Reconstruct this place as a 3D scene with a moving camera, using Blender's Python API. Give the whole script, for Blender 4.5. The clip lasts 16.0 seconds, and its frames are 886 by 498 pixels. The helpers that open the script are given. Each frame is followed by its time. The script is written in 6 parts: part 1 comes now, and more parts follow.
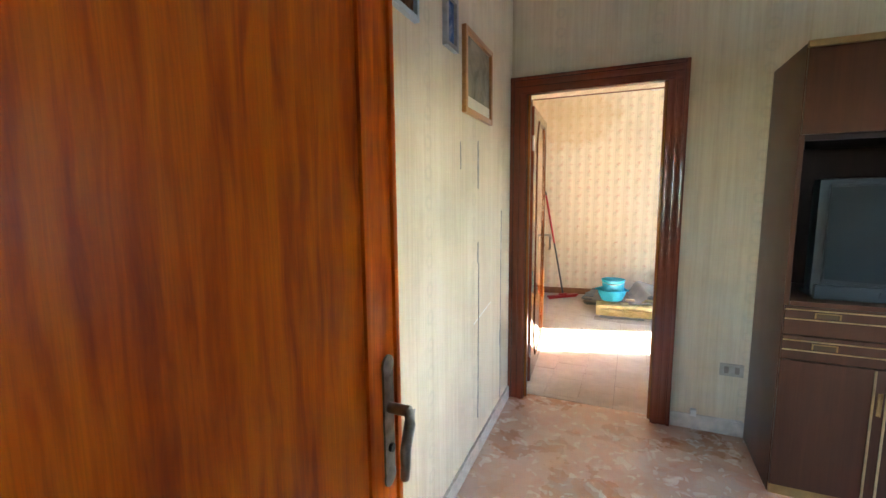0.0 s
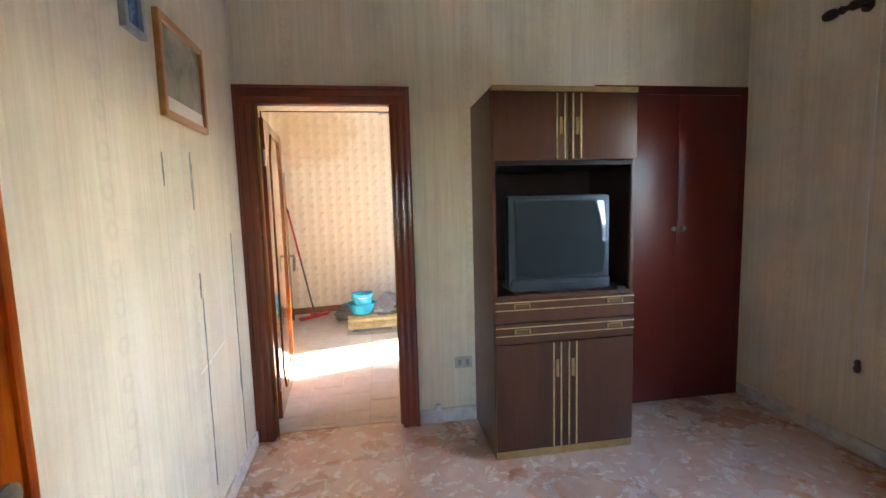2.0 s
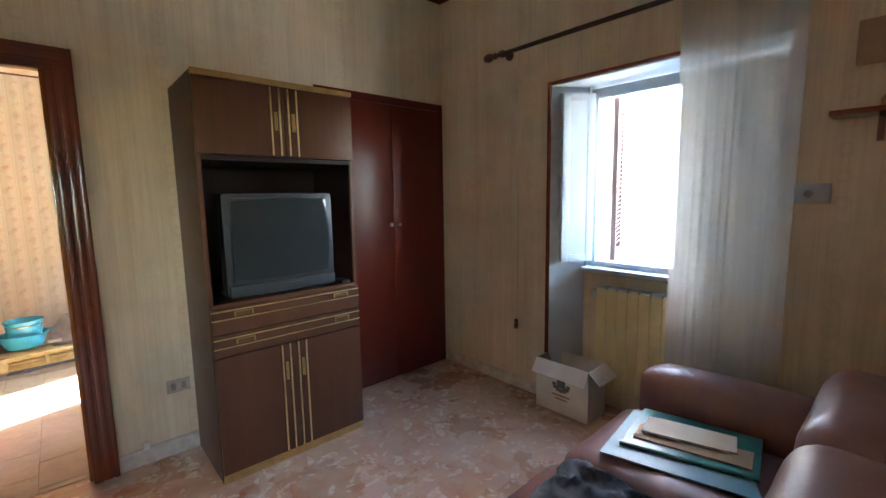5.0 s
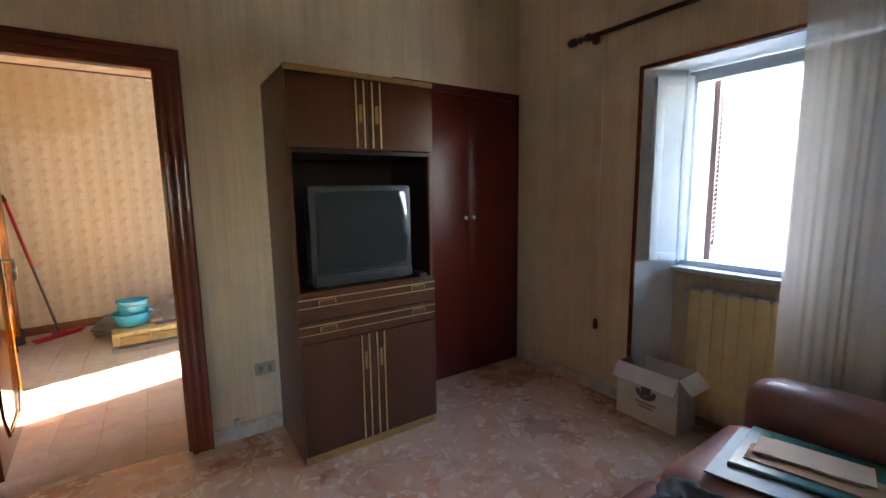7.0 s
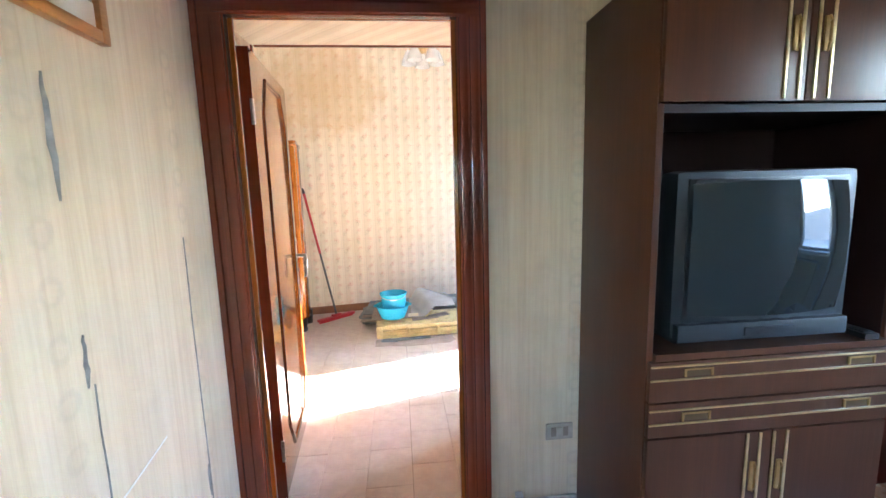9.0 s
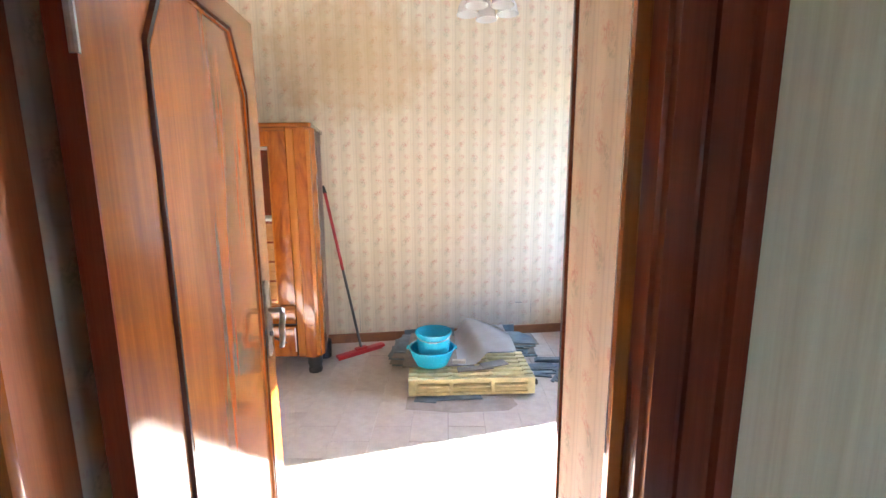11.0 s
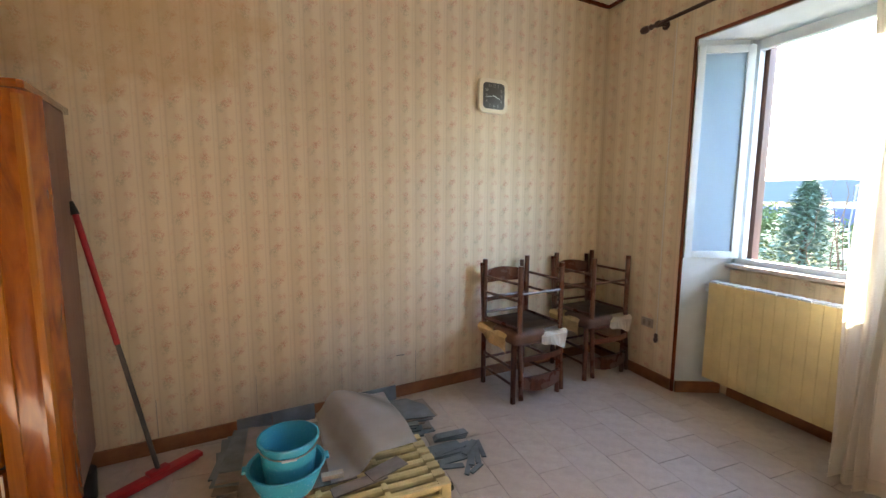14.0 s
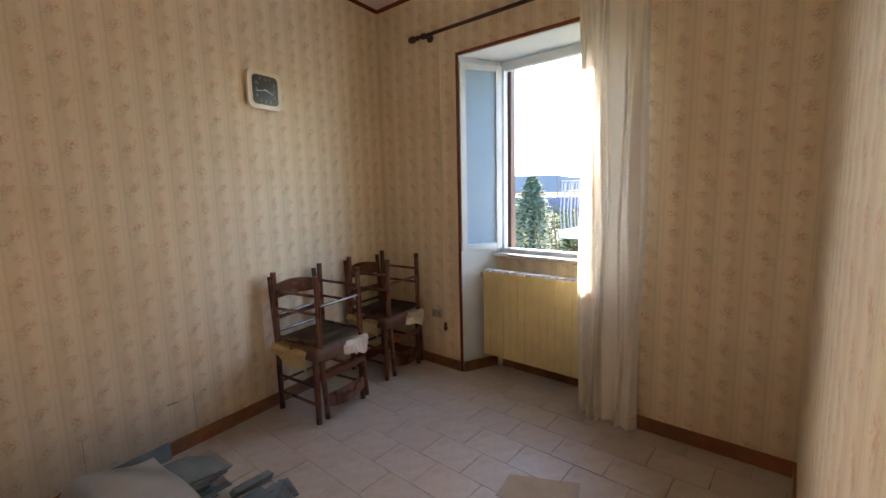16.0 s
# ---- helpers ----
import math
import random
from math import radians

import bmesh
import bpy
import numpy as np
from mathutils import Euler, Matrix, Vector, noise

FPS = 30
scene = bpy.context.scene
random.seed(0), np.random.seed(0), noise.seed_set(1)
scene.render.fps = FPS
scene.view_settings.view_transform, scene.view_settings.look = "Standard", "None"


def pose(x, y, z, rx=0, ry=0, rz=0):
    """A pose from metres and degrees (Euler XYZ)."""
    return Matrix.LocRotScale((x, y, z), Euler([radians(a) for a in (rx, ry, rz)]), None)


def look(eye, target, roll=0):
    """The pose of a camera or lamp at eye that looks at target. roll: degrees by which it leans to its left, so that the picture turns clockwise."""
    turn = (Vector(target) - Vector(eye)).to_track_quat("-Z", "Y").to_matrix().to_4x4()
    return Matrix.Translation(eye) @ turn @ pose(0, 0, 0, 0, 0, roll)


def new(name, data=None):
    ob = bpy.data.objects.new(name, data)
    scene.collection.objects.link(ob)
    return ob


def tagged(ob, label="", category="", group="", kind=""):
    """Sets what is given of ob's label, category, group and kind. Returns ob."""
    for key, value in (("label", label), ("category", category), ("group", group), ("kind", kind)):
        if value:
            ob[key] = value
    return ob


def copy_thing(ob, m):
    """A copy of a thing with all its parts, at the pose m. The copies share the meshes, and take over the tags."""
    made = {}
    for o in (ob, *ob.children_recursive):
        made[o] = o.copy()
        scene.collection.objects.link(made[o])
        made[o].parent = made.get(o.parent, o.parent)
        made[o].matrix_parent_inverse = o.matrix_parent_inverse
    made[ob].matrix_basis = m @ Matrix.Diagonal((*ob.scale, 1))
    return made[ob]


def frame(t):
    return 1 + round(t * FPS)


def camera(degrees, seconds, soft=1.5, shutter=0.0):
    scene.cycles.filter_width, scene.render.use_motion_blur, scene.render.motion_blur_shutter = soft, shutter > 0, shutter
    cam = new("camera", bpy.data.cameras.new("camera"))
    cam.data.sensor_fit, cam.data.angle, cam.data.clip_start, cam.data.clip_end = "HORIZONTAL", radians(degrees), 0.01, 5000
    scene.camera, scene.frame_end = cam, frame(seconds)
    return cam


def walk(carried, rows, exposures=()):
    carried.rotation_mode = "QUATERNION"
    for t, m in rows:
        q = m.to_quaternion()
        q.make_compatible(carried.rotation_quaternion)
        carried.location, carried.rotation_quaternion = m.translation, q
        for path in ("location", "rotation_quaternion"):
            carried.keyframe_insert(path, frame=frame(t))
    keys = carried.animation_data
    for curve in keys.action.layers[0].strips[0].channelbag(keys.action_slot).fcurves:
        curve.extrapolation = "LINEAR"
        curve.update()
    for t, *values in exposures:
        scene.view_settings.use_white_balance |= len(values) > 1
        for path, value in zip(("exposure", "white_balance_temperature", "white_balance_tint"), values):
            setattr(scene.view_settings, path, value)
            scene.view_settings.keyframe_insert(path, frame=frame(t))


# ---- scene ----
cam = camera(91.7, 16.0)
PATH = [
    (0, (0.532, 0.299, 1.393), (-0.267, 2.114, 1.139), -0.5),
    (0.5, (0.465, 0.408, 1.396), (-0.035, 2.33, 1.163), -1.4),
    (1, (0.492, 0.447, 1.402), (0.262, 2.421, 1.174), -1.8),
    (1.5, (0.527, 0.429, 1.393), (0.557, 2.417, 1.181), -1.7),
    (2, (0.562, 0.428, 1.404), (0.865, 2.395, 1.203), -1.6),
    (2.5, (0.597, 0.436, 1.42), (1.176, 2.339, 1.211), -1.6),
    (3, (0.625, 0.421, 1.415), (1.445, 2.233, 1.201), -1.5),
    (3.5, (0.626, 0.425, 1.425), (1.668, 2.117, 1.195), -1.5),
    (4, (0.642, 0.402, 1.419), (1.846, 1.983, 1.191), -1.5),
    (4.2, (0.652, 0.378, 1.412), (1.904, 1.921, 1.185), -1.5),
    (6.3, (0.671, 0.401, 1.434), (2.017, 1.856, 1.171), -0.7),
    (6.5, (0.663, 0.423, 1.424), (1.964, 1.919, 1.163), -0.8),
    (7, (0.621, 0.488, 1.414), (1.722, 2.136, 1.141), -0.8),
    (7.5, (0.577, 0.587, 1.409), (1.39, 2.389, 1.109), -0.7),
    (8, (0.55, 0.826, 1.405), (1.028, 2.745, 1.11), -0.9),
    (8.3, (0.534, 1.001, 1.415), (0.907, 2.943, 1.118), -1.3),
    (8.5, (0.51, 1.127, 1.402), (0.82, 3.082, 1.116), -1.3),
    (9, (0.457, 1.469, 1.427), (0.651, 3.438, 1.128), -1.6),
    (9.2, (0.428, 1.59, 1.442), (0.588, 3.558, 1.126), -1.8),
    (11.3, (0.477, 2.736, 1.491), (0.419, 4.707, 1.16), -1.0),
    (11.5, (0.479, 2.818, 1.477), (0.402, 4.789, 1.149), -1.5),
    (11.6, (0.464, 2.88, 1.475), (0.389, 4.852, 1.151), -0.9),
    (11.7, (0.465, 2.926, 1.465), (0.389, 4.9, 1.158), -1.1),
    (12, (0.443, 3.045, 1.439), (0.37, 5.025, 1.163), -0.7),
    (12.1, (0.429, 3.083, 1.437), (0.369, 5.064, 1.166), -0.8),
    (12.5, (0.357, 3.254, 1.415), (0.414, 5.239, 1.175), -0.7),
    (13, (0.289, 3.442, 1.439), (0.566, 5.408, 1.194), -0.5),
    (13.2, (0.268, 3.516, 1.443), (0.656, 5.463, 1.196), -0.5),
    (13.5, (0.293, 3.576, 1.442), (0.813, 5.492, 1.196), -0.1),
    (14, (0.375, 3.654, 1.458), (1.07, 5.514, 1.214), 0.3),
    (14.5, (0.408, 3.728, 1.51), (1.31, 5.492, 1.236), 0.1),
    (15, (0.407, 3.781, 1.531), (1.551, 5.397, 1.25), -0.3),
    (15.2, (0.39, 3.82, 1.513), (1.64, 5.358, 1.243), -0.5),
    (15.5, (0.385, 3.801, 1.55), (1.748, 5.237, 1.263), -0.7),
    (15.8, (0.361, 3.842, 1.51), (1.836, 5.166, 1.244), -1.1),
    (16, (0.383, 3.809, 1.505), (1.885, 5.103, 1.241), -1.3),
]
EXPOSURES = [(0.0, 6.4, 7000, 8), (1.5, 6.5, 6800, 14), (2.4, 6.3, 6900, 15), (3.5, 6.05, 7700, 17), (4.2, 6.2, 8000, 17), (6.3, 5.7, 8400, 19), (7.0, 5.6, 8500, 20), (7.5, 5.6, 8900, 18), (8.0, 6.4, 7000, 16), (9.2, 6.6, 6200, 13), (11.3, 6.0, 5800, 10), (12.0, 5.55, 5600, 9), (12.5, 5.45, 5500, 10), (13.1, 5.25, 6000, 11), (13.6, 5.0, 7900, 13), (14.5, 4.55, 7900, 17), (16.0, 4.25, 8500, 19)]
walk(cam, [(t, look(eye, target, roll)) for t, eye, target, roll in PATH], EXPOSURES)

# ---- daylight ----
SUN_EL, SUN_AZ = radians(24.5), math.atan2(0.27, 0.963)
world = bpy.data.worlds.new("world")
scene.world = world
world.use_nodes = True
wn = world.node_tree.nodes
sky = wn.new("ShaderNodeTexSky")
sky.sky_type, sky.sun_disc = "NISHITA", False
sky.sun_elevation, sky.sun_rotation = SUN_EL, math.pi / 2 - SUN_AZ
sky.dust_density, sky.ozone_density = 0.4, 3.6
wn["Background"].inputs["Strength"].default_value = 0.15
world.node_tree.links.new(sky.outputs["Color"], wn["Background"].inputs["Color"])
sun = new("sun", bpy.data.lights.new("sun", "SUN"))
sun.data.energy, sun.data.angle, sun.data.color = 3.1, radians(0.53), (1.0, 0.95, 0.88)
to_sun = Vector((math.cos(SUN_EL) * math.cos(SUN_AZ), math.cos(SUN_EL) * math.sin(SUN_AZ), math.sin(SUN_EL)))
sun.matrix_world = look(to_sun * 30, (0, 0, 0))


# ---- node materials ----
class Nodes:
    """A short way to write node materials."""

    def __init__(self, name):
        self.mat = bpy.data.materials.new(name)
        self.mat.use_nodes = True
        self.tree = self.mat.node_tree
        self.bsdf = self.tree.nodes["Principled BSDF"]

    def put(self, socket, value):
        if isinstance(value, bpy.types.NodeSocket):
            self.tree.links.new(value, socket)
        elif isinstance(value, (tuple, list)) and len(value) == 3 and socket.type == "RGBA":
            socket.default_value = (*value, 1)
        else:
            socket.default_value = value

    def coords(self, scale=(1, 1, 1), rot=(0, 0, 0), shift=(0, 0, 0)):
        tc, mp = self.tree.nodes.new("ShaderNodeTexCoord"), self.tree.nodes.new("ShaderNodeMapping")
        self.put(mp.inputs["Scale"], scale), self.put(mp.inputs["Rotation"], rot), self.put(mp.inputs["Location"], shift)
        self.tree.links.new(tc.outputs["Object"], mp.inputs["Vector"])
        return mp.outputs["Vector"]

    def noise(self, vec, scale, detail=4, rough=0.55, distort=0.0):
        n = self.tree.nodes.new("ShaderNodeTexNoise")
        self.put(n.inputs["Vector"], vec), self.put(n.inputs["Scale"], scale), self.put(n.inputs["Detail"], detail)
        self.put(n.inputs["Roughness"], rough), self.put(n.inputs["Distortion"], distort)
        return n.outputs["Fac"]

    def voronoi(self, vec, scale, feature="F1", rnd=1.0):
        n = self.tree.nodes.new("ShaderNodeTexVoronoi")
        n.feature = feature
        self.put(n.inputs["Vector"], vec), self.put(n.inputs["Scale"], scale), self.put(n.inputs["Randomness"], rnd)
        return n

    def wave(self, vec, scale, distort, detail=3, dscale=1.0, direction="X"):
        n = self.tree.nodes.new("ShaderNodeTexWave")
        n.bands_direction = direction
        self.put(n.inputs["Vector"], vec), self.put(n.inputs["Scale"], scale), self.put(n.inputs["Distortion"], distort)
        self.put(n.inputs["Detail"], detail), self.put(n.inputs["Detail Scale"], dscale)
        return n.outputs["Fac"]

    def math(self, op, a, b=0.0, c=0.0):
        n = self.tree.nodes.new("ShaderNodeMath")
        n.operation = op
        for s, v in zip(n.inputs, (a, b, c)):
            self.put(s, v)
        return n.outputs[0]

    def ramp(self, fac, *stops):
        n = self.tree.nodes.new("ShaderNodeValToRGB")
        e = n.color_ramp.elements
        while len(e) < len(stops):
            e.new(0.5)
        for el, (p, c) in zip(e, stops):
            el.position = p
            el.color = (*c, 1) if isinstance(c, tuple) else (c, c, c, 1)
        self.put(n.inputs["Fac"], fac)
        return n.outputs["Color"]

    def mix(self, fac, a, b, blend="MIX"):
        n = self.tree.nodes.new("ShaderNodeMix")
        n.data_type, n.blend_type = "RGBA", blend
        self.put(n.inputs["Factor"], fac), self.put(n.inputs["A"], a), self.put(n.inputs["B"], b)
        for s in n.inputs:
            if s.type == "RGBA" and s.name == "A":
                self.put(s, a)
            if s.type == "RGBA" and s.name == "B":
                self.put(s, b)
        return [o for o in n.outputs if o.type == "RGBA"][0]

    def split(self, vec):
        n = self.tree.nodes.new("ShaderNodeSeparateXYZ")
        self.put(n.inputs[0], vec)
        return n.outputs

    def join(self, x, y, z):
        n = self.tree.nodes.new("ShaderNodeCombineXYZ")
        for s, v in zip(n.inputs, (x, y, z)):
            self.put(s, v)
        return n.outputs[0]

    def random(self):
        return self.tree.nodes.new("ShaderNodeObjectInfo").outputs["Random"]

    def island(self):
        return self.tree.nodes.new("ShaderNodeNewGeometry").outputs["Random Per Island"]

    def done(self, color, rough=0.5, bump=None, strength=0.2, distance=0.01, metal=0.0, spec=0.5, coat=0.0):
        b = self.bsdf.inputs
        self.put(b["Base Color"], color), self.put(b["Roughness"], rough), self.put(b["Metallic"], metal)
        self.put(b["Specular IOR Level"], spec), self.put(b["Coat Weight"], coat)
        if coat:
            b["Coat Roughness"].default_value = 0.08
        if bump is not None:
            n = self.tree.nodes.new("ShaderNodeBump")
            self.put(n.inputs["Height"], bump), self.put(n.inputs["Strength"], strength), self.put(n.inputs["Distance"], distance)
            self.put(b["Normal"], n.outputs["Normal"])
        return self.mat


def plain(name, color, rough=0.5, vary=0.12, scale=9.0, metal=0.0, bump=0.15, coat=0.0, spec=0.5):
    """A painted, moulded or cast surface: colour with soft blotches, fine grain and uneven gloss."""
    m = Nodes(name)
    v = m.coords()
    big, fine = m.noise(v, scale, 5), m.noise(v, scale * 18, 3)
    dark = tuple(c * (1 - vary) for c in color)
    light = tuple(min(1, c * (1 + vary * 0.6)) for c in color)
    col = m.mix(m.ramp(big, (0.3, 0.0), (0.7, 1.0)), dark, light)
    r = m.math("MULTIPLY_ADD", fine, 0.16, rough - 0.08)
    return m.done(col, r, fine, bump, 0.002, metal, spec, coat)


def wood(name, dark, light, rough=0.3, along="Z", scale=1.0, coat=0.0, figure=0.5, spec=0.5):
    """Timber with long streaks along one axis, fine pores and a slow change of tone."""
    m = Nodes(name)
    st = {"X": (0.06, 1, 1), "Y": (1, 0.06, 1), "Z": (1, 1, 0.06)}[along]
    v = m.coords(tuple(s * scale for s in st))
    big = m.noise(v, 9, 5, 0.6, 0.6)
    band = m.noise(v, 26, 4, 0.6, figure)
    pore = m.noise(m.coords(tuple(s * scale for s in {"X": (0.02, 1, 1), "Y": (1, 0.02, 1), "Z": (1, 1, 0.02)}[along])), 190, 3, 0.7)
    fac = m.math("ADD", m.math("MULTIPLY", big, 0.55), m.math("MULTIPLY", band, 0.45))
    col = m.ramp(fac, (0.36, dark), (0.5, tuple((a + b) / 2 for a, b in zip(dark, light))), (0.64, light))
    col = m.mix(m.ramp(pore, (0.42, 0.18), (0.56, 0.0)), col, tuple(c * 0.55 for c in dark))
    r = m.math("MULTIPLY_ADD", m.noise(m.coords(), 7, 4), 0.08, rough - 0.04)
    return m.done(col, r, pore, 0.12, 0.002, 0.0, spec, coat)


def wallpaper_plain():
    m = Nodes("wallpaper_streaked")
    x, y, z = m.split(m.coords())
    u = m.math("ADD", x, y)
    v = m.join(u, 0.0, m.math("MULTIPLY", z, 0.03))
    streak = m.noise(v, 60, 5, 0.7)
    wide = m.noise(m.join(u, 0.0, m.math("MULTIPLY", z, 0.02)), 11, 3, 0.6)
    col = m.ramp(m.math("ADD", m.math("MULTIPLY", streak, 0.6), m.math("MULTIPLY", wide, 0.4)), (0.36, (0.63, 0.50, 0.345)), (0.5, (0.71, 0.59, 0.425)), (0.64, (0.77, 0.66, 0.50)))
    du = m.math("PINGPONG", m.math("ADD", u, 26.5), 0.265)
    dz = m.math("PINGPONG", m.math("ADD", z, 7.0), 0.055)
    ring = m.math("SQRT", m.math("ADD", m.math("POWER", du, 2.0), m.math("POWER", dz, 2.0)))
    ring = m.math("ADD", ring, m.math("MULTIPLY", m.math("SUBTRACT", m.noise(m.join(u, 0.0, z), 70, 3), 0.5), 0.02))
    col = m.mix(m.ramp(ring, (0.014, 0.0), (0.020, 0.22), (0.027, 0.22), (0.034, 0.0)), col, (0.48, 0.41, 0.30))
    col = m.mix(m.ramp(m.noise(m.coords(), 2.1, 5, 0.6), (0.48, 0.0), (0.75, 0.45)), col, (0.42, 0.37, 0.27))
    return m.done(col, 0.62, streak, 0.12, 0.002, 0, 0.35)


def motif(m, u, z, pu, pz, ou, oz, ru, rz, wob, amount):
    """A soft printed blot, repeated every pu along the wall and pz up it."""
    du = m.math("SUBTRACT", m.math("PINGPONG", m.math("ADD", m.math("ADD", u, ou), 50 * pu), pu / 2), 0.0)
    dz = m.math("PINGPONG", m.math("ADD", m.math("ADD", z, oz), 50 * pz), pz / 2)
    d = m.math("ADD", m.math("POWER", m.math("DIVIDE", du, ru), 2.0), m.math("POWER", m.math("DIVIDE", dz, rz), 2.0))
    d = m.math("ADD", d, m.math("MULTIPLY", m.math("SUBTRACT", wob, 0.5), 5.0))
    blot = m.ramp(m.math("MULTIPLY", d, 0.45), (0.10, amount), (0.80, 0.0))
    petal = m.ramp(m.noise(m.join(u, ou * 9 + oz, z), 95, 2, 0.5, 0.6), (0.42, 0.0), (0.60, 0.72))
    return m.math("MULTIPLY", blot, petal)


def wallpaper_roses(name, pu, pz, stripe, ground, pale, pink, green, size=1.0, stain=0.5):
    m = Nodes(name)
    x, y, z = m.split(m.coords())
    u = m.math("ADD", x, y)
    flat = m.join(u, 0.0, z)
    wob = m.math("ADD", m.math("MULTIPLY", m.noise(flat, 42 / size, 3, 0.6), 0.55), m.math("MULTIPLY", m.noise(flat, 150 / size, 3, 0.7), 0.45))
    s = m.math("SINE", m.math("MULTIPLY", u, 2 * math.pi / stripe))
    col = m.ramp(m.math("MULTIPLY_ADD", s, 0.5, 0.5), (0.25, ground), (0.75, pale))
    for ou, oz in ((0, 0), (pu / 2, pz / 2)):
        sway = m.math("MULTIPLY", m.math("SINE", m.math("MULTIPLY", z, 2 * math.pi / pz)), 0.011 * size)
        us = m.math("ADD", u, sway)
        col = m.mix(motif(m, us, z, pu, pz, ou, oz, 0.021 * size, 0.017 * size, wob, 1.0), col, pink)
        col = m.mix(motif(m, us, z, pu, pz, ou + 0.014 * size, oz + 0.022 * size, 0.018 * size, 0.020 * size, wob, 0.8), col, green)
        col = m.mix(motif(m, us, z, pu, pz, ou - 0.012 * size, oz - 0.026 * size, 0.010 * size, 0.014 * size, wob, 0.4), col, pink)
        col = m.mix(motif(m, us, z, pu, pz, ou - 0.008 * size, oz + pz / 2, 0.020 * size, 0.013 * size, wob, 0.8), col, pink)
        col = m.mix(motif(m, us, z, pu, pz, ou + 0.004 * size, oz + pz / 2 + 0.02 * size, 0.010 * size, 0.012 * size, wob, 0.4), col, green)
        col = m.mix(motif(m, u, z, pu, pz / 2, ou + pu / 4, oz, 0.004 * size, 0.006 * size, wob, 0.45), col, pink)
    for off in (0.021, 0.0485):
        rule = m.math("PINGPONG", m.math("ADD", u, 50 * stripe + off - 0.035 + stripe / 2), stripe / 2)
        col = m.mix(m.ramp(rule, (0.0022, 0.34), (0.0050, 0.0)), col, (0.50, 0.42, 0.32))
    for ou, oz in ((0, 0), (pu / 2, pz / 2)):
        col = m.mix(motif(m, u, z, pu, pz, ou - 0.004, oz - 0.006, 0.007 * size, 0.006 * size, wob, 0.38), col, (0.34, 0.18, 0.12))
    # an old damp stain high on the far wall
    dx, dz = m.math("SUBTRACT", x, -0.35), m.math("SUBTRACT", z, 2.45)
    rr = m.math("SQRT", m.math("ADD", m.math("POWER", dx, 2.0), m.math("MULTIPLY", m.math("POWER", dz, 2.0), 2.0)))
    rr = m.math("ADD", rr, m.math("MULTIPLY", m.math("SUBTRACT", m.noise(flat, 4, 6, 0.65), 0.5), 0.9))
    damp = m.math("MULTIPLY", m.ramp(rr, (0.15, 0.62), (0.42, 0.40), (0.52, 0.52), (0.74, 0.0)), m.math("GREATER_THAN", y, 5.0))
    col = m.mix(damp, col, (0.58, 0.39, 0.18))
    # uneven grey mixed in towards the foot of the far wall
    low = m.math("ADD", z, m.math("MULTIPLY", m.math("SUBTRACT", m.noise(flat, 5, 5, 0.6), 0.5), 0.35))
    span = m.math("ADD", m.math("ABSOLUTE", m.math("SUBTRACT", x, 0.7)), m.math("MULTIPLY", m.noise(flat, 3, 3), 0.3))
    grey_band = m.math("MULTIPLY", m.ramp(low, (0.12, 0.5), (0.42, 0.0)), m.math("MULTIPLY", m.ramp(span, (0.5, 1.0), (0.95, 0.0)), m.math("GREATER_THAN", y, 5.0)))
    col = m.mix(grey_band, col, (0.30, 0.285, 0.26))
    st = m.noise(m.coords(), 1.3, 6, 0.62)
    col = m.mix(m.ramp(st, (0.5, 0.0), (0.78, stain * 0.7)), col, (0.52, 0.40, 0.22))
    fine = m.noise(flat, 240, 2)
    return m.done(col, 0.66, m.math("ADD", fine, m.math("MULTIPLY", s, 0.1)), 0.08, 0.002, 0, 0.3)


def marble_floor():
    """Polished cast marble: rusty pink ground with broken pale chips of many sizes."""
    m = Nodes("marble_chip_floor")
    v = m.coords()
    warp = m.noise(v, 6, 3)
    vv = m.join(m.math("MULTIPLY_ADD", warp, 0.22, m.split(v)[0]), m.math("MULTIPLY_ADD", m.noise(v, 5, 3), 0.22, m.split(v)[1]), 0.0)
    big = m.voronoi(vv, 17)
    sep = m.split(big.outputs["Color"])
    chip = m.math("MULTIPLY", m.ramp(sep[0], (0.91, 0.0), (0.94, 1.0)), m.ramp(m.voronoi(vv, 17, "DISTANCE_TO_EDGE").outputs["Distance"], (0.02, 0.0), (0.07, 1.0)))
    small = m.voronoi(vv, 42)
    s2 = m.split(small.outputs["Color"])
    col = m.ramp(m.noise(v, 3.2, 6, 0.62, 0.8), (0.34, (0.46, 0.20, 0.11)), (0.5, (0.58, 0.32, 0.20)), (0.66, (0.64, 0.42, 0.30)))
    col = m.mix(m.ramp(sep[1], (0.35, 0.0), (1.0, 0.55)), col, (0.55, 0.42, 0.34))
    col = m.mix(m.ramp(sep[2], (0.6, 0.0), (1.0, 0.32)), col, (0.44, 0.19, 0.11))
    col = m.mix(m.ramp(s2[1], (0.55, 0.0), (1.0, 0.5)), col, (0.52, 0.34, 0.24))
    col = m.mix(m.ramp(s2[2], (0.92, 0.0), (0.93, 0.7)), col, (0.70, 0.60, 0.48))
    col = m.mix(m.math("MULTIPLY", chip, m.ramp(m.noise(v, 30, 4), (0.35, 0.1), (0.62, 0.75))), col, (0.80, 0.72, 0.62))
    dust = m.noise(v, 1.7, 6, 0.6)
    col = m.mix(m.ramp(dust, (0.45, 0.0), (0.75, 0.35)), col, (0.56, 0.43, 0.33))
    return m.done(col, m.math("MULTIPLY_ADD", dust, 0.34, 0.12), dust, 0.03, 0.004, 0, 0.9, 0.45)


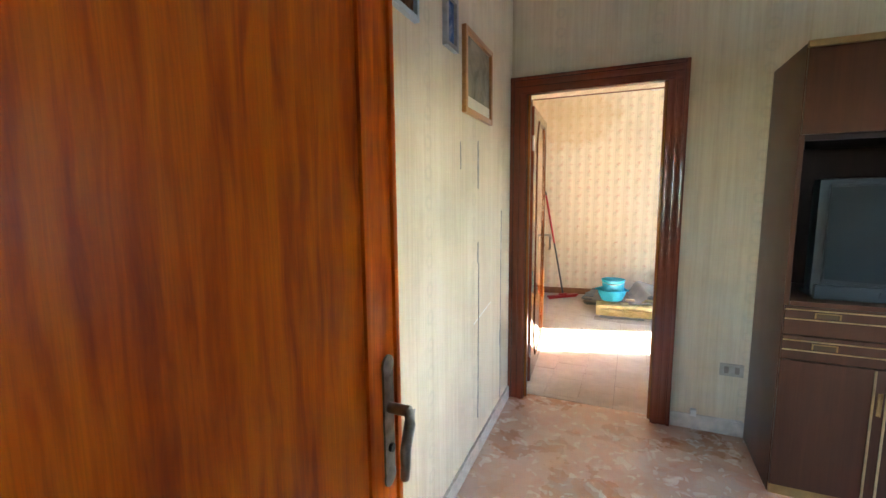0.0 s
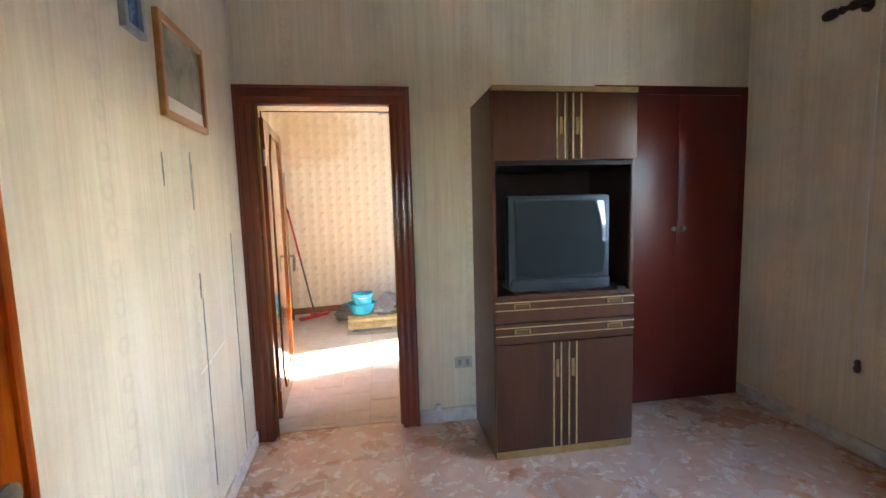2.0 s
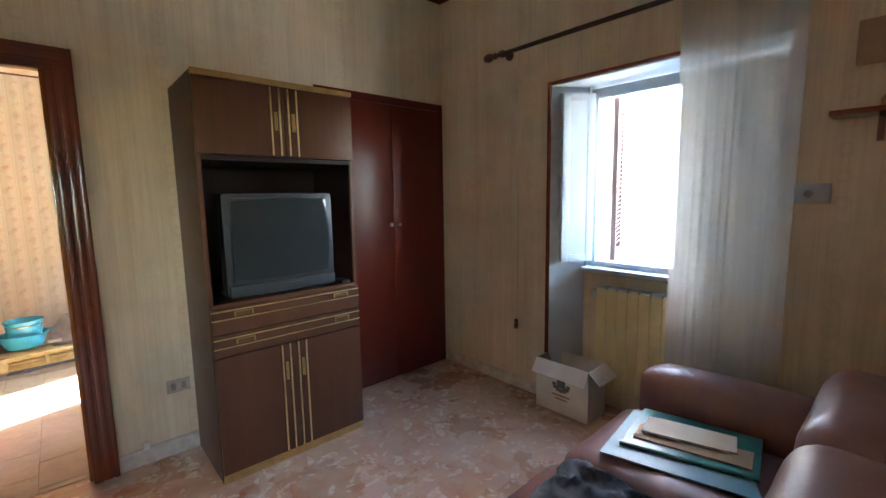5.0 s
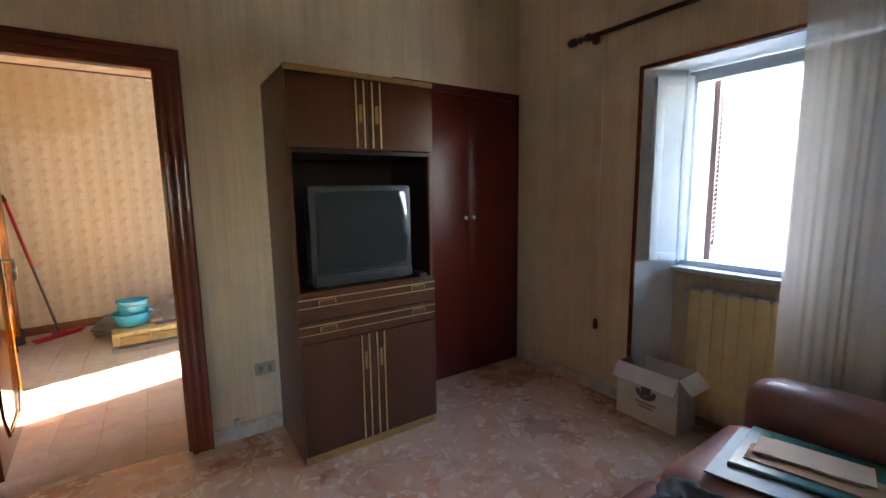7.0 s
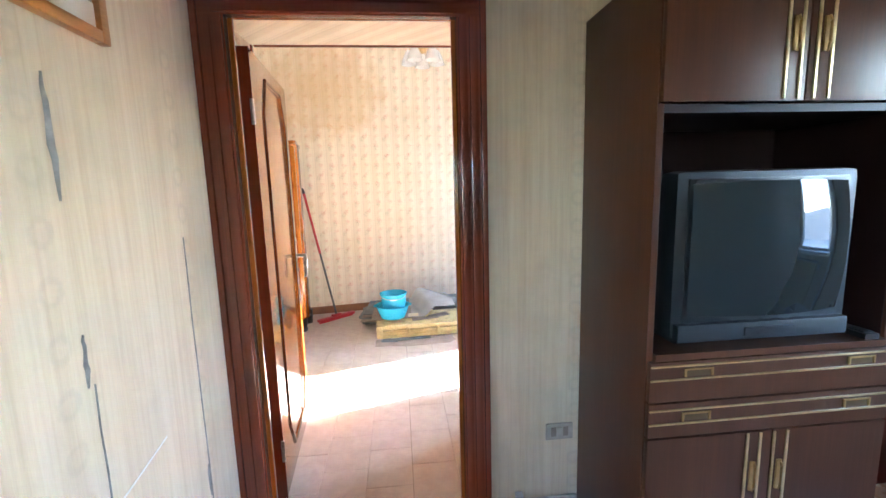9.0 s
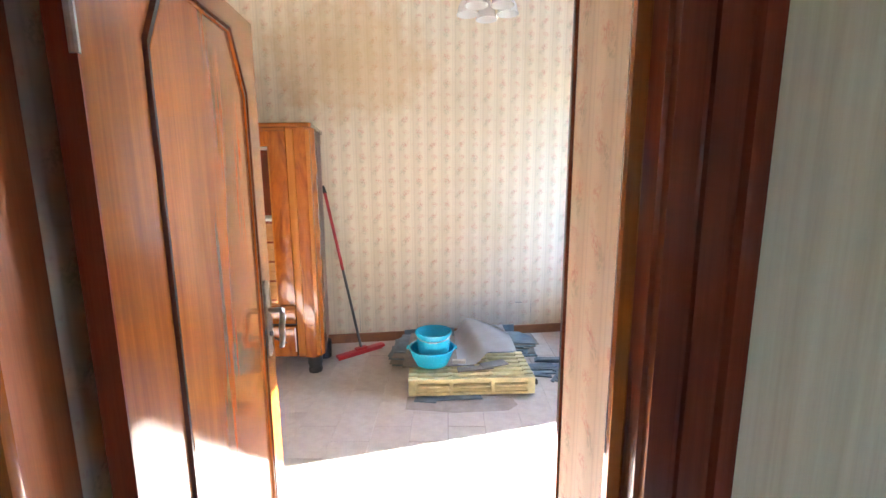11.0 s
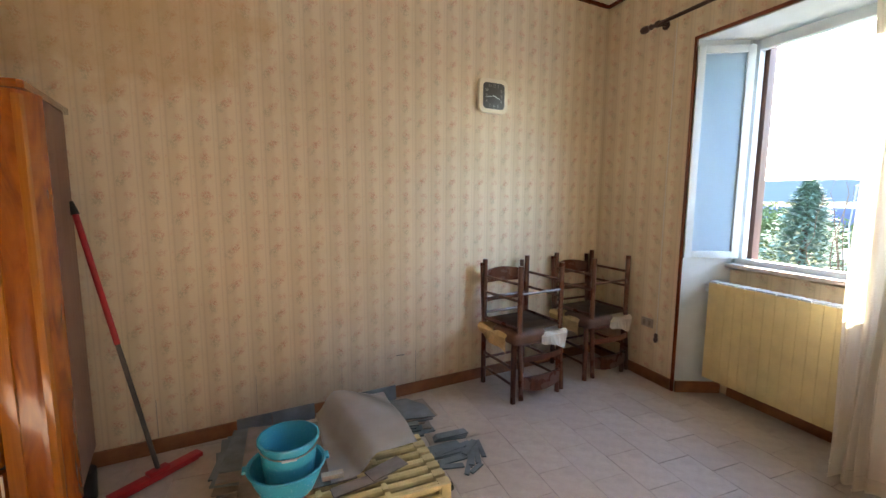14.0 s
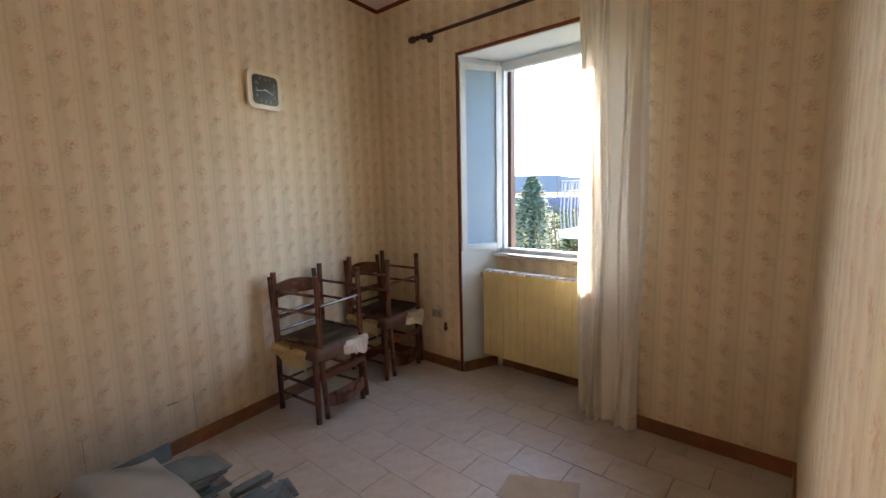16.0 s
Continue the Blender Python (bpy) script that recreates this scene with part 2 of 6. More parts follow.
def floor_tile():
    m = Nodes("worn_cream_tile")
    v = m.coords()
    r = m.random()
    isl = m.island()
    mott = m.noise(v, 14, 6, 0.65, 0.4)
    col = m.ramp(mott, (0.3, (0.43, 0.375, 0.335)), (0.7, (0.55, 0.495, 0.45)))
    tone = m.math("FRACT", m.math("ADD", r, isl))
    col = m.mix(m.math("MULTIPLY", tone, 0.35), col, (0.42, 0.345, 0.29))
    dirt = m.noise(v, 2.3, 6, 0.65)
    col = m.mix(m.ramp(dirt, (0.48, 0.0), (0.8, 0.5)), col, (0.28, 0.235, 0.20))
    spot = m.noise(v, 60, 3, 0.7)
    col = m.mix(m.ramp(spot, (0.66, 0.0), (0.74, 0.45)), col, (0.20, 0.16, 0.13))
    return m.done(col, m.math("MULTIPLY_ADD", dirt, 0.35, 0.22), mott, 0.06, 0.003, 0, 0.65)


def door_flame():
    """Varnished sapele: an orange ground with long dark flames and fine pores."""
    m = Nodes("orange_flame_veneer")
    flow = m.noise(m.coords((1, 1, 0.5)), 2.6, 3)
    x, y, z = m.split(m.coords())
    bent = m.join(x, m.math("MULTIPLY_ADD", flow, 0.10, y), m.math("MULTIPLY", z, 0.10))
    flame = m.noise(bent, 36, 4, 0.55, 0.4)
    broad = m.noise(bent, 7, 3, 0.5)
    pore = m.noise(m.join(x, y, m.math("MULTIPLY", z, 0.02)), 260, 3, 0.7)
    fac = m.math("ADD", m.math("MULTIPLY", flame, 0.62), m.math("MULTIPLY", broad, 0.38))
    col = m.ramp(fac, (0.36, (0.36, 0.042, 0.002)), (0.455, (0.60, 0.098, 0.002)), (0.53, (0.72, 0.140, 0.003)), (0.64, (0.78, 0.178, 0.004)))
    col = m.mix(m.ramp(pore, (0.42, 0.18), (0.56, 0.0)), col, (0.24, 0.045, 0.004))
    return m.done(col, m.math("MULTIPLY_ADD", m.noise(m.coords(), 6, 4), 0.10, 0.33), pore, 0.05, 0.002, 0, 0.22)


M = {}
M["door_soft"] = door_flame()
M["wall1"] = wallpaper_plain()
M["wall2"] = wallpaper_roses("wallpaper_small_roses", 0.278, 0.208, 0.139, (0.71, 0.615, 0.46), (0.78, 0.69, 0.535), (0.62, 0.32, 0.23), (0.43, 0.41, 0.28), 1.4)
M["ceiling"] = plain("ceiling_plaster", (0.82, 0.80, 0.76), 0.8, 0.1, 3)
M["plaster"] = plain("white_plaster", (0.72, 0.71, 0.68), 0.75, 0.12, 4)
M["marble"] = marble_floor()
M["tile"] = floor_tile()
M["grout"] = plain("dark_grout", (0.22, 0.185, 0.16), 0.9, 0.25, 12)
M["mahogany"] = wood("dark_red_varnished_frame", (0.17, 0.036, 0.015), (0.23, 0.052, 0.021), 0.2, "Z", 1, 0.3)
M["mahogany_x"] = wood("dark_red_varnished_rail", (0.16, 0.033, 0.014), (0.22, 0.049, 0.02), 0.2, "X", 1, 0.3)
M["door_wood"] = wood("orange_varnished_door", (0.17, 0.042, 0.006), (0.37, 0.108, 0.015), 0.12, "Z", 0.6, 0.6, 0.9)
M["lining"] = wood("light_brown_lining", (0.30, 0.095, 0.036), (0.42, 0.15, 0.062), 0.3, "Z", 1, 0.0, 0.3)
M["door_dark"] = wood("dark_door_moulding", (0.05, 0.014, 0.007), (0.12, 0.035, 0.015), 0.18, "Z", 1, 0.5)
M["cab"] = wood("brown_laminate", (0.066, 0.023, 0.011), (0.090, 0.032, 0.015), 0.34, "Z", 1, 0.0, 0.2, 0.30)
# Cabinet laminate darkened to near black: the niche's shade is in this colour.
M["cab_dark"] = wood("shade_darkened_laminate", (0.010, 0.003, 0.003), (0.018, 0.006, 0.005), 0.45, "Z", spec=0.3)
M["brass"] = plain("pale_gilt_strip", (0.72, 0.56, 0.30), 0.3, 0.2, 20, 0.85)


def closet_paint():
    m = Nodes("dark_red_closet_door")
    n = m.noise(m.coords((1, 1, 0.08)), 5, 3)
    return m.done(m.mix(n, (0.092, 0.012, 0.007), (0.108, 0.016, 0.009)), m.math("MULTIPLY_ADD", n, 0.03, 0.27), None, spec=0.22)


M["closet"] = closet_paint()
M["white"] = plain("white_gloss_paint", (0.55, 0.625, 0.665), 0.42, 0.08, 6)
M["cream"] = plain("cream_enamel", (0.72, 0.62, 0.34), 0.38, 0.10, 8)
M["skirt1"] = plain("pale_marble_skirting", (0.62, 0.58, 0.52), 0.35, 0.25, 14)
M["skirt2"] = plain("brown_skirting", (0.26, 0.112, 0.048), 0.4, 0.3, 10)
M["black"] = plain("black_paint", (0.02, 0.02, 0.02), 0.4, 0.2, 10)


# ---- building tools ----
def box(bm, x0, x1, y0, y1, z0, z1, bevel=0.0):
    r = bmesh.ops.create_cube(bm, size=1.0)
    bmesh.ops.scale(bm, vec=(abs(x1 - x0), abs(y1 - y0), abs(z1 - z0)), verts=r["verts"])
    bmesh.ops.translate(bm, vec=((x0 + x1) / 2, (y0 + y1) / 2, (z0 + z1) / 2), verts=r["verts"])
    if bevel:
        edges = list({e for v in r["verts"] for e in v.link_edges})
        bmesh.ops.bevel(bm, geom=edges, offset=bevel, segments=2, profile=0.7, affect="EDGES")
    return bm


def boxes(*specs, bevel=0.0):
    bm = bmesh.new()
    for s in specs:
        box(bm, *s, bevel=bevel)
    return bm


def prism(points, z0, z1, bevel=0.0):
    """An upright solid over a plan outline."""
    bm = bmesh.new()
    f = bm.faces.new([bm.verts.new((x, y, z0)) for x, y in points])
    r = bmesh.ops.extrude_face_region(bm, geom=[f])
    bmesh.ops.translate(bm, vec=(0, 0, z1 - z0), verts=[e for e in r["geom"] if isinstance(e, bmesh.types.BMVert)])
    if bevel:
        bmesh.ops.bevel(bm, geom=list(bm.edges), offset=bevel, segments=2, profile=0.7, affect="EDGES")
    bmesh.ops.recalc_face_normals(bm, faces=bm.faces)
    return bm


def lathe(profile, steps=32, cx=0.0, cy=0.0, cz=0.0):
    """A turned solid from (radius, height) pairs."""
    bm = bmesh.new()
    rings = []
    for r, z in profile:
        rings.append([bm.verts.new((cx + r * math.cos(2 * math.pi * i / steps), cy + r * math.sin(2 * math.pi * i / steps), cz + z)) for i in range(steps)])
    for a, b in zip(rings, rings[1:]):
        for i in range(steps):
            bm.faces.new((a[i], a[(i + 1) % steps], b[(i + 1) % steps], b[i]))
    for ring in (rings[0][::-1], rings[-1]):
        bm.faces.new(ring)
    bmesh.ops.recalc_face_normals(bm, faces=bm.faces)
    return bm


def tube(bm, pts, r, n=10, r2=None):
    """A round bar along a line of points, from radius r to r2."""
    r2 = r if r2 is None else r2
    pts = [Vector(p) for p in pts]
    rings = []
    for i, p in enumerate(pts):
        d = (pts[min(i + 1, len(pts) - 1)] - pts[max(i - 1, 0)]).normalized()
        side = d.cross(Vector((0, 0, 1)) if abs(d.z) < 0.9 else Vector((1, 0, 0))).normalized()
        up = side.cross(d)
        rr = r + (r2 - r) * i / (len(pts) - 1)
        rings.append([bm.verts.new(p + rr * (math.cos(2 * math.pi * k / n) * side + math.sin(2 * math.pi * k / n) * up)) for k in range(n)])
    fs = []
    for a, b in zip(rings, rings[1:]):
        for k in range(n):
            fs.append(bm.faces.new((a[k], a[(k + 1) % n], b[(k + 1) % n], b[k])))
    fs += [bm.faces.new(rings[0][::-1]), bm.faces.new(rings[-1])]
    bmesh.ops.recalc_face_normals(bm, faces=fs)
    return bm


def bar(pts, r, n=10, r2=None):
    return tube(bmesh.new(), pts, r, n, r2)


def mesh_of(name, bm, material, smooth=None):
    me = bpy.data.meshes.new(name)
    bm.normal_update()
    bm.to_mesh(me)
    bm.free()
    me.materials.append(material)
    if smooth:
        me.shade_smooth()
        me.set_sharp_from_angle(angle=radians(smooth))
    return me


def thing(name, at, label, category, group="", kind=""):
    ob = new(name)
    ob.location = at
    ob.empty_display_size = 0.1
    return tagged(ob, label, category, group, kind)


def part(name, bm, material, parent, label="", smooth=35):
    """One mesh under a thing or under one of its parts, written in the world's metres."""
    root = parent
    while root.parent:
        root = root.parent
    bmesh.ops.translate(bm, vec=-root.location, verts=bm.verts)
    ob = new(name, mesh_of(name, bm, material, smooth))
    ob.parent = parent
    return tagged(ob, label)


def solid(name, bm, material, label, category, group="", kind="", smooth=35):
    """A top-level thing of one mesh, in the world's metres."""
    return tagged(new(name, mesh_of(name, bm, material, smooth)), label, category, group, kind)


def setting(name, bm, material, label, category="wall"):
    return solid(name, bm, material, label, category, kind="structure", smooth=None)


# ---- shell ----
XW = 3.10            # inner face of the window wall
Y1, Y2 = 3.09, 3.735  # the thick wall between the two rooms
XL = -2.7
CEIL1, CEIL2 = 2.95, 3.10


def far(x):
    return 6.415 + 0.145 * x


def left(y):
    return -0.205 + 0.03 * (Y1 - y)


DX0, DX1, DTOP = -0.225, 0.79, 2.115
setting("wall_between_rooms", boxes((XL - 0.3, DX0, Y1, Y2, 0, 3.3), (DX1, XW + 0.5, Y1, Y2, 0, 3.3), (DX0, DX1, Y1, Y2, DTOP, 3.3)), M["wall1"], "thick wall with streaked beige wallpaper around the doorway")
# Passage lining, cut through the wall: papered sides and soffit, laid just proud of the masonry.
setting("wall_passage_side", boxes((DX1 - 0.006, DX1, 3.115, Y2 + 0.004, 0, DTOP)), M["wall2"], "papered side of the thick doorway passage")
setting("wall_passage_side_far", boxes((DX0, DX0 + 0.006, 3.115, Y2 + 0.004, 0, DTOP)), M["wall2"], "papered side of the thick doorway passage")
setting("ceiling_passage", boxes((DX0, DX1, 3.115, Y2 + 0.004, DTOP - 0.006, DTOP)), M["wall2"], "papered soffit of the doorway passage", "ceiling")
YC = 3.782  # the near wall drifts back towards the outer corner
setting("wall_room_two_near", prism([(DX1, Y2), (XW, Y2), (XW, YC), (DX1, Y2 + 0.006)], 0, 3.3), M["wall2"], "rose wallpaper beside the doorway")
setting("wall_room_two_near_west", boxes((XL, DX0, Y2, Y2 + 0.006, 0, 3.3), (DX0, DX1, Y2, Y2 + 0.006, DTOP, 3.3)), M["wall2"], "rose wallpaper beside and above the doorway")
FARL, FARR = (XL - 0.3, far(XL - 0.3)), (XW + 0.5, far(XW + 0.5))
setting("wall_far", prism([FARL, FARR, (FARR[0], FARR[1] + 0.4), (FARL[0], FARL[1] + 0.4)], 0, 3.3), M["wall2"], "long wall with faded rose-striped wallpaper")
setting("wall_west", boxes((XL - 0.3, XL, Y2, far(XL) + 0.05, 0, 3.3)), M["wall2"], "side wall with faded rose-striped wallpaper")
YN = 0.2
setting("wall_left", prism([(left(Y1), Y1), (left(YN), YN), (left(YN) - 0.3, YN), (left(Y1) - 0.3, Y1)], 0, 3.3), M["wall1"], "streaked beige wallpaper, torn and scuffed in places")
OX0, OX1 = 0.06, 0.92
setting("wall_near", boxes((-1.2, OX0, YN - 0.25, YN, 0, 3.3), (OX1, XW + 0.5, YN - 0.25, YN, 0, 3.3), (OX0, OX1, YN - 0.25, YN, 2.06, 3.3)), M["wall1"], "streaked beige wallpaper around the entrance doorway")
# Unseen hall; its window opening is added to send more daylight into room one.
setting("wall_hall", boxes((-1.2, -0.9, -2.0, -1.8, 0, 3.3), (-0.1, 2.4, -2.0, -1.8, 0, 3.3), (-0.9, -0.1, -2.0, -1.8, 0, 0.9), (-0.9, -0.1, -2.0, -1.8, 2.2, 3.3), (-1.2, -1.0, -1.8, YN - 0.25, 0, 3.3), (2.2, 2.4, -1.8, YN - 0.25, 0, 3.3)), M["plaster"], "plain plaster walls of the unseen hall, with an added opening for daylight")

# Window openings: y0, y1 of the niche, the pane's y0, ym, y1, sill and head heights.
W1 = dict(n0=0.80, n1=2.03, p0=0.90, pm=1.33, p1=1.83, sill=0.93, head=2.10, px=3.31)
W2 = dict(n0=4.66, n1=5.95, p0=4.70, pm=4.97, p1=5.76, sill=0.99, head=2.535, px=3.42)
XO = XW + 0.5
for name, y0, y1, w, mat in (("wall_east_one", YN - 0.25, Y1, W1, M["wall1"]), ("wall_east_two", Y2, far(XO), W2, M["wall2"])):
    setting(name, boxes((XW, XO, y0, w["n0"], 0, 3.3), (XW, XO, w["n1"], y1, 0, 3.3), (XW, XO, w["n0"], w["n1"], w["head"], 3.3), (w["px"], XO, w["n0"], w["n1"], 0, w["sill"] - 0.05)), mat, "papered outer wall with a deep window niche")
    bmx = bmesh.new()
    e = 0.006
    px, top = w["px"], w["head"]
    for ya, yb in ((w["n1"], w["p1"] + 0.05), (w["n0"], w["p0"] - 0.05)):
        s = -1 if ya > yb else 1
        pts = [(XW + 0.001, ya), (px + 0.02, yb), (px + 0.02, ya)] if abs(ya - yb) > 0.03 else [(XW + 0.001, ya), (XW + 0.001, ya + s * e), (px + 0.02, ya + s * e), (px + 0.02, ya)]
        q = prism(pts, 0.0, top)
        me = bpy.data.meshes.new("tmp")
        q.to_mesh(me), q.free()
        bmx.from_mesh(me)
        bpy.data.meshes.remove(me)
    box(bmx, XW + 0.001, XO, w["n0"], w["n1"], top - e, top)
    box(bmx, px, XO, w["p1"] + 0.05, w["n1"], w["sill"] - 0.05, top - e)
    box(bmx, px, XO, w["n0"], w["p0"] - 0.05, w["sill"] - 0.05, top - e)
    setting("window_reveal", bmx, M["white"], "white painted splayed window reveal", "window reveal")

setting("floor_room_one", boxes((-1.3, XO, -2.0, 3.15, -0.15, 0.0)), M["marble"], "polished rust-pink cast marble floor with pale chips", "floor")
setting("floor_room_two", boxes((XL - 0.3, XO, 3.15, 7.4, -0.15, -0.012)), M["grout"], "dark grout bed under the worn tiles", "floor")
setting("ceiling_one", boxes((-1.3, XO, -2.0, Y1 + 0.3, CEIL1, CEIL1 + 0.2)), M["ceiling"], "off-white plaster ceiling", "ceiling")
setting("ceiling_two", boxes((XL - 0.3, XO, Y2 - 0.3, 7.4, CEIL2, CEIL2 + 0.2)), M["ceiling"], "off-white plaster ceiling", "ceiling")
# Dark cornice cord where paper meets ceiling
bmx = bmesh.new()
box(bmx, XW - 0.02, XW - 0.001, Y2 + 0.01, far(XW) - 0.01, CEIL2 - 0.028, CEIL2 - 0.002)
setting("trim_cornice_east", bmx, M["mahogany"], "thin dark wooden cornice strip", "cornice")
setting("trim_cornice_far", prism([(XL, far(XL) - 0.001), (XL, far(XL) - 0.02), (XW - 0.022, far(XW - 0.022) - 0.02), (XW - 0.022, far(XW - 0.022) - 0.001)], CEIL2 - 0.028, CEIL2 - 0.002), M["mahogany"], "thin dark wooden cornice strip", "cornice")
setting("trim_cornice_one", boxes((left(Y1) + 0.01, XW - 0.022, Y1 - 0.02, Y1 - 0.001, CEIL1 - 0.028, CEIL1 - 0.002), (XW - 0.02, XW - 0.001, YN, Y1 - 0.001, CEIL1 - 0.028, CEIL1 - 0.002)), M["mahogany"], "thin dark wooden cornice strip", "cornice")
# Skirtings
setting("baseboard_one", boxes((DX1 + 0.002, XW - 0.014, Y1 - 0.012, Y1 - 0.001, 0, 0.085), (XW - 0.012, XW - 0.001, W1["n1"] + 0.03, Y1 - 0.001, 0, 0.085), (XW - 0.012, XW - 0.001, YN, W1["n0"] - 0.03, 0, 0.085)), M["skirt1"], "pale marble skirting", "skirting")
setting("baseboard_left", prism([(left(Y1 - 0.05), Y1 - 0.05), (left(YN), YN), (left(YN) + 0.012, YN), (left(Y1 - 0.05) + 0.012, Y1 - 0.05)], 0, 0.085), M["skirt1"], "pale marble skirting", "skirting")
setting("baseboard_far", prism([(XL, far(XL) - 0.001), (XL, far(XL) - 0.016), (XW - 0.017, far(XW - 0.017) - 0.016), (XW - 0.017, far(XW - 0.017) - 0.001)], 0, 0.085, 0.003), M["skirt2"], "brown wooden skirting", "skirting")
setting("baseboard_east", boxes((XW - 0.016, XW - 0.001, W2["n1"] + 0.03, far(XW) - 0.001, 0, 0.085), (XW - 0.016, XW - 0.001, Y2 + 0.008, W2["n0"], 0, 0.085), bevel=0.003), M["skirt2"], "brown wooden skirting", "skirting")
setting("baseboard_near", boxes((XL, DX0 - 0.03, Y2 + 0.007, Y2 + 0.02, 0, 0.085), bevel=0.003), M["skirt2"], "brown wooden skirting", "skirting")
setting("baseboard_near_east", prism([(DX1 + 0.01, Y2 + 0.007), (XW - 0.017, YC - 0.001), (XW - 0.017, YC + 0.013), (DX1 + 0.01, Y2 + 0.021)], 0, 0.085, 0.003), M["skirt2"], "brown wooden skirting", "skirting")
setting("baseboard_splay", prism([(XW + 0.002, W2["n1"] - 0.002), (W2["px"] - 0.02, W2["p1"] + 0.062), (W2["px"] - 0.02, W2["p1"] + 0.046), (XW + 0.002, W2["n1"] - 0.018)], 0, 0.085), M["skirt2"], "brown wooden skirting in the window niche", "skirting")
setting("baseboard_niche", boxes((W2["px"] - 0.014, W2["px"] - 0.001, W2["n0"] + 0.1, W2["p1"], 0, 0.085), bevel=0.003), M["skirt2"], "brown wooden skirting in the window niche", "skirting")


# ---- doors ----
def door_frame(name, x0, x1, y_face, depth, top, cas=0.105):
    """A moulded casing on the wall's face with jambs that line the opening."""
    root = thing(name, ((x0 + x1) / 2, y_face, 0), "dark red varnished wooden door frame with moulded casing", "door frame", kind="structure")
    for a, b, nm in ((x0, x0 + cas, "casing_upright"), (x1 - cas, x1, "casing_upright")):
        inner = b if a == x0 else a
        s = 1 if a == x0 else -1
        bm = boxes((a, b, y_face - 0.014, y_face + 0.02, 0, top - cas))
        box(bm, inner - s * 0.035, inner - s * 0.006, y_face - 0.026, y_face, 0, top - cas, 0.006)
        box(bm, inner - s * 0.075, inner - s * 0.045, y_face - 0.022, y_face, 0, top - cas, 0.007)
        box(bm, a if s > 0 else b - 0.022, a + 0.022 if s > 0 else b, y_face - 0.028, y_face, 0, top, 0.007)
        part(nm, bm, M["mahogany"], root)
        part("jamb", boxes((min(a, b), max(a, b), y_face + 0.02, y_face + depth, 0, top - cas), (min(inner, inner + s * 0.016), max(inner, inner + s * 0.016), y_face + depth - 0.018, y_face + depth - 0.002, 0, top - cas), bevel=0.003), M["door_wood"], root)
    bm = boxes((x0, x1, y_face - 0.014, y_face + 0.02, top - cas, top))
    box(bm, x0 + cas - 0.035, x1 - cas + 0.035, y_face - 0.026, y_face, top - cas + 0.006, top - cas + 0.035, 0.006)
    box(bm, x0 + cas - 0.075, x1 - cas + 0.075, y_face - 0.022, y_face, top - cas + 0.045, top - cas + 0.075, 0.007)
    box(bm, x0 + 0.022, x1 - 0.022, y_face - 0.028, y_face, top - 0.022, top, 0.007)
    part("casing_head", bm, M["mahogany_x"], root)
    part("jamb_head", boxes((x0 + cas, x1 - cas, y_face + 0.02, y_face + depth, top - cas, top), bevel=0.003), M["door_wood"], root)
    return root


door_frame("door_frame_1", DX0 + 0.02, DX1 - 0.002, Y1 - 0.012, 0.04, DTOP - 0.004)
solid("corner_strip", boxes((DX1 - 0.014, DX1 + 0.004, Y2 - 0.014, Y2 + 0.010, 0, DTOP + 0.012), bevel=0.003), M["mahogany"], "dark varnished strip along the passage corner", "trim", kind="structure")
solid("corner_strip", boxes((DX0 - 0.004, DX0 + 0.014, Y2 - 0.014, Y2 + 0.010, 0, DTOP + 0.012), bevel=0.003), M["mahogany"], "dark varnished strip along the passage corner", "trim", kind="structure")
solid("lintel_strip", boxes((DX0 + 0.02, DX1 - 0.02, Y2 - 0.010, Y2 + 0.012, DTOP - 0.012, DTOP + 0.014), bevel=0.003), M["mahogany_x"], "dark varnished strip under the passage lintel", "trim", kind="structure")


def ring_strip(pts, w, d, axis_x):
    """A closed flat moulding along an outline of (u, z) on a door's face at x = axis_x."""
    bm = bmesh.new()
    n = len(pts)
    cu, cz = sum(p[0] for p in pts) / n, sum(p[1] for p in pts) / n
    loops = []
    for off, h in ((0, 0), (0.25, d), (0.75, d), (1, 0)):
        ring = []
        for u, z in pts:
            ring.append(bm.verts.new((axis_x + h, u - w * off * (1 if u > cu else -1), z - w * off * (1 if z > cz else -1))))
        loops.append(ring)
    for a, b in zip(loops, loops[1:]):
        for i in range(n):
            bm.faces.new((a[i], a[(i + 1) % n], b[(i + 1) % n], b[i]))
    bmesh.ops.recalc_face_normals(bm, faces=bm.faces)
    return bm


M["iron"] = plain("aged_pewter_metal", (0.30, 0.285, 0.25), 0.3, 0.35, 40, 0.9)
M["steel"] = plain("dull_steel", (0.45, 0.44, 0.42), 0.3, 0.2, 30, 0.9)


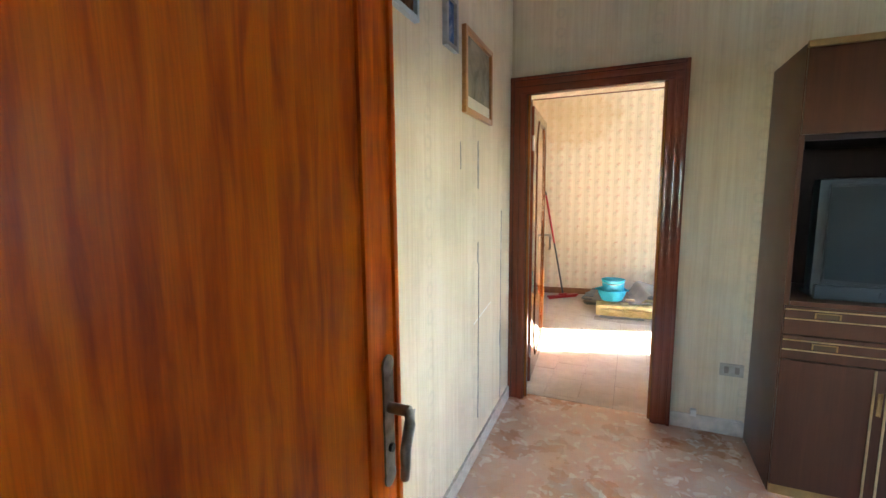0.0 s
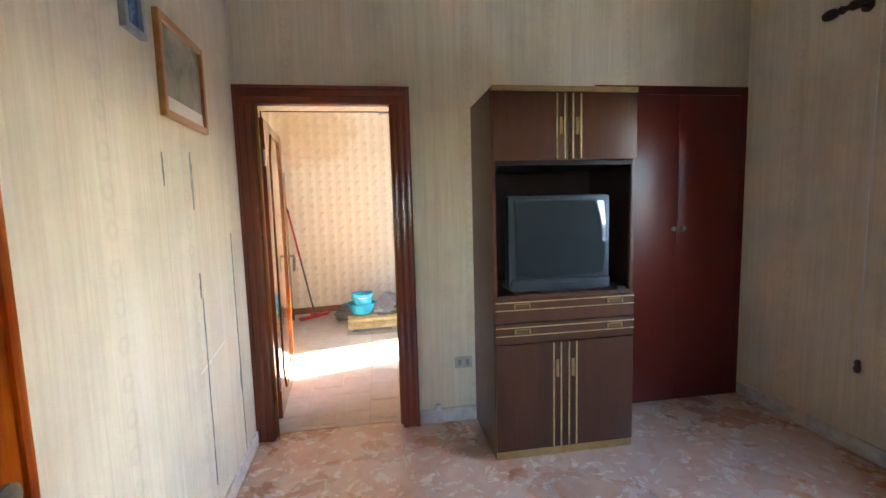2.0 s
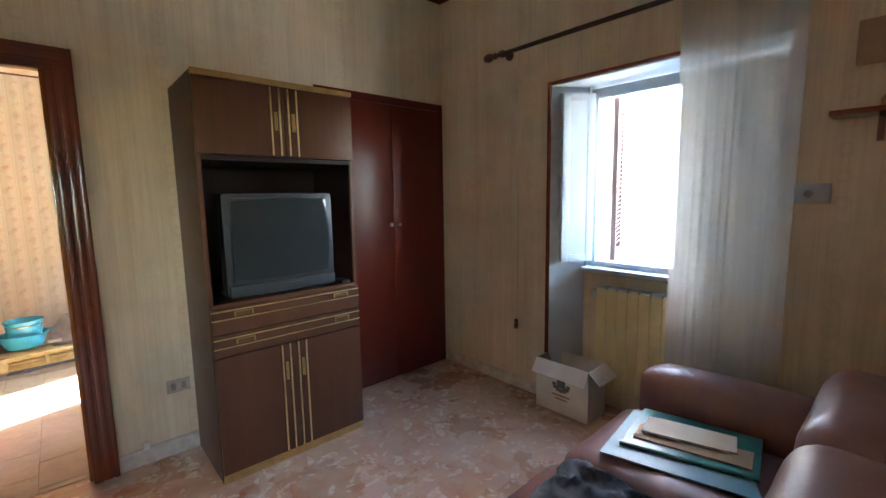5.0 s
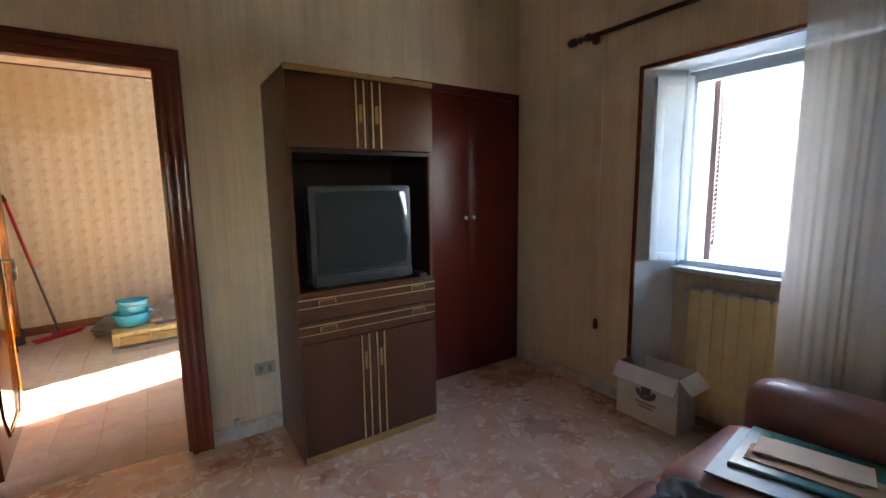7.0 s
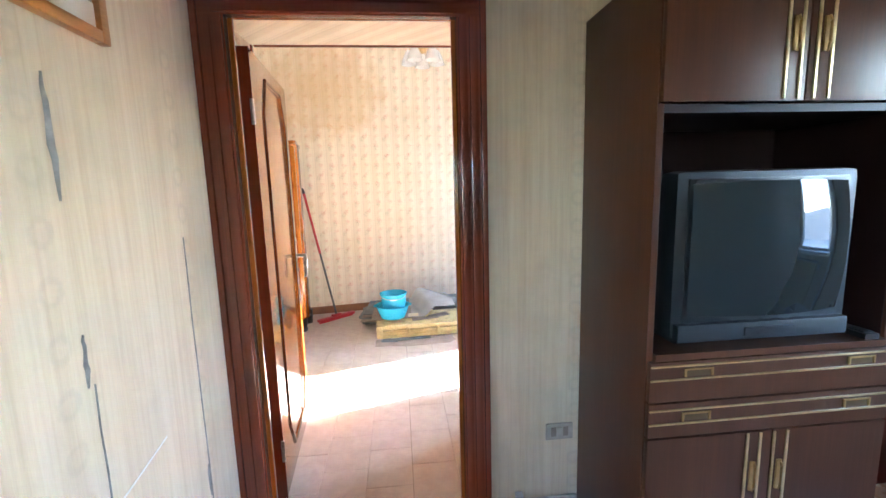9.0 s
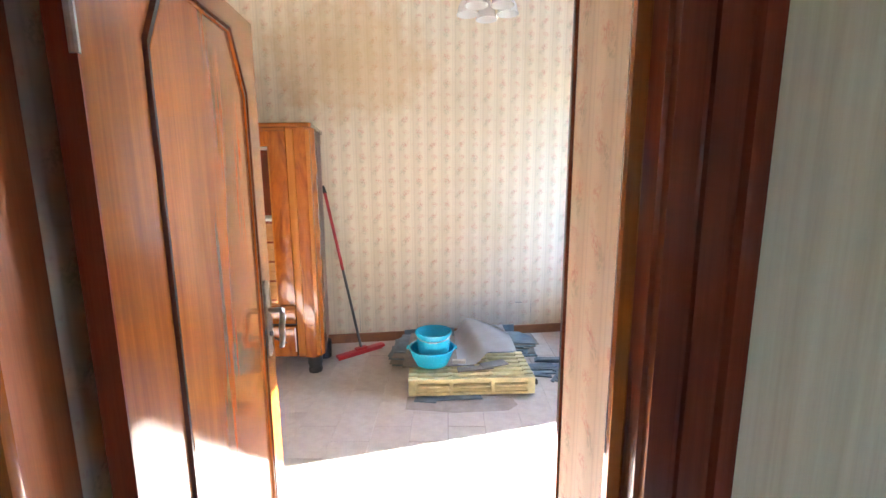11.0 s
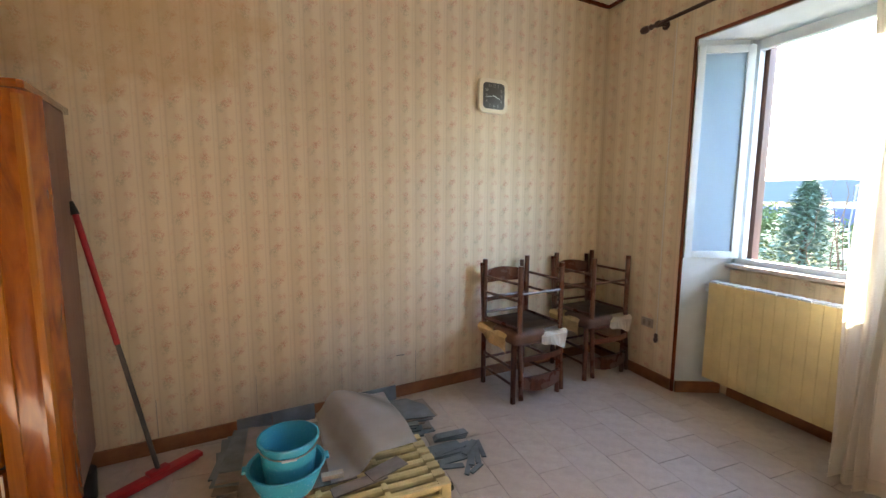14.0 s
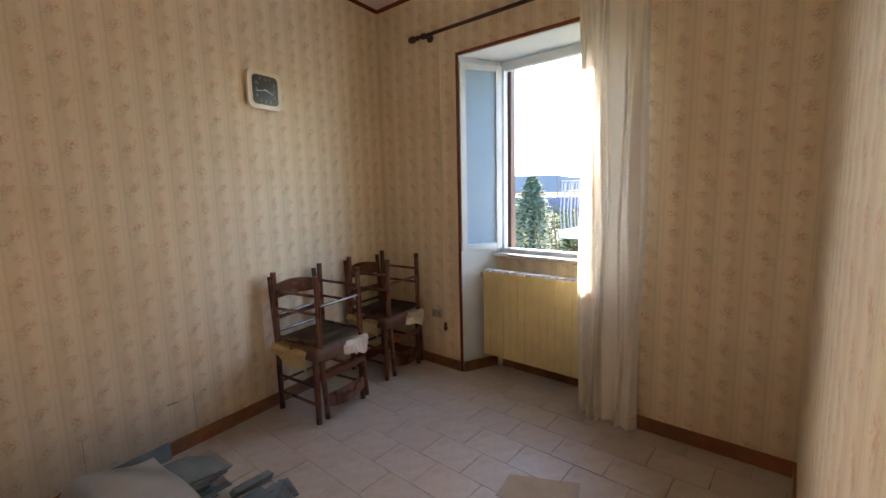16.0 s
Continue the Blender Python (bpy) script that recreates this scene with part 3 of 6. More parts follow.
def door_leaf(name, m, width, height, label, wood_mat, panel=True, zh=0.94):
    """A varnished leaf in its own frame: hinge edge at y 0, face towards +x, the handle near y = width."""
    root = thing(name, (0, 0, 0), label, "door", kind="structure")
    part("slab", boxes((-0.042, 0, 0, width, 0.012, height), bevel=0.002), wood_mat, root)
    part("edge_strip", boxes((-0.044, 0.002, -0.006, -0.001, 0.012, height)), M["mahogany"], root, "dark red hinge edge")
    if panel:
        y0, y1, z0, z1, c = 0.17, width - 0.095, 0.12, height - 0.06, 0.11
        out = [(y0, z0 + c * 1.3), (y0 + c * 0.8, z0), (y1 - c * 0.8, z0), (y1, z0 + c * 1.3), (y1, z1 - c * 1.5), (y1 - c * 0.8, z1), (y0 + c * 0.8, z1), (y0, z1 - c * 1.5)]
        part("panel_moulding", ring_strip(out, 0.015, 0.008, 0.0005), M["door_dark"], root, "dark raised moulding round the panel")
        part("panel_moulding", ring_strip([(u * 0.94 + 0.0257, z * 0.98 + 0.0205) for u, z in out], 0.009, 0.005, 0.0005), M["door_wood"], root)
    else:
        for y in (width - 0.118, width - 0.014):
            part("bead", boxes((0, 0.008, y - 0.008, y + 0.008, 0.012, height), bevel=0.0035), wood_mat, root, "rounded upright bead")
    yh = width - 0.05
    plate = part("lock_plate", boxes((0, 0.005, yh - 0.019, yh + 0.019, zh - 0.13, zh + 0.13), bevel=0.003), M["iron"], root, "long pewter lock plate")
    for z in (zh - 0.118, zh + 0.118):
        bm = lathe([(0.0, 0.0), (0.021, 0.0), (0.021, 0.004), (0.008, 0.008), (0.0, 0.008)], 16)
        bmesh.ops.rotate(bm, matrix=Matrix.Rotation(radians(90), 3, "Y"), verts=bm.verts)
        bmesh.ops.translate(bm, vec=(0.001, yh, z), verts=bm.verts)
        part("rosette", bm, M["iron"], plate)
    bm = bar([(0.004, yh, zh + 0.03), (0.05, yh, zh + 0.03)], 0.011, 12)
    tube(bm, [(0.05, yh, zh + 0.035), (0.056, yh - 0.012, zh + 0.01), (0.056, yh - 0.03, zh - 0.03), (0.058, yh - 0.036, zh - 0.065), (0.052, yh - 0.028, zh - 0.092)], 0.012, 12, 0.009)
    part("handle", bm, M["iron"], root, "curved pewter lever handle")
    bm = bar([(0.005, yh, zh - 0.055), (0.012, yh, zh - 0.055)], 0.009, 10)
    part("keyhole_cover", bm, M["black"], root)
    for z in (0.25, height - 0.25):
        part("hinge", bar([(0.0, -0.008, z - 0.05), (0.0, -0.008, z + 0.05)], 0.008, 10), M["steel"], root)
    root.matrix_basis = m
    return root


door_leaf("door_1", pose(-0.112, 3.335, 0, 0, 0, 4.2), 0.785, 1.985, "orange-brown varnished door standing open with pewter lever handle", M["door_wood"], True, 1.0)
for nm, xa, xb in (("frame_lining", DX1 - 0.016, DX1 - 0.006), ("frame_lining", DX0 + 0.006, DX0 + 0.016)):
    solid(nm, boxes((xa, xb, 3.118, 3.262 if xa > 0 else 3.325, 0, DTOP - 0.008), bevel=0.002), M["lining"], "varnished wooden lining behind the door casing", "door lining", kind="structure")
solid("frame_lining", boxes((DX0 + 0.016, DX1 - 0.016, 3.118, 3.325, DTOP - 0.018, DTOP - 0.008), bevel=0.002), M["lining"], "varnished wooden lining behind the door casing", "door lining", kind="structure")
for z in (0.90, 1.04):
    solid("strike_plate", boxes((DX1 - 0.0175, DX1 - 0.016, 3.232, 3.258, z, z + 0.09), bevel=0.0005), M["steel"], "small steel strike plate in the door frame", "strike plate", kind="structure")
bm = bmesh.new()
L = []
for i in range(41):
    z = 0.01 + 2.08 * i / 40
    y = 3.283 + 0.012 * noise.noise((z * 3.1, 0.4, 2.0)) + 0.007 * noise.noise((z * 11, 1.4, 2.0))
    L.append([bm.verts.new(p) for p in ((DX1 - 0.0065, 3.262, z), (DX1 - 0.0085, y - 0.006, z), (DX1 - 0.0125, y, z), (DX1 - 0.0065, y + 0.003, z))])
for p, q in zip(L, L[1:]):
    for k in range(3):
        bm.faces.new((p[k], p[k + 1], q[k + 1], q[k]))
solid("loose_paper_edge", bm, M["wall2"], "curling wallpaper edge beside the door lining", "wallpaper edge", kind="structure", smooth=60)
# The entrance leaf stands open along the left wall; its free edge is at about (0.09, 1.04).
door_leaf("door_2", pose(0.112, YN + 0.03, 0, 0, 0, 1.0), 0.82, 2.03, "orange-brown varnished entrance door folded open with pewter lever handle", M["door_soft"], False)


# ---- room one: furniture ----
M["gilt"] = plain("pale_gilt_edge", (0.42, 0.25, 0.095), 0.38, 0.2, 20, 0.5)
M["tv"] = plain("grey_tv_shell", (0.012, 0.0155, 0.0175), 0.46, 0.1, 20)
M["tv_dark"] = plain("black_tv_trim", (0.015, 0.016, 0.018), 0.3, 0.1, 20)


def screen_glass():
    m = Nodes("tv_tube_glass")
    v = m.coords()
    return m.done(m.mix(m.noise(v, 6), (0.015, 0.020, 0.021), (0.020, 0.025, 0.026)), 0.05, None, spec=0.55)


M["screen"] = screen_glass()
M["pull"] = plain("dull_gilt_pull", (0.11, 0.062, 0.026), 0.4, 0.2, 20, 0.4)
CX0, CX1, CY0, CY1, CZ = 1.163, 1.965, 2.59, Y1 - 0.013, 1.995
cab = thing("tv_cabinet", ((CX0 + CX1) / 2, CY1, 0), "tall brown laminate cabinet with gilt strips and open television niche", "cabinet")
part("side_panel", boxes((CX0, CX0 + 0.02, CY0 + 0.02, CY1, 0, CZ), bevel=0.002), M["cab"], cab)
part("side_panel", boxes((CX1 - 0.02, CX1, CY0 + 0.02, CY1, 0, CZ), bevel=0.002), M["cab"], cab)
part("back_panel", boxes((CX0 + 0.02, CX1 - 0.02, CY1 - 0.008, CY1, 0.05, CZ)), M["cab_dark"], cab, "back board of the niche, the recess shade in its colour")
part("top_panel", boxes((CX0 + 0.02, CX1 - 0.02, CY0 + 0.02, CY1, CZ - 0.02, CZ)), M["cab"], cab)
part("top_moulding", boxes((CX0 - 0.002, CX1 + 0.002, CY0 - 0.006, CY0 + 0.02, CZ - 0.022, CZ + 0.006), bevel=0.009), M["gilt"], cab, "rounded gilt-brown front moulding")
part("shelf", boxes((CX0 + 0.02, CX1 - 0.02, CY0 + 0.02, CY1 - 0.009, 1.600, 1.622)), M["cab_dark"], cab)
part("shelf", boxes((CX0 + 0.02, CX1 - 0.02, CY0 + 0.004, CY1 - 0.009, 0.895, 0.915)), M["cab"], cab)
part("plinth", boxes((CX0 + 0.003, CX1 - 0.003, CY0 + 0.006, CY0 + 0.022, 0, 0.044)), M["gilt"], cab, "pale gilt plinth strip")
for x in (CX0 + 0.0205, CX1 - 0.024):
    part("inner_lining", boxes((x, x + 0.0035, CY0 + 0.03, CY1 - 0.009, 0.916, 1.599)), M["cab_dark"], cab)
CM = (CX0 + CX1) / 2 + 0.012


def strips_with_grip(parent, xs, z0, z1, zg, gh, y):
    """Two upright gilt strips and the recessed pull between them."""
    for x in xs:
        part("gilt_strip", boxes((x - 0.0042, x + 0.0042, y - 0.004, y, z0, z1), bevel=0.0015), M["brass"], parent)
    xa, xb = xs
    bm = boxes((xa + 0.014, xb - 0.014, y - 0.005, y, zg - gh, zg + gh), bevel=0.002)
    tube(bm, [(xb - 0.016, y - 0.003, zg - gh), (xb - 0.021, y - 0.014, zg - gh * 0.6), (xb - 0.021, y - 0.014, zg + gh * 0.6), (xb - 0.016, y - 0.003, zg + gh)], 0.004, 8)
    part("pull", bm, M["gilt"], parent, "recessed gilt pull")


for x0, x1, xs in ((CX0 + 0.003, CM - 0.002, (CM - 0.065, CM - 0.022)), (CM + 0.002, CX1 - 0.003, (CM + 0.024, CM + 0.068))):
    d = part("upper_door", boxes((x0, x1, CY0, CY0 + 0.018, 1.626, CZ - 0.024), bevel=0.002), M["cab"], cab)
    strips_with_grip(d, xs, 1.632, CZ - 0.03, 1.80, 0.045, CY0)
    d = part("lower_door", boxes((x0, x1, CY0, CY0 + 0.018, 0.048, 0.648), bevel=0.002), M["cab"], cab)
    strips_with_grip(d, [x - 0.02 for x in xs], 0.052, 0.645, 0.50, 0.05, CY0)
for z0, z1 in ((0.768, 0.892), (0.655, 0.762)):
    d = part("drawer", boxes((CX0 + 0.003, CX1 - 0.003, CY0, CY0 + 0.018, z0, z1), bevel=0.002), M["cab"], cab)
    zt, zb = (0.880, 0.838) if z1 > 0.8 else (0.742, 0.698)
    for z in (zt, zb):
        part("gilt_strip", boxes((CX0 + 0.004, CX1 - 0.004, CY0 - 0.004, CY0, z - 0.0028, z + 0.0028), bevel=0.001), M["brass"], d)
    for x in (CX0 + 0.15, CX1 - 0.12):
        part("pull", boxes((x - 0.045, x + 0.045, CY0 - 0.005, CY0, zb + 0.010, zt - 0.008), bevel=0.002), M["pull"], d, "dull gilt drawer pull")
        part("pull_bar", boxes((x - 0.045, x + 0.045, CY0 - 0.009, CY0 - 0.005, zt - 0.012, zt - 0.007), (x - 0.045, x - 0.039, CY0 - 0.009, CY0 - 0.005, zb + 0.010, zt - 0.012), (x + 0.039, x + 0.045, CY0 - 0.009, CY0 - 0.005, zb + 0.010, zt - 0.012)), M["gilt"], d)

# Television
TX0, TX1, TZ0, TZ1, TY = 1.262, 1.852, 0.917, 1.445, 2.655
tv = thing("television", ((TX0 + TX1) / 2, TY + 0.2, TZ0), "old grey tube television in the cabinet niche", "television")
bm = boxes((TX0, TX1, TY, TY + 0.09, TZ0 + 0.012, TZ1), bevel=0.03)
part("front_shell", bm, M["tv"], tv)
bm = bmesh.new()
r = bmesh.ops.create_cube(bm, size=1.0)
bmesh.ops.scale(bm, vec=(TX1 - TX0 - 0.04, 0.30, TZ1 - TZ0 - 0.05), verts=r["verts"])
for v in bm.verts:
    if v.co.y > 0:
        v.co.x *= 0.68
        v.co.z *= 0.72
bmesh.ops.bevel(bm, geom=list(bm.edges), offset=0.02, segments=2, affect="EDGES")
bmesh.ops.translate(bm, vec=((TX0 + TX1) / 2, TY + 0.23, (TZ0 + TZ1) / 2), verts=bm.verts)
part("rear_shell", bm, M["tv"], tv)
part("screen_surround", boxes((TX0 + 0.036, TX1 - 0.036, TY - 0.004, TY + 0.01, TZ0 + 0.078, TZ1 - 0.024), bevel=0.003), M["tv_dark"], tv, "black screen surround")
bm = bmesh.new()
n = 18
grid = []
for i in range(n + 1):
    row = []
    for k in range(n + 1):
        u, v = i / n * 2 - 1, k / n * 2 - 1
        row.append(bm.verts.new(((TX0 + TX1) / 2 + u * (1 - 0.03 * v * v) * 0.257, TY - 0.006 - 0.026 * (1 - u * u) - 0.014 * (1 - v * v), (TZ0 + TZ1) / 2 + 0.028 + v * (1 - 0.03 * u * u) * 0.203)))
    grid.append(row)
for i in range(n):
    for k in range(n):
        bm.faces.new((grid[i][k], grid[i + 1][k], grid[i + 1][k + 1], grid[i][k + 1]))
part("screen", bm, M["screen"], tv, "curved grey glass screen", 80)
part("foot_panel", boxes((TX0 + 0.02, TX1 - 0.02, TY + 0.006, TY + 0.2, TZ0, TZ0 + 0.02), (TX0 + 0.012, TX1 - 0.012, TY - 0.022, TY + 0.01, TZ0 + 0.012, TZ0 + 0.068), bevel=0.009), M["tv"], tv)
part("top_slot", boxes((TX0 + 0.055, TX1 - 0.055, TY - 0.0065, TY - 0.003, TZ1 - 0.036, TZ1 - 0.026), bevel=0.001), M["tv_dark"], tv, "dark slot above the screen")
part("control_flap", boxes((1.49, 1.66, TY - 0.027, TY - 0.018, TZ0 + 0.026, TZ0 + 0.052), bevel=0.002), M["tv_dark"], tv, "black control flap")
rc = thing("remote_control", (1.90, 2.64, 0.915), "small black remote control beside the television", "remote control")
part("body", boxes((1.868, 1.918, 2.60, 2.72, 0.9155, 0.934), bevel=0.006), M["tv_dark"], rc)
part("button", boxes((1.876, 1.910, 2.612, 2.66, 0.9335, 0.937), bevel=0.001), M["tv"], rc)

# Built-in closet
AX0, AX1 = CX1 + 0.012, XW - 0.02
closet = thing("built_in_closet", ((AX0 + AX1) / 2, Y1, 0), "dark red wooden closet front set flush in the wall", "closet")
part("frame", boxes((AX0, AX0 + 0.06, Y1 - 0.03, Y1 - 0.013, 0, 2.14), (AX1 - 0.05, AX1, Y1 - 0.03, Y1 - 0.013, 0, 2.14), (AX0 + 0.06, AX1 - 0.05, Y1 - 0.03, Y1 - 0.013, 2.085, 2.14), (AX0 + 0.06, AX1 - 0.05, Y1 - 0.028, Y1 - 0.013, 0, 0.02), bevel=0.003), M["closet"], closet)
xm = 2.57
for a, b, kx in ((AX0 + 0.063, xm - 0.002, xm - 0.036), (xm + 0.002, AX1 - 0.053, xm + 0.036)):
    d = part("door", boxes((a, b, Y1 - 0.034, Y1 - 0.014, 0.024, 2.082), bevel=0.003), M["closet"], closet)
    bm = lathe([(0.0, 0.0), (0.007, 0.0), (0.006, 0.01), (0.015, 0.016), (0.014, 0.026), (0.0, 0.030)], 16)
    bmesh.ops.rotate(bm, matrix=Matrix.Rotation(radians(90), 3, "X"), verts=bm.verts)
    bmesh.ops.translate(bm, vec=(kx, Y1 - 0.034, 1.205), verts=bm.verts)
    part("knob", bm, M["steel"], d, "small pale knob")
part("scuff", boxes((2.30, 2.42, Y1 - 0.0346, Y1 - 0.034, 0.242, 0.250)), M["mahogany"], closet, "pale scratch near the bottom")

# Socket
M["plate"] = plain("bronze_socket_plate", (0.42, 0.37, 0.31), 0.45, 0.15, 30, 0.1)

M["felt_brown"] = plain("brown_switch_insert", (0.26, 0.21, 0.17), 0.5, 0.15, 30)


def socket(loc, ax):
    s = thing("wall_socket", loc, "bronze metal socket plate with black inserts on the wall", "socket", "wall sockets")
    x, y, z = loc
    if ax == "y":
        part("plate", boxes((x - 0.058, x + 0.058, y - 0.008, y - 0.001, z - 0.036, z + 0.036), bevel=0.003), M["plate"], s)
        for dx in (-0.026, 0.0, 0.026):
            part("insert", boxes((x + dx - 0.011, x + dx + 0.011, y - 0.011, y - 0.008, z - 0.02, z + 0.02), bevel=0.002), M["felt_brown"] if dx else M["plate"], s)
    else:
        part("plate", boxes((x - 0.008, x - 0.001, y - 0.058, y + 0.058, z - 0.036, z + 0.036), bevel=0.003), M["plate"], s)
        for dy in (-0.026, 0.0, 0.026):
            part("insert", boxes((x - 0.011, x - 0.008, y + dy - 0.011, y + dy + 0.011, z - 0.02, z + 0.02), bevel=0.002), M["felt_brown"] if dy else M["plate"], s)
    return s


socket((1.085, Y1, 0.388), "y")
socket((XW, 6.23, 0.46), "x")
solid("skirting_cable", bar([(DX1 + 0.01, Y1 - 0.018, 0.09), (0.95, Y1 - 0.018, 0.093), (CX0 - 0.01, Y1 - 0.018, 0.098)], 0.005, 8), M["skirt1"], "thin pale cable along the skirting", "cable")
solid("cable_clip", boxes((0.895, 0.925, Y1 - 0.03, Y1 - 0.002, 0.086, 0.125), bevel=0.004), M["plaster"], "small white cable clip on the skirting", "clip")


# ---- windows ----
M["frame_brown"] = wood("brown_shutter_wood", (0.07, 0.03, 0.02), (0.12, 0.055, 0.04), 0.5, "Z")
M["sill_stone"] = plain("grey_stone_sill", (0.50, 0.49, 0.47), 0.6, 0.3, 18)


def frosted():
    """Obscured glass, blue skylight painted into its colour: half of the light goes on through it, scattered."""
    m = Nodes("frosted_pane_sky_tint")
    v = m.coords()
    col = m.mix(m.noise(v, 5), (0.28, 0.46, 0.64), (0.33, 0.51, 0.68))
    m.done(col, 0.3, m.noise(v, 160, 2), 0.1, 0.001)
    tl, mx = m.tree.nodes.new("ShaderNodeBsdfTranslucent"), m.tree.nodes.new("ShaderNodeMixShader")
    m.put(tl.inputs["Color"], (0.80, 0.90, 0.95)), m.put(mx.inputs[0], 0.3)
    m.tree.links.new(m.bsdf.outputs[0], mx.inputs[1]), m.tree.links.new(tl.outputs[0], mx.inputs[2])
    m.tree.links.new(mx.outputs[0], m.tree.nodes["Material Output"].inputs[0])
    return m.mat


M["frosted"] = frosted()


def window(name, w, swing, label, outer):
    px, z0, z1 = w["px"], w["sill"], w["head"] - 0.02
    root = thing(name, (px, (w["p0"] + w["p1"]) / 2, z0), label, "window", kind="structure")
    a, b = w["p0"] - 0.048, w["p1"] + 0.048
    part("frame_upright", boxes((px + 0.02, px + 0.075, b - 0.05, b, z0, z1), bevel=0.003), M["white"], root)
    part("frame_upright", boxes((px + 0.02, px + 0.075, a, a + 0.05, z0, z1), bevel=0.003), M["white"], root)
    part("frame_head", boxes((px + 0.02, px + 0.075, a + 0.05, b - 0.05, z1 - 0.065, z1), bevel=0.003), M["white"], root)
    part("frame_foot", boxes((px + 0.02, px + 0.075, a + 0.05, b - 0.05, z0, z0 + 0.035), bevel=0.003), M["white"], root)
    # closed casement
    y0, y1 = a + 0.052, w["pm"]
    cs = part("closed_casement", boxes((px + 0.012, px + 0.05, y0, y0 + 0.055, z0 + 0.037, z1 - 0.067), (px + 0.012, px + 0.05, y1 - 0.055, y1, z0 + 0.037, z1 - 0.067), (px + 0.012, px + 0.05, y0 + 0.055, y1 - 0.055, z0 + 0.037, z0 + 0.1), (px + 0.012, px + 0.05, y0 + 0.055, y1 - 0.055, z1 - 0.13, z1 - 0.067), bevel=0.003), M["white"], root)
    part("shutter_panel", boxes((px + 0.02, px + 0.042, y0 + 0.055, y1 - 0.055, z0 + 0.1, z1 - 0.13)), M["white"] if outer else M["frosted"], cs)
    # open casement, swung into the niche on its hinge
    wd = swing[1]
    bm = boxes((-0.02, 0.02, -wd, -wd + 0.05, z0 + 0.037, z1 - 0.03), (-0.02, 0.02, -0.05, 0, z0 + 0.037, z1 - 0.03), (-0.02, 0.02, -wd + 0.05, -0.05, z0 + 0.037, z0 + 0.085), (-0.02, 0.02, -wd + 0.05, -0.05, z1 - 0.08, z1 - 0.03), bevel=0.003)
    half = 0.0185 if outer else 0.008
    bp = boxes((-half, half, -wd + 0.05, -0.05, z0 + 0.085, z1 - 0.08))
    rot = pose(px + 0.0, w["p1"] + swing[2], 0, 0, 0, swing[0])
    for q in (bm, bp):
        bmesh.ops.transform(q, matrix=rot, verts=q.verts)
    op = part("open_casement", bm, M["white"], root)
    part("shutter_panel", bp, M["white"] if outer else M["frosted"], op, "pale panel of the open casement")
    # outside louvred shutter, folded back
    if outer:
        turn = pose(XO + 0.025, w["p1"] + 0.045, 0, 0, 0, 21.0)
        bm = boxes((0, 0.04, -0.035, 0, z0, z1), (0.40, 0.44, -0.035, 0, z0, z1), (0.04, 0.40, -0.035, 0, z0, z0 + 0.06), (0.04, 0.40, -0.035, 0, z1 - 0.06, z1), bevel=0.003)
        bmesh.ops.transform(bm, matrix=turn, verts=bm.verts)
        sh = part("outer_shutter", bm, M["frame_brown"], root, "brown louvred shutter folded outwards")
        for i in range(30):
            z = z0 + 0.08 + i * (z1 - z0 - 0.16) / 30
            q = boxes((0.04, 0.40, -0.004, 0.004, -0.018, 0.018))
            bmesh.ops.transform(q, matrix=turn @ pose(0, -0.018, z + 0.02, 40, 0, 0), verts=q.verts)
            part("slat", q, M["frame_brown"], sh)
    part("sill", boxes((px - 0.075, px + 0.02, w["p0"] - 0.03, w["p1"] + 0.05, z0 - 0.028, z0), (px + 0.02, XO + 0.04, w["p0"] - 0.06, w["p1"] + 0.06, z0 - 0.04, z0 - 0.002), bevel=0.005), M["sill_stone"] if not outer else M["white"], root, "window sill")
    return root


window("window_1", W1, (-124.0, 0.215, 0.02), "white window with one casement open and brown louvred shutter outside", True)
window("window_2", W2, (-118.0, 0.365, 0.02), "white window with one casement folded into the niche", False)
part("outer_jamb", boxes((W2["px"] + 0.08, W2["px"] + 0.15, W2["p1"] - 0.03, W2["p1"] + 0.04, W2["sill"], W2["head"] - 0.02), bevel=0.003), M["frame_brown"], bpy.data.objects["window_2"], "brown outer jamb")


def window_casing(w, low, label):
    c = 0.022
    root = thing("window_casing", (XW, w["n1"], 0), label, "window casing", kind="structure")
    part("upright", boxes((XW - 0.014, XW + 0.002, w["n1"], w["n1"] + c, low, w["head"]), bevel=0.003), M["mahogany"], root)
    part("upright", boxes((XW - 0.014, XW + 0.002, w["n0"] - c, w["n0"], low, w["head"]), bevel=0.003), M["mahogany"], root)
    part("head", boxes((XW - 0.014, XW + 0.002, w["n0"] - c, w["n1"] + c, w["head"], w["head"] + c), bevel=0.003), M["mahogany"], root)


window_casing(W1, 0.0, "thin dark red wooden strip round the window niche")
window_casing(W2, 0.0, "thin dark red wooden strip round the window niche")


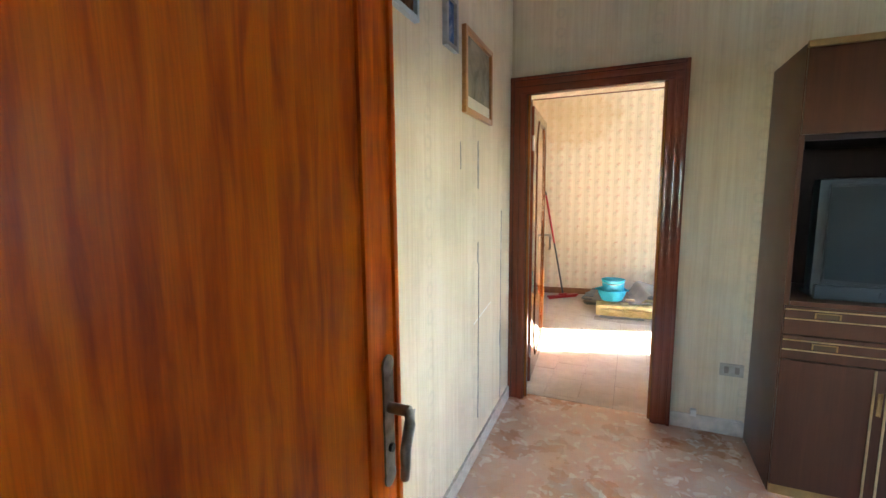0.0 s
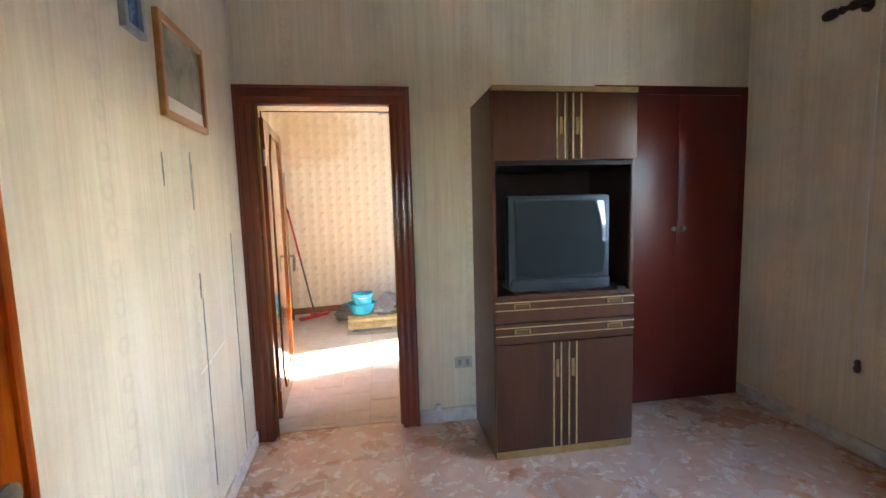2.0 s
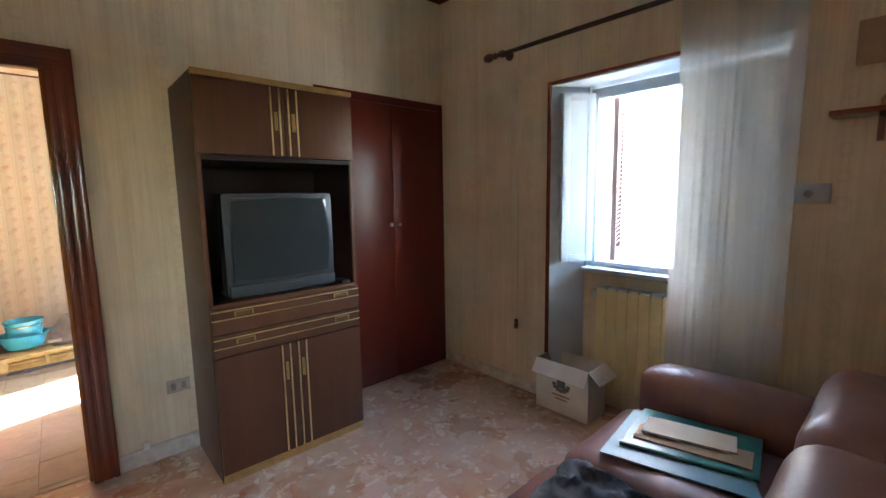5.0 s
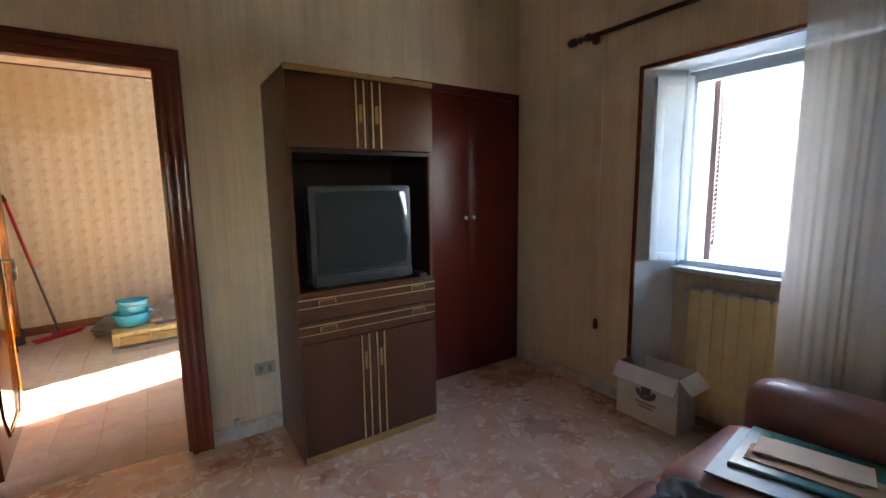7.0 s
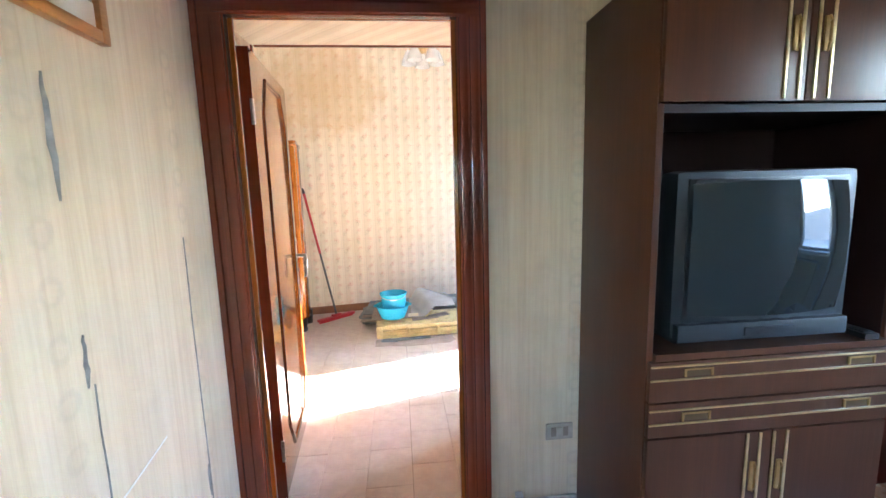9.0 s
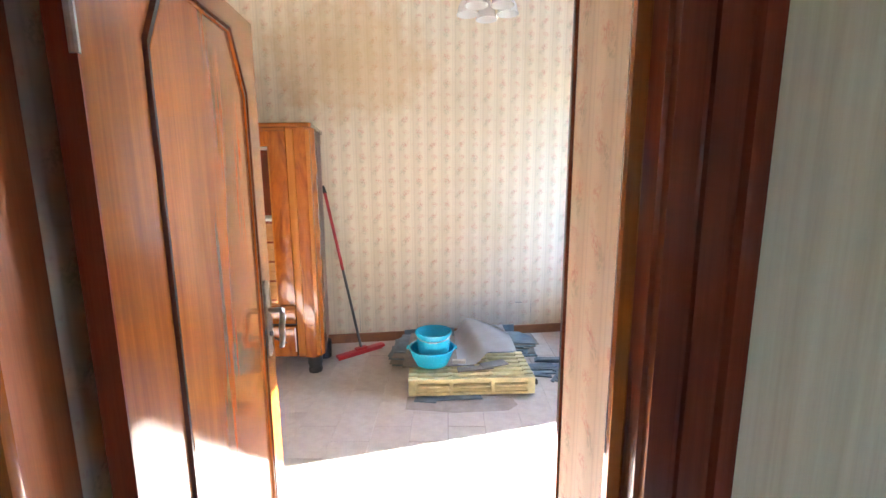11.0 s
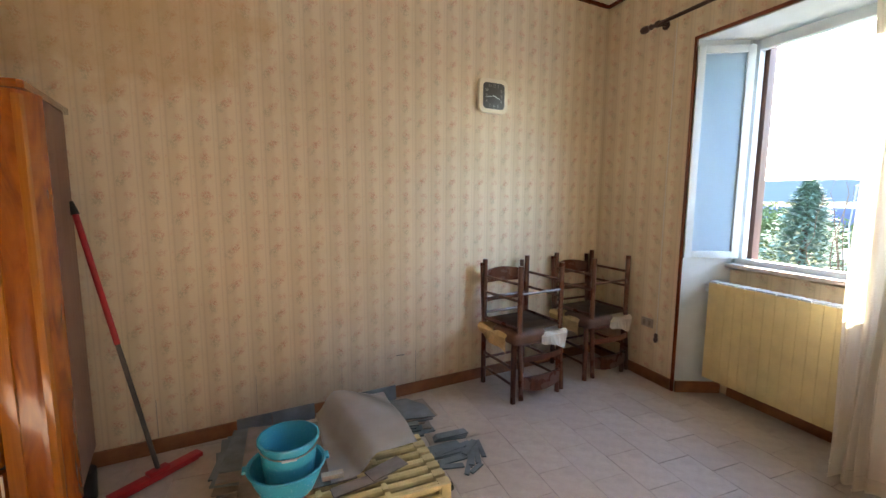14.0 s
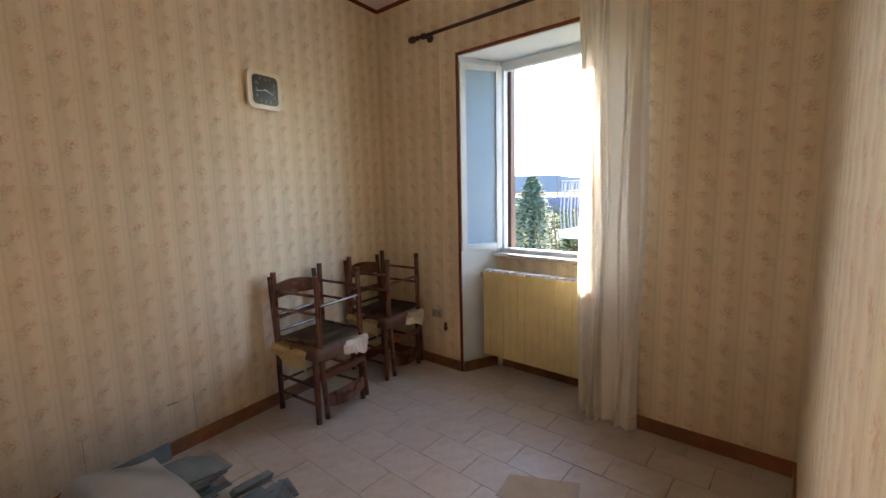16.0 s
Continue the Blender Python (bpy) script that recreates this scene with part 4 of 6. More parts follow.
def radiator(y0, y1, z0, z1, xf, n, label):
    """A cast column radiator seen as upright fins with a grilled top."""
    root = thing("radiator", (xf, (y0 + y1) / 2, z0), label, "radiator", "radiators under the windows")
    p = (y1 - y0) / n
    for i in range(n):
        a = y0 + i * p
        bm = boxes((xf, xf + 0.018, a + 0.0002, a + p - 0.0002, z0, z1 - 0.012), bevel=0.006)
        box(bm, xf + 0.018, xf + 0.075, a + p / 2 - 0.012, a + p / 2 + 0.012, z0 + 0.03, z1 - 0.02)
        part("fin", bm, M["cream"], root)
        part("top_cap", boxes((xf + 0.004, xf + 0.078, a + 0.006, a + p - 0.006, z1 - 0.012, z1), bevel=0.003), M["white"], root)
    part("pipe", bar([(xf + 0.045, y1 + 0.002, z1 - 0.06), (xf + 0.045, y1 + 0.05, z1 - 0.06), (xf + 0.075, y1 + 0.07, z1 - 0.06)], 0.011, 10), M["cream"], root)
    part("pipe", bar([(xf + 0.045, y0, z0 + 0.04), (xf + 0.045, y1, z0 + 0.04)], 0.018, 10), M["cream"], root)
    for y in (y0 + 0.1, y1 - 0.13):
        part("bracket", boxes((xf + 0.07, 3.43 if xf > 3.21 else 3.32, y, y + 0.03, z1 - 0.16, z1 - 0.1)), M["steel"], root)
    part("valve", lathe([(0.0, 0), (0.02, 0), (0.024, 0.02), (0.02, 0.05), (0.0, 0.05)], 14, xf + 0.04, y1 + 0.03, z1 - 0.08), M["white"], root, "white valve knob")
    return root


radiator(0.93, 1.745, 0.17, 0.822, 3.205, 12, "cream-yellow finned radiator in the window niche")
radiator(4.99, 5.82, 0.155, 0.868, 3.215, 13, "cream-yellow finned radiator in the window niche")


def fabric_net(name, dark, light, glow, clear):
    m = Nodes(name)
    x, y, z = m.split(m.coords())
    weave = m.noise(m.join(m.math("MULTIPLY", y, 1.0), x, m.math("MULTIPLY", z, 0.05)), 40, 4, 0.6)
    col = m.mix(weave, dark, light)
    m.done(col, 0.8, weave, 0.1, 0.002, 0, 0.2)
    tr, tl, mx = (m.tree.nodes.new(k) for k in ("ShaderNodeBsdfTransparent", "ShaderNodeBsdfTranslucent", "ShaderNodeMixShader"))
    mx2 = m.tree.nodes.new("ShaderNodeMixShader")
    m.put(tl.inputs["Color"], col)
    m.put(mx.inputs[0], glow)
    m.tree.links.new(m.bsdf.outputs[0], mx.inputs[1]), m.tree.links.new(tl.outputs[0], mx.inputs[2])
    m.put(mx2.inputs[0], m.math("MULTIPLY_ADD", weave, 0.4, clear))
    m.tree.links.new(mx.outputs[0], mx2.inputs[1]), m.tree.links.new(tr.outputs[0], mx2.inputs[2])
    m.tree.links.new(mx2.outputs[0], m.tree.nodes["Material Output"].inputs[0])
    return m.mat


M["net"] = fabric_net("sheer_curtain", (0.66, 0.61, 0.52), (0.82, 0.78, 0.70), 0.5, 0.08)
M["cream_net"] = fabric_net("cream_curtain", (0.74, 0.70, 0.60), (0.86, 0.83, 0.76), 0.16, -0.2)


def curtain(y0, y1, z0, z1, x, folds, flare, label, seed, deep=1.0, cloth="net"):
    """A gathered hanging cloth with folds that open towards the hem."""
    rnd = random.Random(seed)
    ph = [rnd.uniform(0, 6.28) for _ in range(4)]
    nu, nz = folds * 14, 30

    def fold(u, t):
        return math.sin(u * folds * 2 * math.pi + 1.9 * math.sin(u * 7 + ph[0]) + 1.2 * math.sin(u * 19 + ph[2]) + 0.7 * (1 - t) * math.sin(u * 5 + ph[3])) * (0.7 + 0.3 * math.sin(u * 23 + ph[1]))

    bm = bmesh.new()
    vs = []
    for k in range(nz + 1):
        t = k / nz
        row = []
        for i in range(nu + 1):
            u = i / nu
            amp = deep * (0.018 + 0.030 * (1 - t)) * (0.75 + 0.35 * math.sin(u * 9 + ph[2]))
            wob = fold(u, t)
            y = y0 + (y1 - y0) * u + flare * (1 - t) * (0.5 - u) + 0.010 * deep * math.sin(3 * t * math.pi + u * 11 + ph[1])
            xx = x + amp * wob + 0.012 * math.sin(t * 5 + ph[1])
            row.append(bm.verts.new((xx, y, z0 + (z1 - z0) * t + (0.012 * math.sin(u * 17) if k == 0 else 0))))
        vs.append(row)
    for k in range(nz):
        for i in range(nu):
            bm.faces.new((vs[k][i], vs[k][i + 1], vs[k + 1][i + 1], vs[k + 1][i]))
    root = thing("curtain", (x, (y0 + y1) / 2, z0), label, "curtain", "window curtains")
    part("cloth", bm, M[cloth], root, "", 180)
    hem = bmesh.new()
    for t0 in (0.0, 0.022):
        pts = []
        for i in range(nu + 1):
            v = i / nu
            pts.append((*[c for c in ((x - 0.004 + deep * (0.018 + 0.030 * (1 - t0)) * (0.75 + 0.35 * math.sin(v * 9 + ph[2])) * fold(v, t0) + 0.012 * math.sin(ph[1])), y0 + (y1 - y0) * v + flare * (0.5 - v) + 0.010 * deep * math.sin(v * 11 + ph[1]))], z0 + 0.012 * math.sin(v * 17) * (1 - t0 * 20) + t0 * 3.2))
        tube(hem, pts, 0.003, 5)
    part("hem", hem, M[cloth], root)
    return root


M["rod"] = wood("dark_turned_wood", (0.045, 0.016, 0.010), (0.075, 0.027, 0.016), 0.3, "Y")


def curtain_rod(y0, y1, x, z, label):
    root = thing("curtain_rod", (x, (y0 + y1) / 2, z), label, "curtain rod", "curtain rods")
    part("pole", bar([(x, y0, z), (x, y1 - 0.05, z)], 0.014, 14), M["rod"], root)
    bm = lathe([(0.0, 0), (0.016, 0), (0.022, 0.012), (0.015, 0.03), (0.026, 0.05), (0.029, 0.075), (0.022, 0.10), (0.0, 0.115)], 18)
    bmesh.ops.rotate(bm, matrix=Matrix.Rotation(radians(-90), 3, "X"), verts=bm.verts)
    bmesh.ops.translate(bm, vec=(x, y1 - 0.05, z), verts=bm.verts)
    part("finial", bm, M["rod"], root, "turned wooden finial")
    for y in (y1 - 0.10, y0 + 0.12):
        bm = bar([(XW - 0.001, y, z), (x, y, z)], 0.011, 10)
        tube(bm, [(x, y - 0.012, z), (x, y + 0.012, z)], 0.024, 14)
        tube(bm, [(XW - 0.012, y, z), (XW - 0.001, y, z)], 0.03, 14)
        part("bracket", bm, M["rod"], root, "dark wooden wall bracket")
    return root


curtain_rod(0.62, 2.47, XW - 0.085, 2.36, "dark turned wooden curtain pole above the window")
curtain_rod(4.2, 6.33, XW - 0.085, 2.72, "dark turned wooden curtain pole above the window")
curtain(0.755, 1.245, 0.03, 2.345, XW - 0.075, 11, 0.0, "sheer white net curtain drawn to one side", 3, 0.09)
curtain(4.53, 4.935, 0.035, 2.70, XW - 0.10, 6, 0.03, "long cream-white gathered curtain drawn to one side", 8, 1.0, "cream_net")


def pull_cord(y, z0, z1, label):
    root = thing("blind_cord", (XW - 0.02, y, z0), label, "cord", "window pull cords")
    part("cord", bar([(XW - 0.02, y, z0), (XW - 0.021, y + 0.004, (z0 + z1) / 2), (XW - 0.02, y, z1)], 0.0034, 6), M["plaster"], root)
    part("acorn", lathe([(0.0, -0.075), (0.012, -0.068), (0.018, -0.045), (0.012, -0.028), (0.016, -0.016), (0.010, 0.0), (0.0, 0.004)], 16, XW - 0.024, y, z0), M["rod"], root, "turned wooden acorn")


pull_cord(2.29, 0.52, 2.35, "thin curtain cord with a brown wooden acorn")
pull_cord(6.12, 0.40, 2.70, "thin curtain cord with a brown wooden acorn")


# ---- room one: loose things ----
def leather():
    m = Nodes("worn_oxblood_leather")
    v = m.coords()
    crease = m.noise(v, 22, 6, 0.7, 1.0)
    cells = m.voronoi(v, 160, "DISTANCE_TO_EDGE").outputs["Distance"]
    col = m.ramp(m.noise(v, 4, 5), (0.3, (0.16, 0.050, 0.040)), (0.7, (0.26, 0.110, 0.092)))
    col = m.mix(m.ramp(crease, (0.55, 0.0), (0.8, 0.4)), col, (0.16, 0.085, 0.075))
    return m.done(col, m.math("MULTIPLY_ADD", crease, 0.25, 0.34), m.math("ADD", cells, crease), 0.2, 0.003, 0, 1.0, 0.2)


M["leather"] = leather()
M["card"] = plain("white_cardboard", (0.78, 0.76, 0.74), 0.75, 0.12, 7)
M["card_in"] = plain("brown_cardboard", (0.42, 0.33, 0.24), 0.85, 0.15, 7)
M["print"] = plain("grey_print", (0.16, 0.15, 0.16), 0.7, 0.2, 30)
M["print_red"] = plain("faded_brown_print", (0.42, 0.27, 0.22), 0.7, 0.2, 30)
M["teal"] = plain("teal_plastic_folder", (0.035, 0.24, 0.24), 0.22, 0.15, 8)
M["paper"] = plain("cream_paper", (0.70, 0.64, 0.52), 0.7, 0.1, 8)
M["kraft"] = plain("brown_envelope", (0.40, 0.27, 0.15), 0.65, 0.15, 8)
M["glassy"] = plain("clear_plastic_sleeve", (0.14, 0.36, 0.42), 0.42, 0.1, 8)
M["denim"] = plain("blue_grey_cloth", (0.10, 0.13, 0.17), 0.9, 0.35, 40, bump=0.5)
M["frame_pine"] = wood("honey_wood_frame", (0.40, 0.15, 0.035), (0.58, 0.26, 0.08), 0.3, "Y")


def cushion(x0, x1, y0, y1, z0, z1, puff, r=0.05):
    """A stuffed block: rounded, bellied on top and slightly sagging."""
    bm = bmesh.new()
    bmesh.ops.create_cube(bm, size=1.0)
    bmesh.ops.subdivide_edges(bm, edges=list(bm.edges), cuts=9, use_grid_fill=True)
    cx, cy, cz = (x0 + x1) / 2, (y0 + y1) / 2, (z0 + z1) / 2
    hx, hy, hz = (x1 - x0) / 2, (y1 - y0) / 2, (z1 - z0) / 2
    for v in bm.verts:
        p = Vector((v.co.x * 2 * hx, v.co.y * 2 * hy, v.co.z * 2 * hz))
        q = Vector((max(-hx + r, min(hx - r, p.x)), max(-hy + r, min(hy - r, p.y)), max(-hz + r, min(hz - r, p.z))))
        d = p - q
        p = q + (d.normalized() * r if d.length > 1e-6 else d)
        u, w = p.x / hx, p.y / hy
        if v.co.z > 0:
            p.z += puff * (1 - u * u) * (1 - w * w) + 0.008 * noise.noise((p.x * 7 + cx, p.y * 7, 1.3))
        v.co = p + Vector((cx, cy, cz))
    return bm


SX0, SX1, SY0, SY1 = 1.30, 2.86, 0.235, 1.20
sofa = thing("sofa", ((SX0 + SX1) / 2, (SY0 + SY1) / 2, 0), "worn oxblood leather two-seat sofa against the wall", "sofa")
part("base", boxes((SX0 + 0.02, SX1 - 0.02, SY0 + 0.02, SY1 - 0.06, 0.05, 0.27), bevel=0.02), M["leather"], sofa)
for a, b in ((SX0 + 0.16, 2.015), (2.025, 2.635)):
    part("seat_cushion", cushion(a, b, SY0 + 0.26, SY1 + 0.055, 0.25, 0.425, 0.025, 0.06), M["leather"], sofa, "", 180)
    part("back_cushion", cushion(a, b, SY0 + 0.04, SY0 + 0.33, 0.40, 0.82, 0.02, 0.09), M["leather"], sofa, "", 180)
part("armrest", cushion(2.62, SX1, SY0 + 0.05, SY1 + 0.03, 0.05, 0.60, 0.02, 0.09), M["leather"], sofa, "", 180)
part("armrest", cushion(SX0, SX0 + 0.17, SY0 + 0.05, SY1 - 0.06, 0.05, 0.60, 0.02, 0.07), M["leather"], sofa, "", 180)
part("back_frame", boxes((SX0 + 0.1, SX1 - 0.1, SY0, SY0 + 0.07, 0.05, 0.76), bevel=0.02), M["leather"], sofa)
for x in (SX0 + 0.08, SX1 - 0.08):
    for y in (SY0 + 0.08, SY1 - 0.14):
        part("foot", lathe([(0, 0), (0.022, 0), (0.026, 0.05), (0, 0.05)], 14, x, y, 0), M["black"], sofa)


def sheet(pts, z, h=0.002):
    """A flat sheet or booklet over a plan outline."""
    return prism(pts, z, z + h)


ZS = 0.449
solid("plastic_sleeve", sheet([(2.10, 1.12), (2.50, 1.17), (2.60, 0.80), (2.22, 0.64)], ZS, 0.006), M["glassy"], "clear pale-blue plastic document sleeve on the sofa", "document sleeve")
fold = thing("document_folder", (2.4, 0.95, ZS + 0.006), "teal plastic document folder lying on the sofa", "folder")
part("cover", sheet([(2.20, 1.09), (2.54, 1.14), (2.62, 0.72), (2.32, 0.67)], ZS + 0.0065, 0.006), M["teal"], fold)
part("spine", bar([(2.20, 1.09, ZS + 0.012), (2.32, 0.67, ZS + 0.012)], 0.008, 8), M["teal"], fold)
solid("envelope", sheet([(2.27, 1.07), (2.39, 1.09), (2.48, 0.72), (2.36, 0.70)], ZS + 0.0130, 0.005), M["kraft"], "brown paper envelope lying on the folder", "envelope")
docs = thing("stack_of_papers", (2.42, 0.93, ZS + 0.018), "stack of cream papers and envelopes on the folder", "papers")
for i, (dx, dy) in enumerate(((0, 0), (0.014, -0.022), (-0.008, 0.010))):
    part("sheet", sheet([(2.325 + dx, 1.05 + dy), (2.455 + dx, 1.07 + dy), (2.52 + dx, 0.81 + dy), (2.40 + dx, 0.78 + dy)], ZS + 0.0185 + i * 0.0045, 0.004), M["paper"], docs)
bm = bmesh.new()
bmesh.ops.create_grid(bm, x_segments=26, y_segments=20, size=0.5)
for v in bm.verts:
    x, y = v.co.x, v.co.y
    h = 0.035 + 0.035 * noise.noise((x * 6, y * 5, 0.2)) + 0.02 * noise.noise((x * 14, y * 12, 2.2))
    edge = max(abs(x), abs(y)) * 2
    v.co = (1.80 + x * 0.36 + 0.03 * noise.noise((y * 5, 1, 1)), 1.02 + y * 0.26 + 0.03 * noise.noise((x * 5, 4, 1)), ZS + 0.004 + max(0.0, h) * (1 - max(0, edge - 0.75) * 3.6))
bmesh.ops.solidify(bm, geom=list(bm.faces), thickness=-0.004)
solid("folded_cloth", bm, M["denim"], "crumpled blue-grey cloth lying on the sofa", "cloth", smooth=180)

# Cardboard box with open flaps
bx = thing("cardboard_box", (3.13, 1.84, 0), "white printed cardboard box with open flaps by the window", "box")
BX0, BX1, BY0, BY1, BH = 2.975, 3.19, 1.655, 2.035, 0.335
for piece in ((BX0, BX0 + 0.005, BY0, BY1, 0, BH), (BX1 - 0.005, BX1, BY0, BY1, 0, BH), (BX0 + 0.005, BX1 - 0.005, BY0, BY0 + 0.005, 0, BH), (BX0 + 0.005, BX1 - 0.005, BY1 - 0.005, BY1, 0, BH)):
    part("side", boxes(piece), M["card"], bx)
part("bottom", boxes((BX0 + 0.005, BX1 - 0.005, BY0 + 0.005, BY1 - 0.005, 0, 0.006)), M["card"], bx)


def flap(p0, p1, out, ln, z):
    a, b = Vector((*p0, z)), Vector((*p1, z))
    o = Vector(out) * ln
    n = (b - a).cross(o).normalized() * 0.004
    bm = bmesh.new()
    lo = [bm.verts.new(p) for p in (a, b, b + o * 1.0, a + o)]
    hi = [bm.verts.new(v.co + n) for v in lo]
    for f in ((lo[3], lo[2], lo[1], lo[0]), hi, *[(lo[i], lo[(i + 1) % 4], hi[(i + 1) % 4], hi[i]) for i in range(4)]):
        bm.faces.new(f)
    bmesh.ops.recalc_face_normals(bm, faces=bm.faces)
    return bm


part("flap", flap((BX0, BY1), (BX0, BY0), (-0.55, 0, -0.83), 0.10, BH), M["card"], bx)
part("flap", flap((BX0, BY0), (BX1, BY0), (0, -0.75, -0.66), 0.10, BH), M["card"], bx)
part("flap", flap((BX0 + 0.006, BY1 - 0.006), (BX1 - 0.006, BY1 - 0.006), (0, -0.2, -0.98), 0.09, BH), M["card_in"], bx)
bm = bmesh.new()
for k in range(7):
    a = math.pi * k / 6
    y, z = 1.845 + 0.05 * math.cos(a), 0.19 - 0.035 * math.sin(a)
    box(bm, BX0 - 0.001, BX0, y - 0.013, y + 0.013, z - 0.012, z + 0.012)
box(bm, BX0 - 0.0015, BX0, 1.815, 1.875, 0.17, 0.225)
part("printed_emblem", bm, M["print"], bx, "grey printed emblem")
part("printed_bar", boxes((BX0 - 0.001, BX0, 1.78, 1.91, 0.115, 0.128), (BX0 - 0.001, BX0, 1.80, 1.89, 0.092, 0.104)), M["print_red"], bx, "faded printed bars")


# Pictures on the left wall
def art(name, lo, hi, third, scale):
    m = Nodes(name)
    v = m.coords()
    n = m.noise(v, scale, 6, 0.6, 0.6)
    return m.done(m.ramp(n, (0.35, lo), (0.5, third), (0.65, hi)), 0.25)


def picture(y0, y1, z0, z1, fw, frame_mat, art_mat, label, mount=None):
    root = thing("picture", (left((y0 + y1) / 2), (y0 + y1) / 2, z0), label, "picture", "pictures on the wall")
    ang = math.degrees(math.atan(0.03))

    def placed(bm):
        bmesh.ops.transform(bm, matrix=pose(left((y0 + y1) / 2), (y0 + y1) / 2, 0, 0, 0, ang), verts=bm.verts)
        return bm
    h = (y1 - y0) / 2
    part("frame_side", placed(boxes((0.001, 0.022, -h, -h + fw, z0, z1), bevel=0.003)), frame_mat, root)
    part("frame_side", placed(boxes((0.001, 0.022, h - fw, h, z0, z1), bevel=0.003)), frame_mat, root)
    part("frame_rail", placed(boxes((0.001, 0.022, -h + fw, h - fw, z0, z0 + fw), bevel=0.003)), frame_mat, root)
    part("frame_rail", placed(boxes((0.001, 0.022, -h + fw, h - fw, z1 - fw, z1), bevel=0.003)), frame_mat, root)
    part("print", placed(boxes((0.001, 0.008, -h + fw, h - fw, z0 + fw, z1 - fw))), art_mat, root)
    if mount:
        part("mount", placed(boxes((0.008, 0.010, -h + fw, h - fw, z0 + fw, z0 + fw + mount))), M["paper"], root, "cream lower mount strip")
    return root


M["art_grey"] = art("pale_landscape_print", (0.20, 0.19, 0.14), (0.40, 0.36, 0.27), (0.30, 0.28, 0.21), 7)
M["art_blue"] = art("blue_photo_print", (0.05, 0.09, 0.20), (0.45, 0.48, 0.52), (0.12, 0.20, 0.40), 14)
M["art_brown"] = art("dark_brown_print", (0.05, 0.025, 0.015), (0.22, 0.12, 0.06), (0.10, 0.05, 0.03), 9)
M["frame_grey"] = plain("silver_grey_frame", (0.30, 0.30, 0.30), 0.4, 0.2, 20)
picture(2.125, 2.557, 1.75, 2.118, 0.026, M["frame_pine"], M["art_grey"], "framed faded landscape print in honey-coloured wood", 0.055)
picture(1.90, 2.03, 1.965, 2.17, 0.020, M["frame_grey"], M["art_blue"], "small framed blue photograph on the wall")
picture(1.38, 1.65, 1.955, 2.30, 0.018, M["white"], M["art_brown"], "dark brown print in a thin white frame")


# Tears and scuffs of the left wallpaper
M["tear"] = plain("grey_torn_backing", (0.33, 0.32, 0.30), 0.9, 0.4, 25)
M["scratch"] = plain("pale_scratch", (0.85, 0.83, 0.78), 0.8, 0.1, 25)


def tear(y, z0, z1, w, mat, slant=0.0):
    bm = bmesh.new()
    n = 9
    L = []
    for i in range(n + 1):
        t = i / n
        ww = w * math.sin(math.pi * min(0.98, max(0.02, t))) ** 0.7 * (0.7 + 0.5 * noise.noise((t * 4, y * 9, z0)))
        yy = y + slant * (t - 0.5) + 0.006 * noise.noise((t * 5, y * 3, 7))
        z = z0 + (z1 - z0) * t
        L.append([bm.verts.new((left(yy + s * ww) + 0.0015 + 0.004 * (s > 0), yy + s * ww, z)) for s in (-1, 1)])
    for a, b in zip(L, L[1:]):
        bm.faces.new((a[0], a[1], b[1], b[0]))
    return solid("wallpaper_tear", bm, mat, "torn or scratched place in the wallpaper", "tear", "wallpaper tears", smooth=None)


tear(2.357, 1.415, 1.65, 0.009, M["tear"], 0.0)
tear(2.365, 0.20, 1.04, 0.0007, M["tear"], 0.012)
tear(2.356, 1.04, 1.15, 0.006, M["tear"], 0.006)
tear(2.825, 0.10, 1.29, 0.0005, M["tear"], 0.0)
tear(2.814, 0.44, 0.55, 0.004, M["tear"])
tear(2.10, 1.50, 1.62, 0.003, M["tear"])
scr = boxes((0.0005, 0.0016, -0.16, 0.16, -0.003, 0.003), bevel=0.0004)
bmesh.ops.transform(scr, matrix=pose(left(2.45), 2.45, 0.756, 7.5, 0, 1.72), verts=scr.verts)
solid("wallpaper_tear", scr, M["scratch"], "long pale scratch across the wallpaper", "tear", "wallpaper tears")

# Right of the window: thermostat, shelf, patch
th = thing("thermostat", (XW, 0.705, 1.36), "white plastic room thermostat with round dial", "thermostat")
part("housing", boxes((XW - 0.03, XW - 0.001, 0.645, 0.768, 1.357, 1.442), bevel=0.006), M["white"], th)
bm = lathe([(0, 0), (0.017, 0), (0.015, 0.01), (0, 0.011)], 20)
bmesh.ops.rotate(bm, matrix=Matrix.Rotation(radians(-90), 3, "Y"), verts=bm.verts)
bmesh.ops.translate(bm, vec=(XW - 0.03, 0.715, 1.398), verts=bm.verts)
part("dial", bm, M["frame_grey"], th)
shf = thing("wall_shelf", (XW, 0.52, 1.60), "small dark wooden wall shelf on a carved bracket", "shelf")
part("board", boxes((XW - 0.14, XW - 0.001, 0.36, 0.66, 1.70, 1.722), bevel=0.008), M["mahogany"], shf)
part("bracket", prism([(XW - 0.10, 0.50), (XW - 0.001, 0.50), (XW - 0.001, 0.525), (XW - 0.03, 0.525)], 1.60, 1.70, 0.004), M["mahogany"], shf)
solid("small_ornament", lathe([(0, 0), (0.02, 0), (0.022, 0.03), (0.012, 0.045), (0, 0.046)], 16, XW - 0.07, 0.50, 1.722), M["gilt"], "small gilt ornament standing on the wall shelf", "ornament")
solid("framed_board", boxes((XW - 0.018, XW - 0.001, 0.30, 0.607, 1.90, 2.07), bevel=0.003), M["kraft"], "plain brown board hung on the wall", "board")


